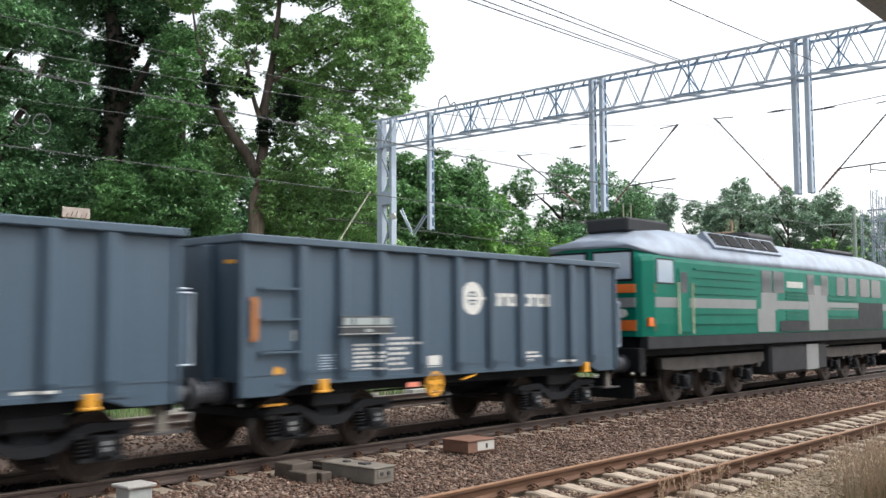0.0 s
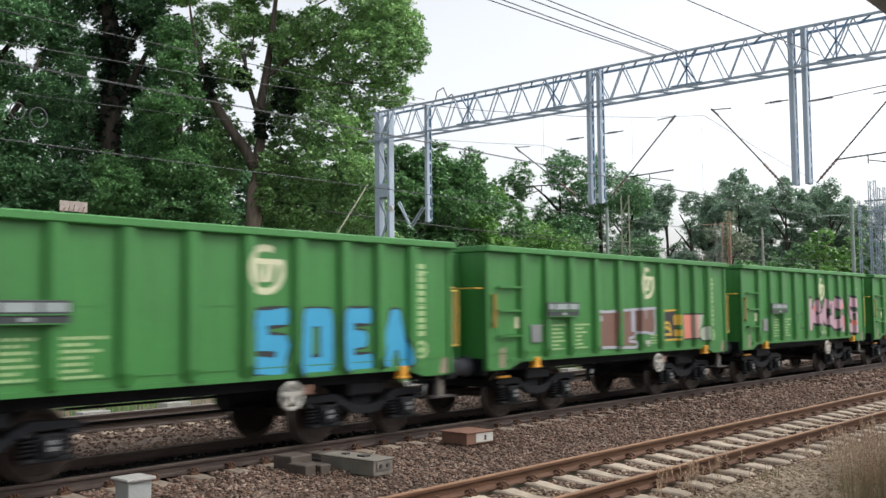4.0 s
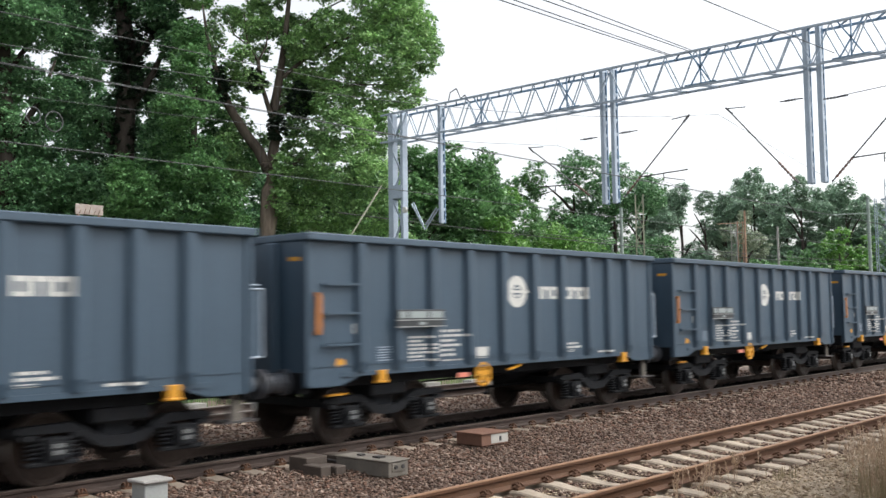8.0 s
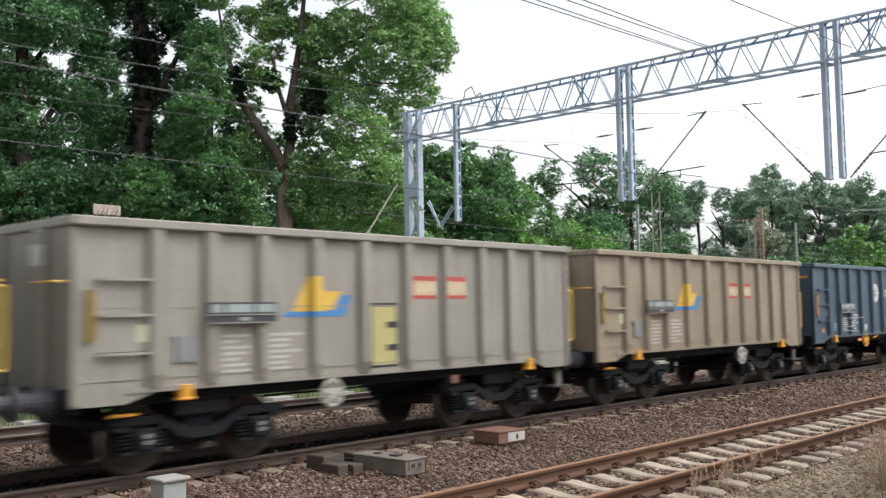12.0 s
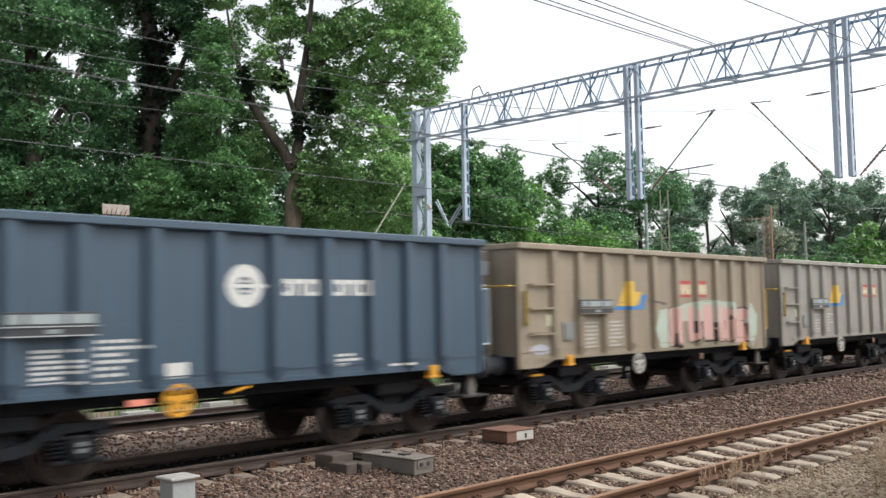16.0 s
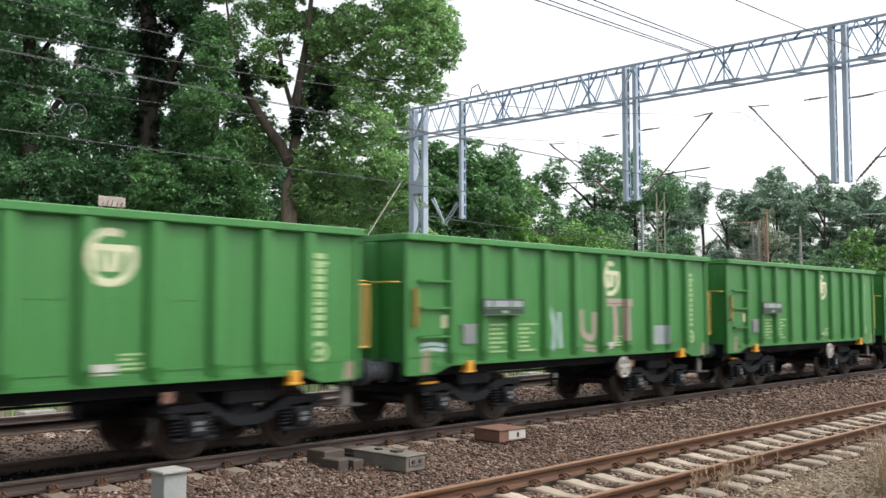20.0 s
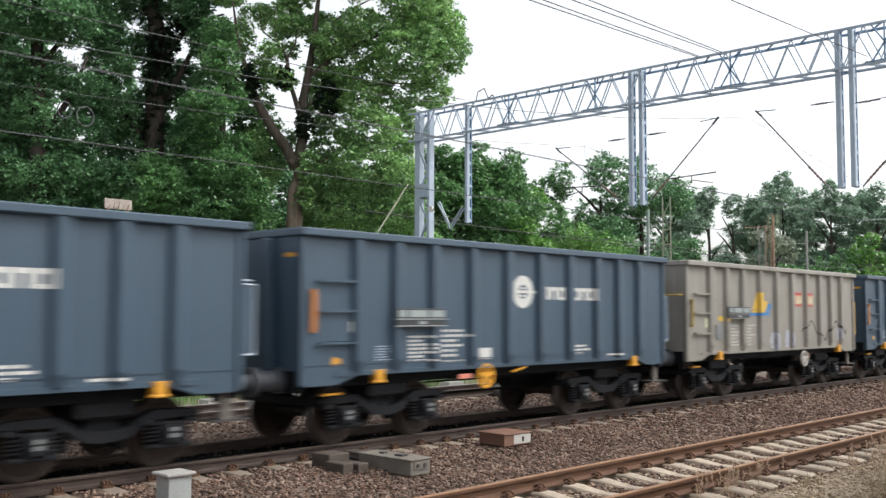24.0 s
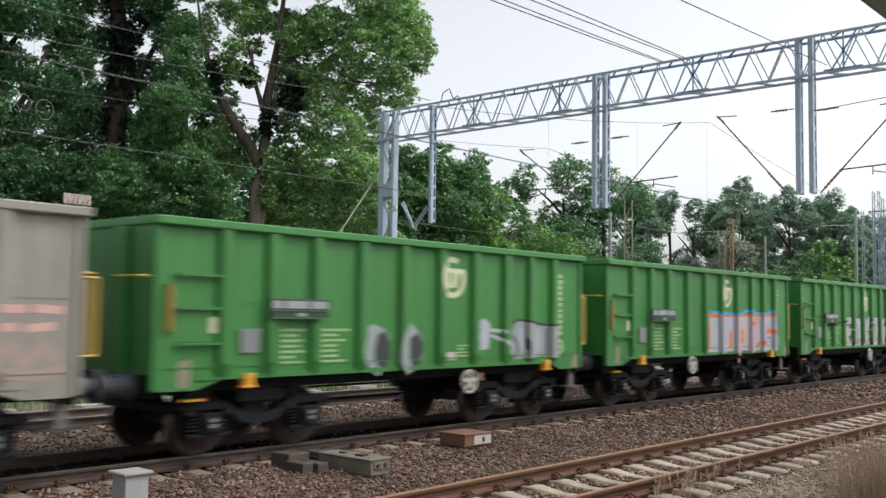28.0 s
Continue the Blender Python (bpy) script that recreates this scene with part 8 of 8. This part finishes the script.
tag_line(48, [[(7.85, 1.88), (8.04, 1.96), (8.68, 1.88), (9.37, 1.85)], [(7.83, 1.66), (7.99, 1.43), (7.85, 1.21)], [(8.24, 1.84), (8.28, 1.23)], [(8.95, 1.8), (8.94, 1.25)]], "plate", "dark sprayed lines", 0.05, 0.009)
tag_line(48, [[(8.09, 1.8), (8.15, 1.35)], [(8.63, 1.8), (8.62, 1.34)], [(9.27, 1.76), (9.3, 1.32)]], "lilac", "pale sprayed shine", 0.12, 0.008)
tag_line(49, [[(9.15, 2.04), (9.5, 2.04)], [(9.58, 2.05), (9.95, 2.03)], [(9.15, 1.82), (9.4, 1.83)], [(9.5, 1.81), (9.85, 1.84)]], "rose", "faded reddish sprayed rows", 0.1)
tag_line(49, [[(9.1, 1.45), (9.3, 1.6), (9.5, 1.4), (9.7, 1.6), (9.9, 1.42)], [(9.2, 1.3), (9.6, 1.26), (10.0, 1.32)]], "fadedrose", "faded reddish sprayed scrawl", 0.14)
piece(49, "OE|5", 5.2, 9.1, 1.15, 1.85, "rose", None, 49, 0.2, 0.05, 0.3, "pinkish sprayed letters")

# (seconds, way of the rear corner of the first wagon along the track)
RUN = [
    (0.0, 8.44), (0.5, 17.45), (1.0, 26.48), (1.5, 35.50), (2.0, 44.55), (2.5, 53.67),
    (3.0, 62.81), (3.5, 71.91), (5.5, 108.45), (6.0, 117.61), (6.5, 126.81), (7.0, 136.03),
    (7.5, 145.25), (8.0, 154.48), (8.5, 163.71), (9.0, 172.95), (9.5, 182.22), (10.0, 191.50),
    (10.5, 200.77), (11.0, 210.04), (11.5, 219.37), (12.0, 228.70), (12.5, 238.01), (14.5, 275.36),
    (15.0, 284.72), (15.5, 294.12), (16.0, 304.00), (16.5, 313.39), (17.0, 322.79), (17.5, 332.21),
    (18.0, 341.64), (18.5, 351.05), (19.0, 360.47), (19.5, 369.91), (20.0, 379.36), (20.5, 388.82),
    (21.0, 398.28), (21.5, 407.76), (23.5, 445.73), (24.0, 455.23), (24.5, 464.74), (25.0, 474.26),
    (25.5, 483.81), (26.0, 493.36), (26.5, 502.92), (27.0, 512.49), (27.5, 522.03), (28.0, 531.58),
]


def motions():
    """The train runs along the middle track, and its wheels roll."""
    rows = [(t, s) for t, s in RUN]
    for i, w in enumerate(wagons):
        walk(w, [(t, pose(s - i * PITCH, YB, 0)) for t, s in rows])
    walk(loco, [(t, pose(s + LENGTH + 1.0, YB, 0)) for t, s in rows])
    ts, ss = [r[0] for r in RUN], [r[1] for r in RUN]
    turns = [(k / FPS, np.interp(k / FPS, ts, ss) / AXLE) for k in range(28 * FPS + 1)]
    spin_rows = [(t, np.interp(t, ts, ss) / LOCO_R) for t in (k / FPS for k in range(28 * FPS + 1))]
    for b in loco.children:
        for ws in b.children:
            if ws.name.startswith("drive_wheelset"):
                at = ws.location.copy()
                walk(ws, [(t, Matrix.Translation(at) @ Matrix.Rotation(a, 4, "Y")) for t, a in spin_rows])
    keyed = {}
    for w in wagons:
        for b in w.children:
            for ws in b.children:
                if not ws.name.startswith("wheelset"):
                    continue
                x = round(ws.location.x, 2)
                if x not in keyed:
                    walk(ws, [(t, Matrix.Translation((x, 0, AXLE)) @ Matrix.Rotation(a, 4, "Y")) for t, a in turns])
                    keyed[x] = ws
                else:
                    # all wheelsets of one place in the bogie roll alike
                    d = ws.animation_data_create()
                    d.action = keyed[x].animation_data.action
                    d.action_slot = keyed[x].animation_data.action_slot
                    ws.rotation_mode = "QUATERNION"


motions()
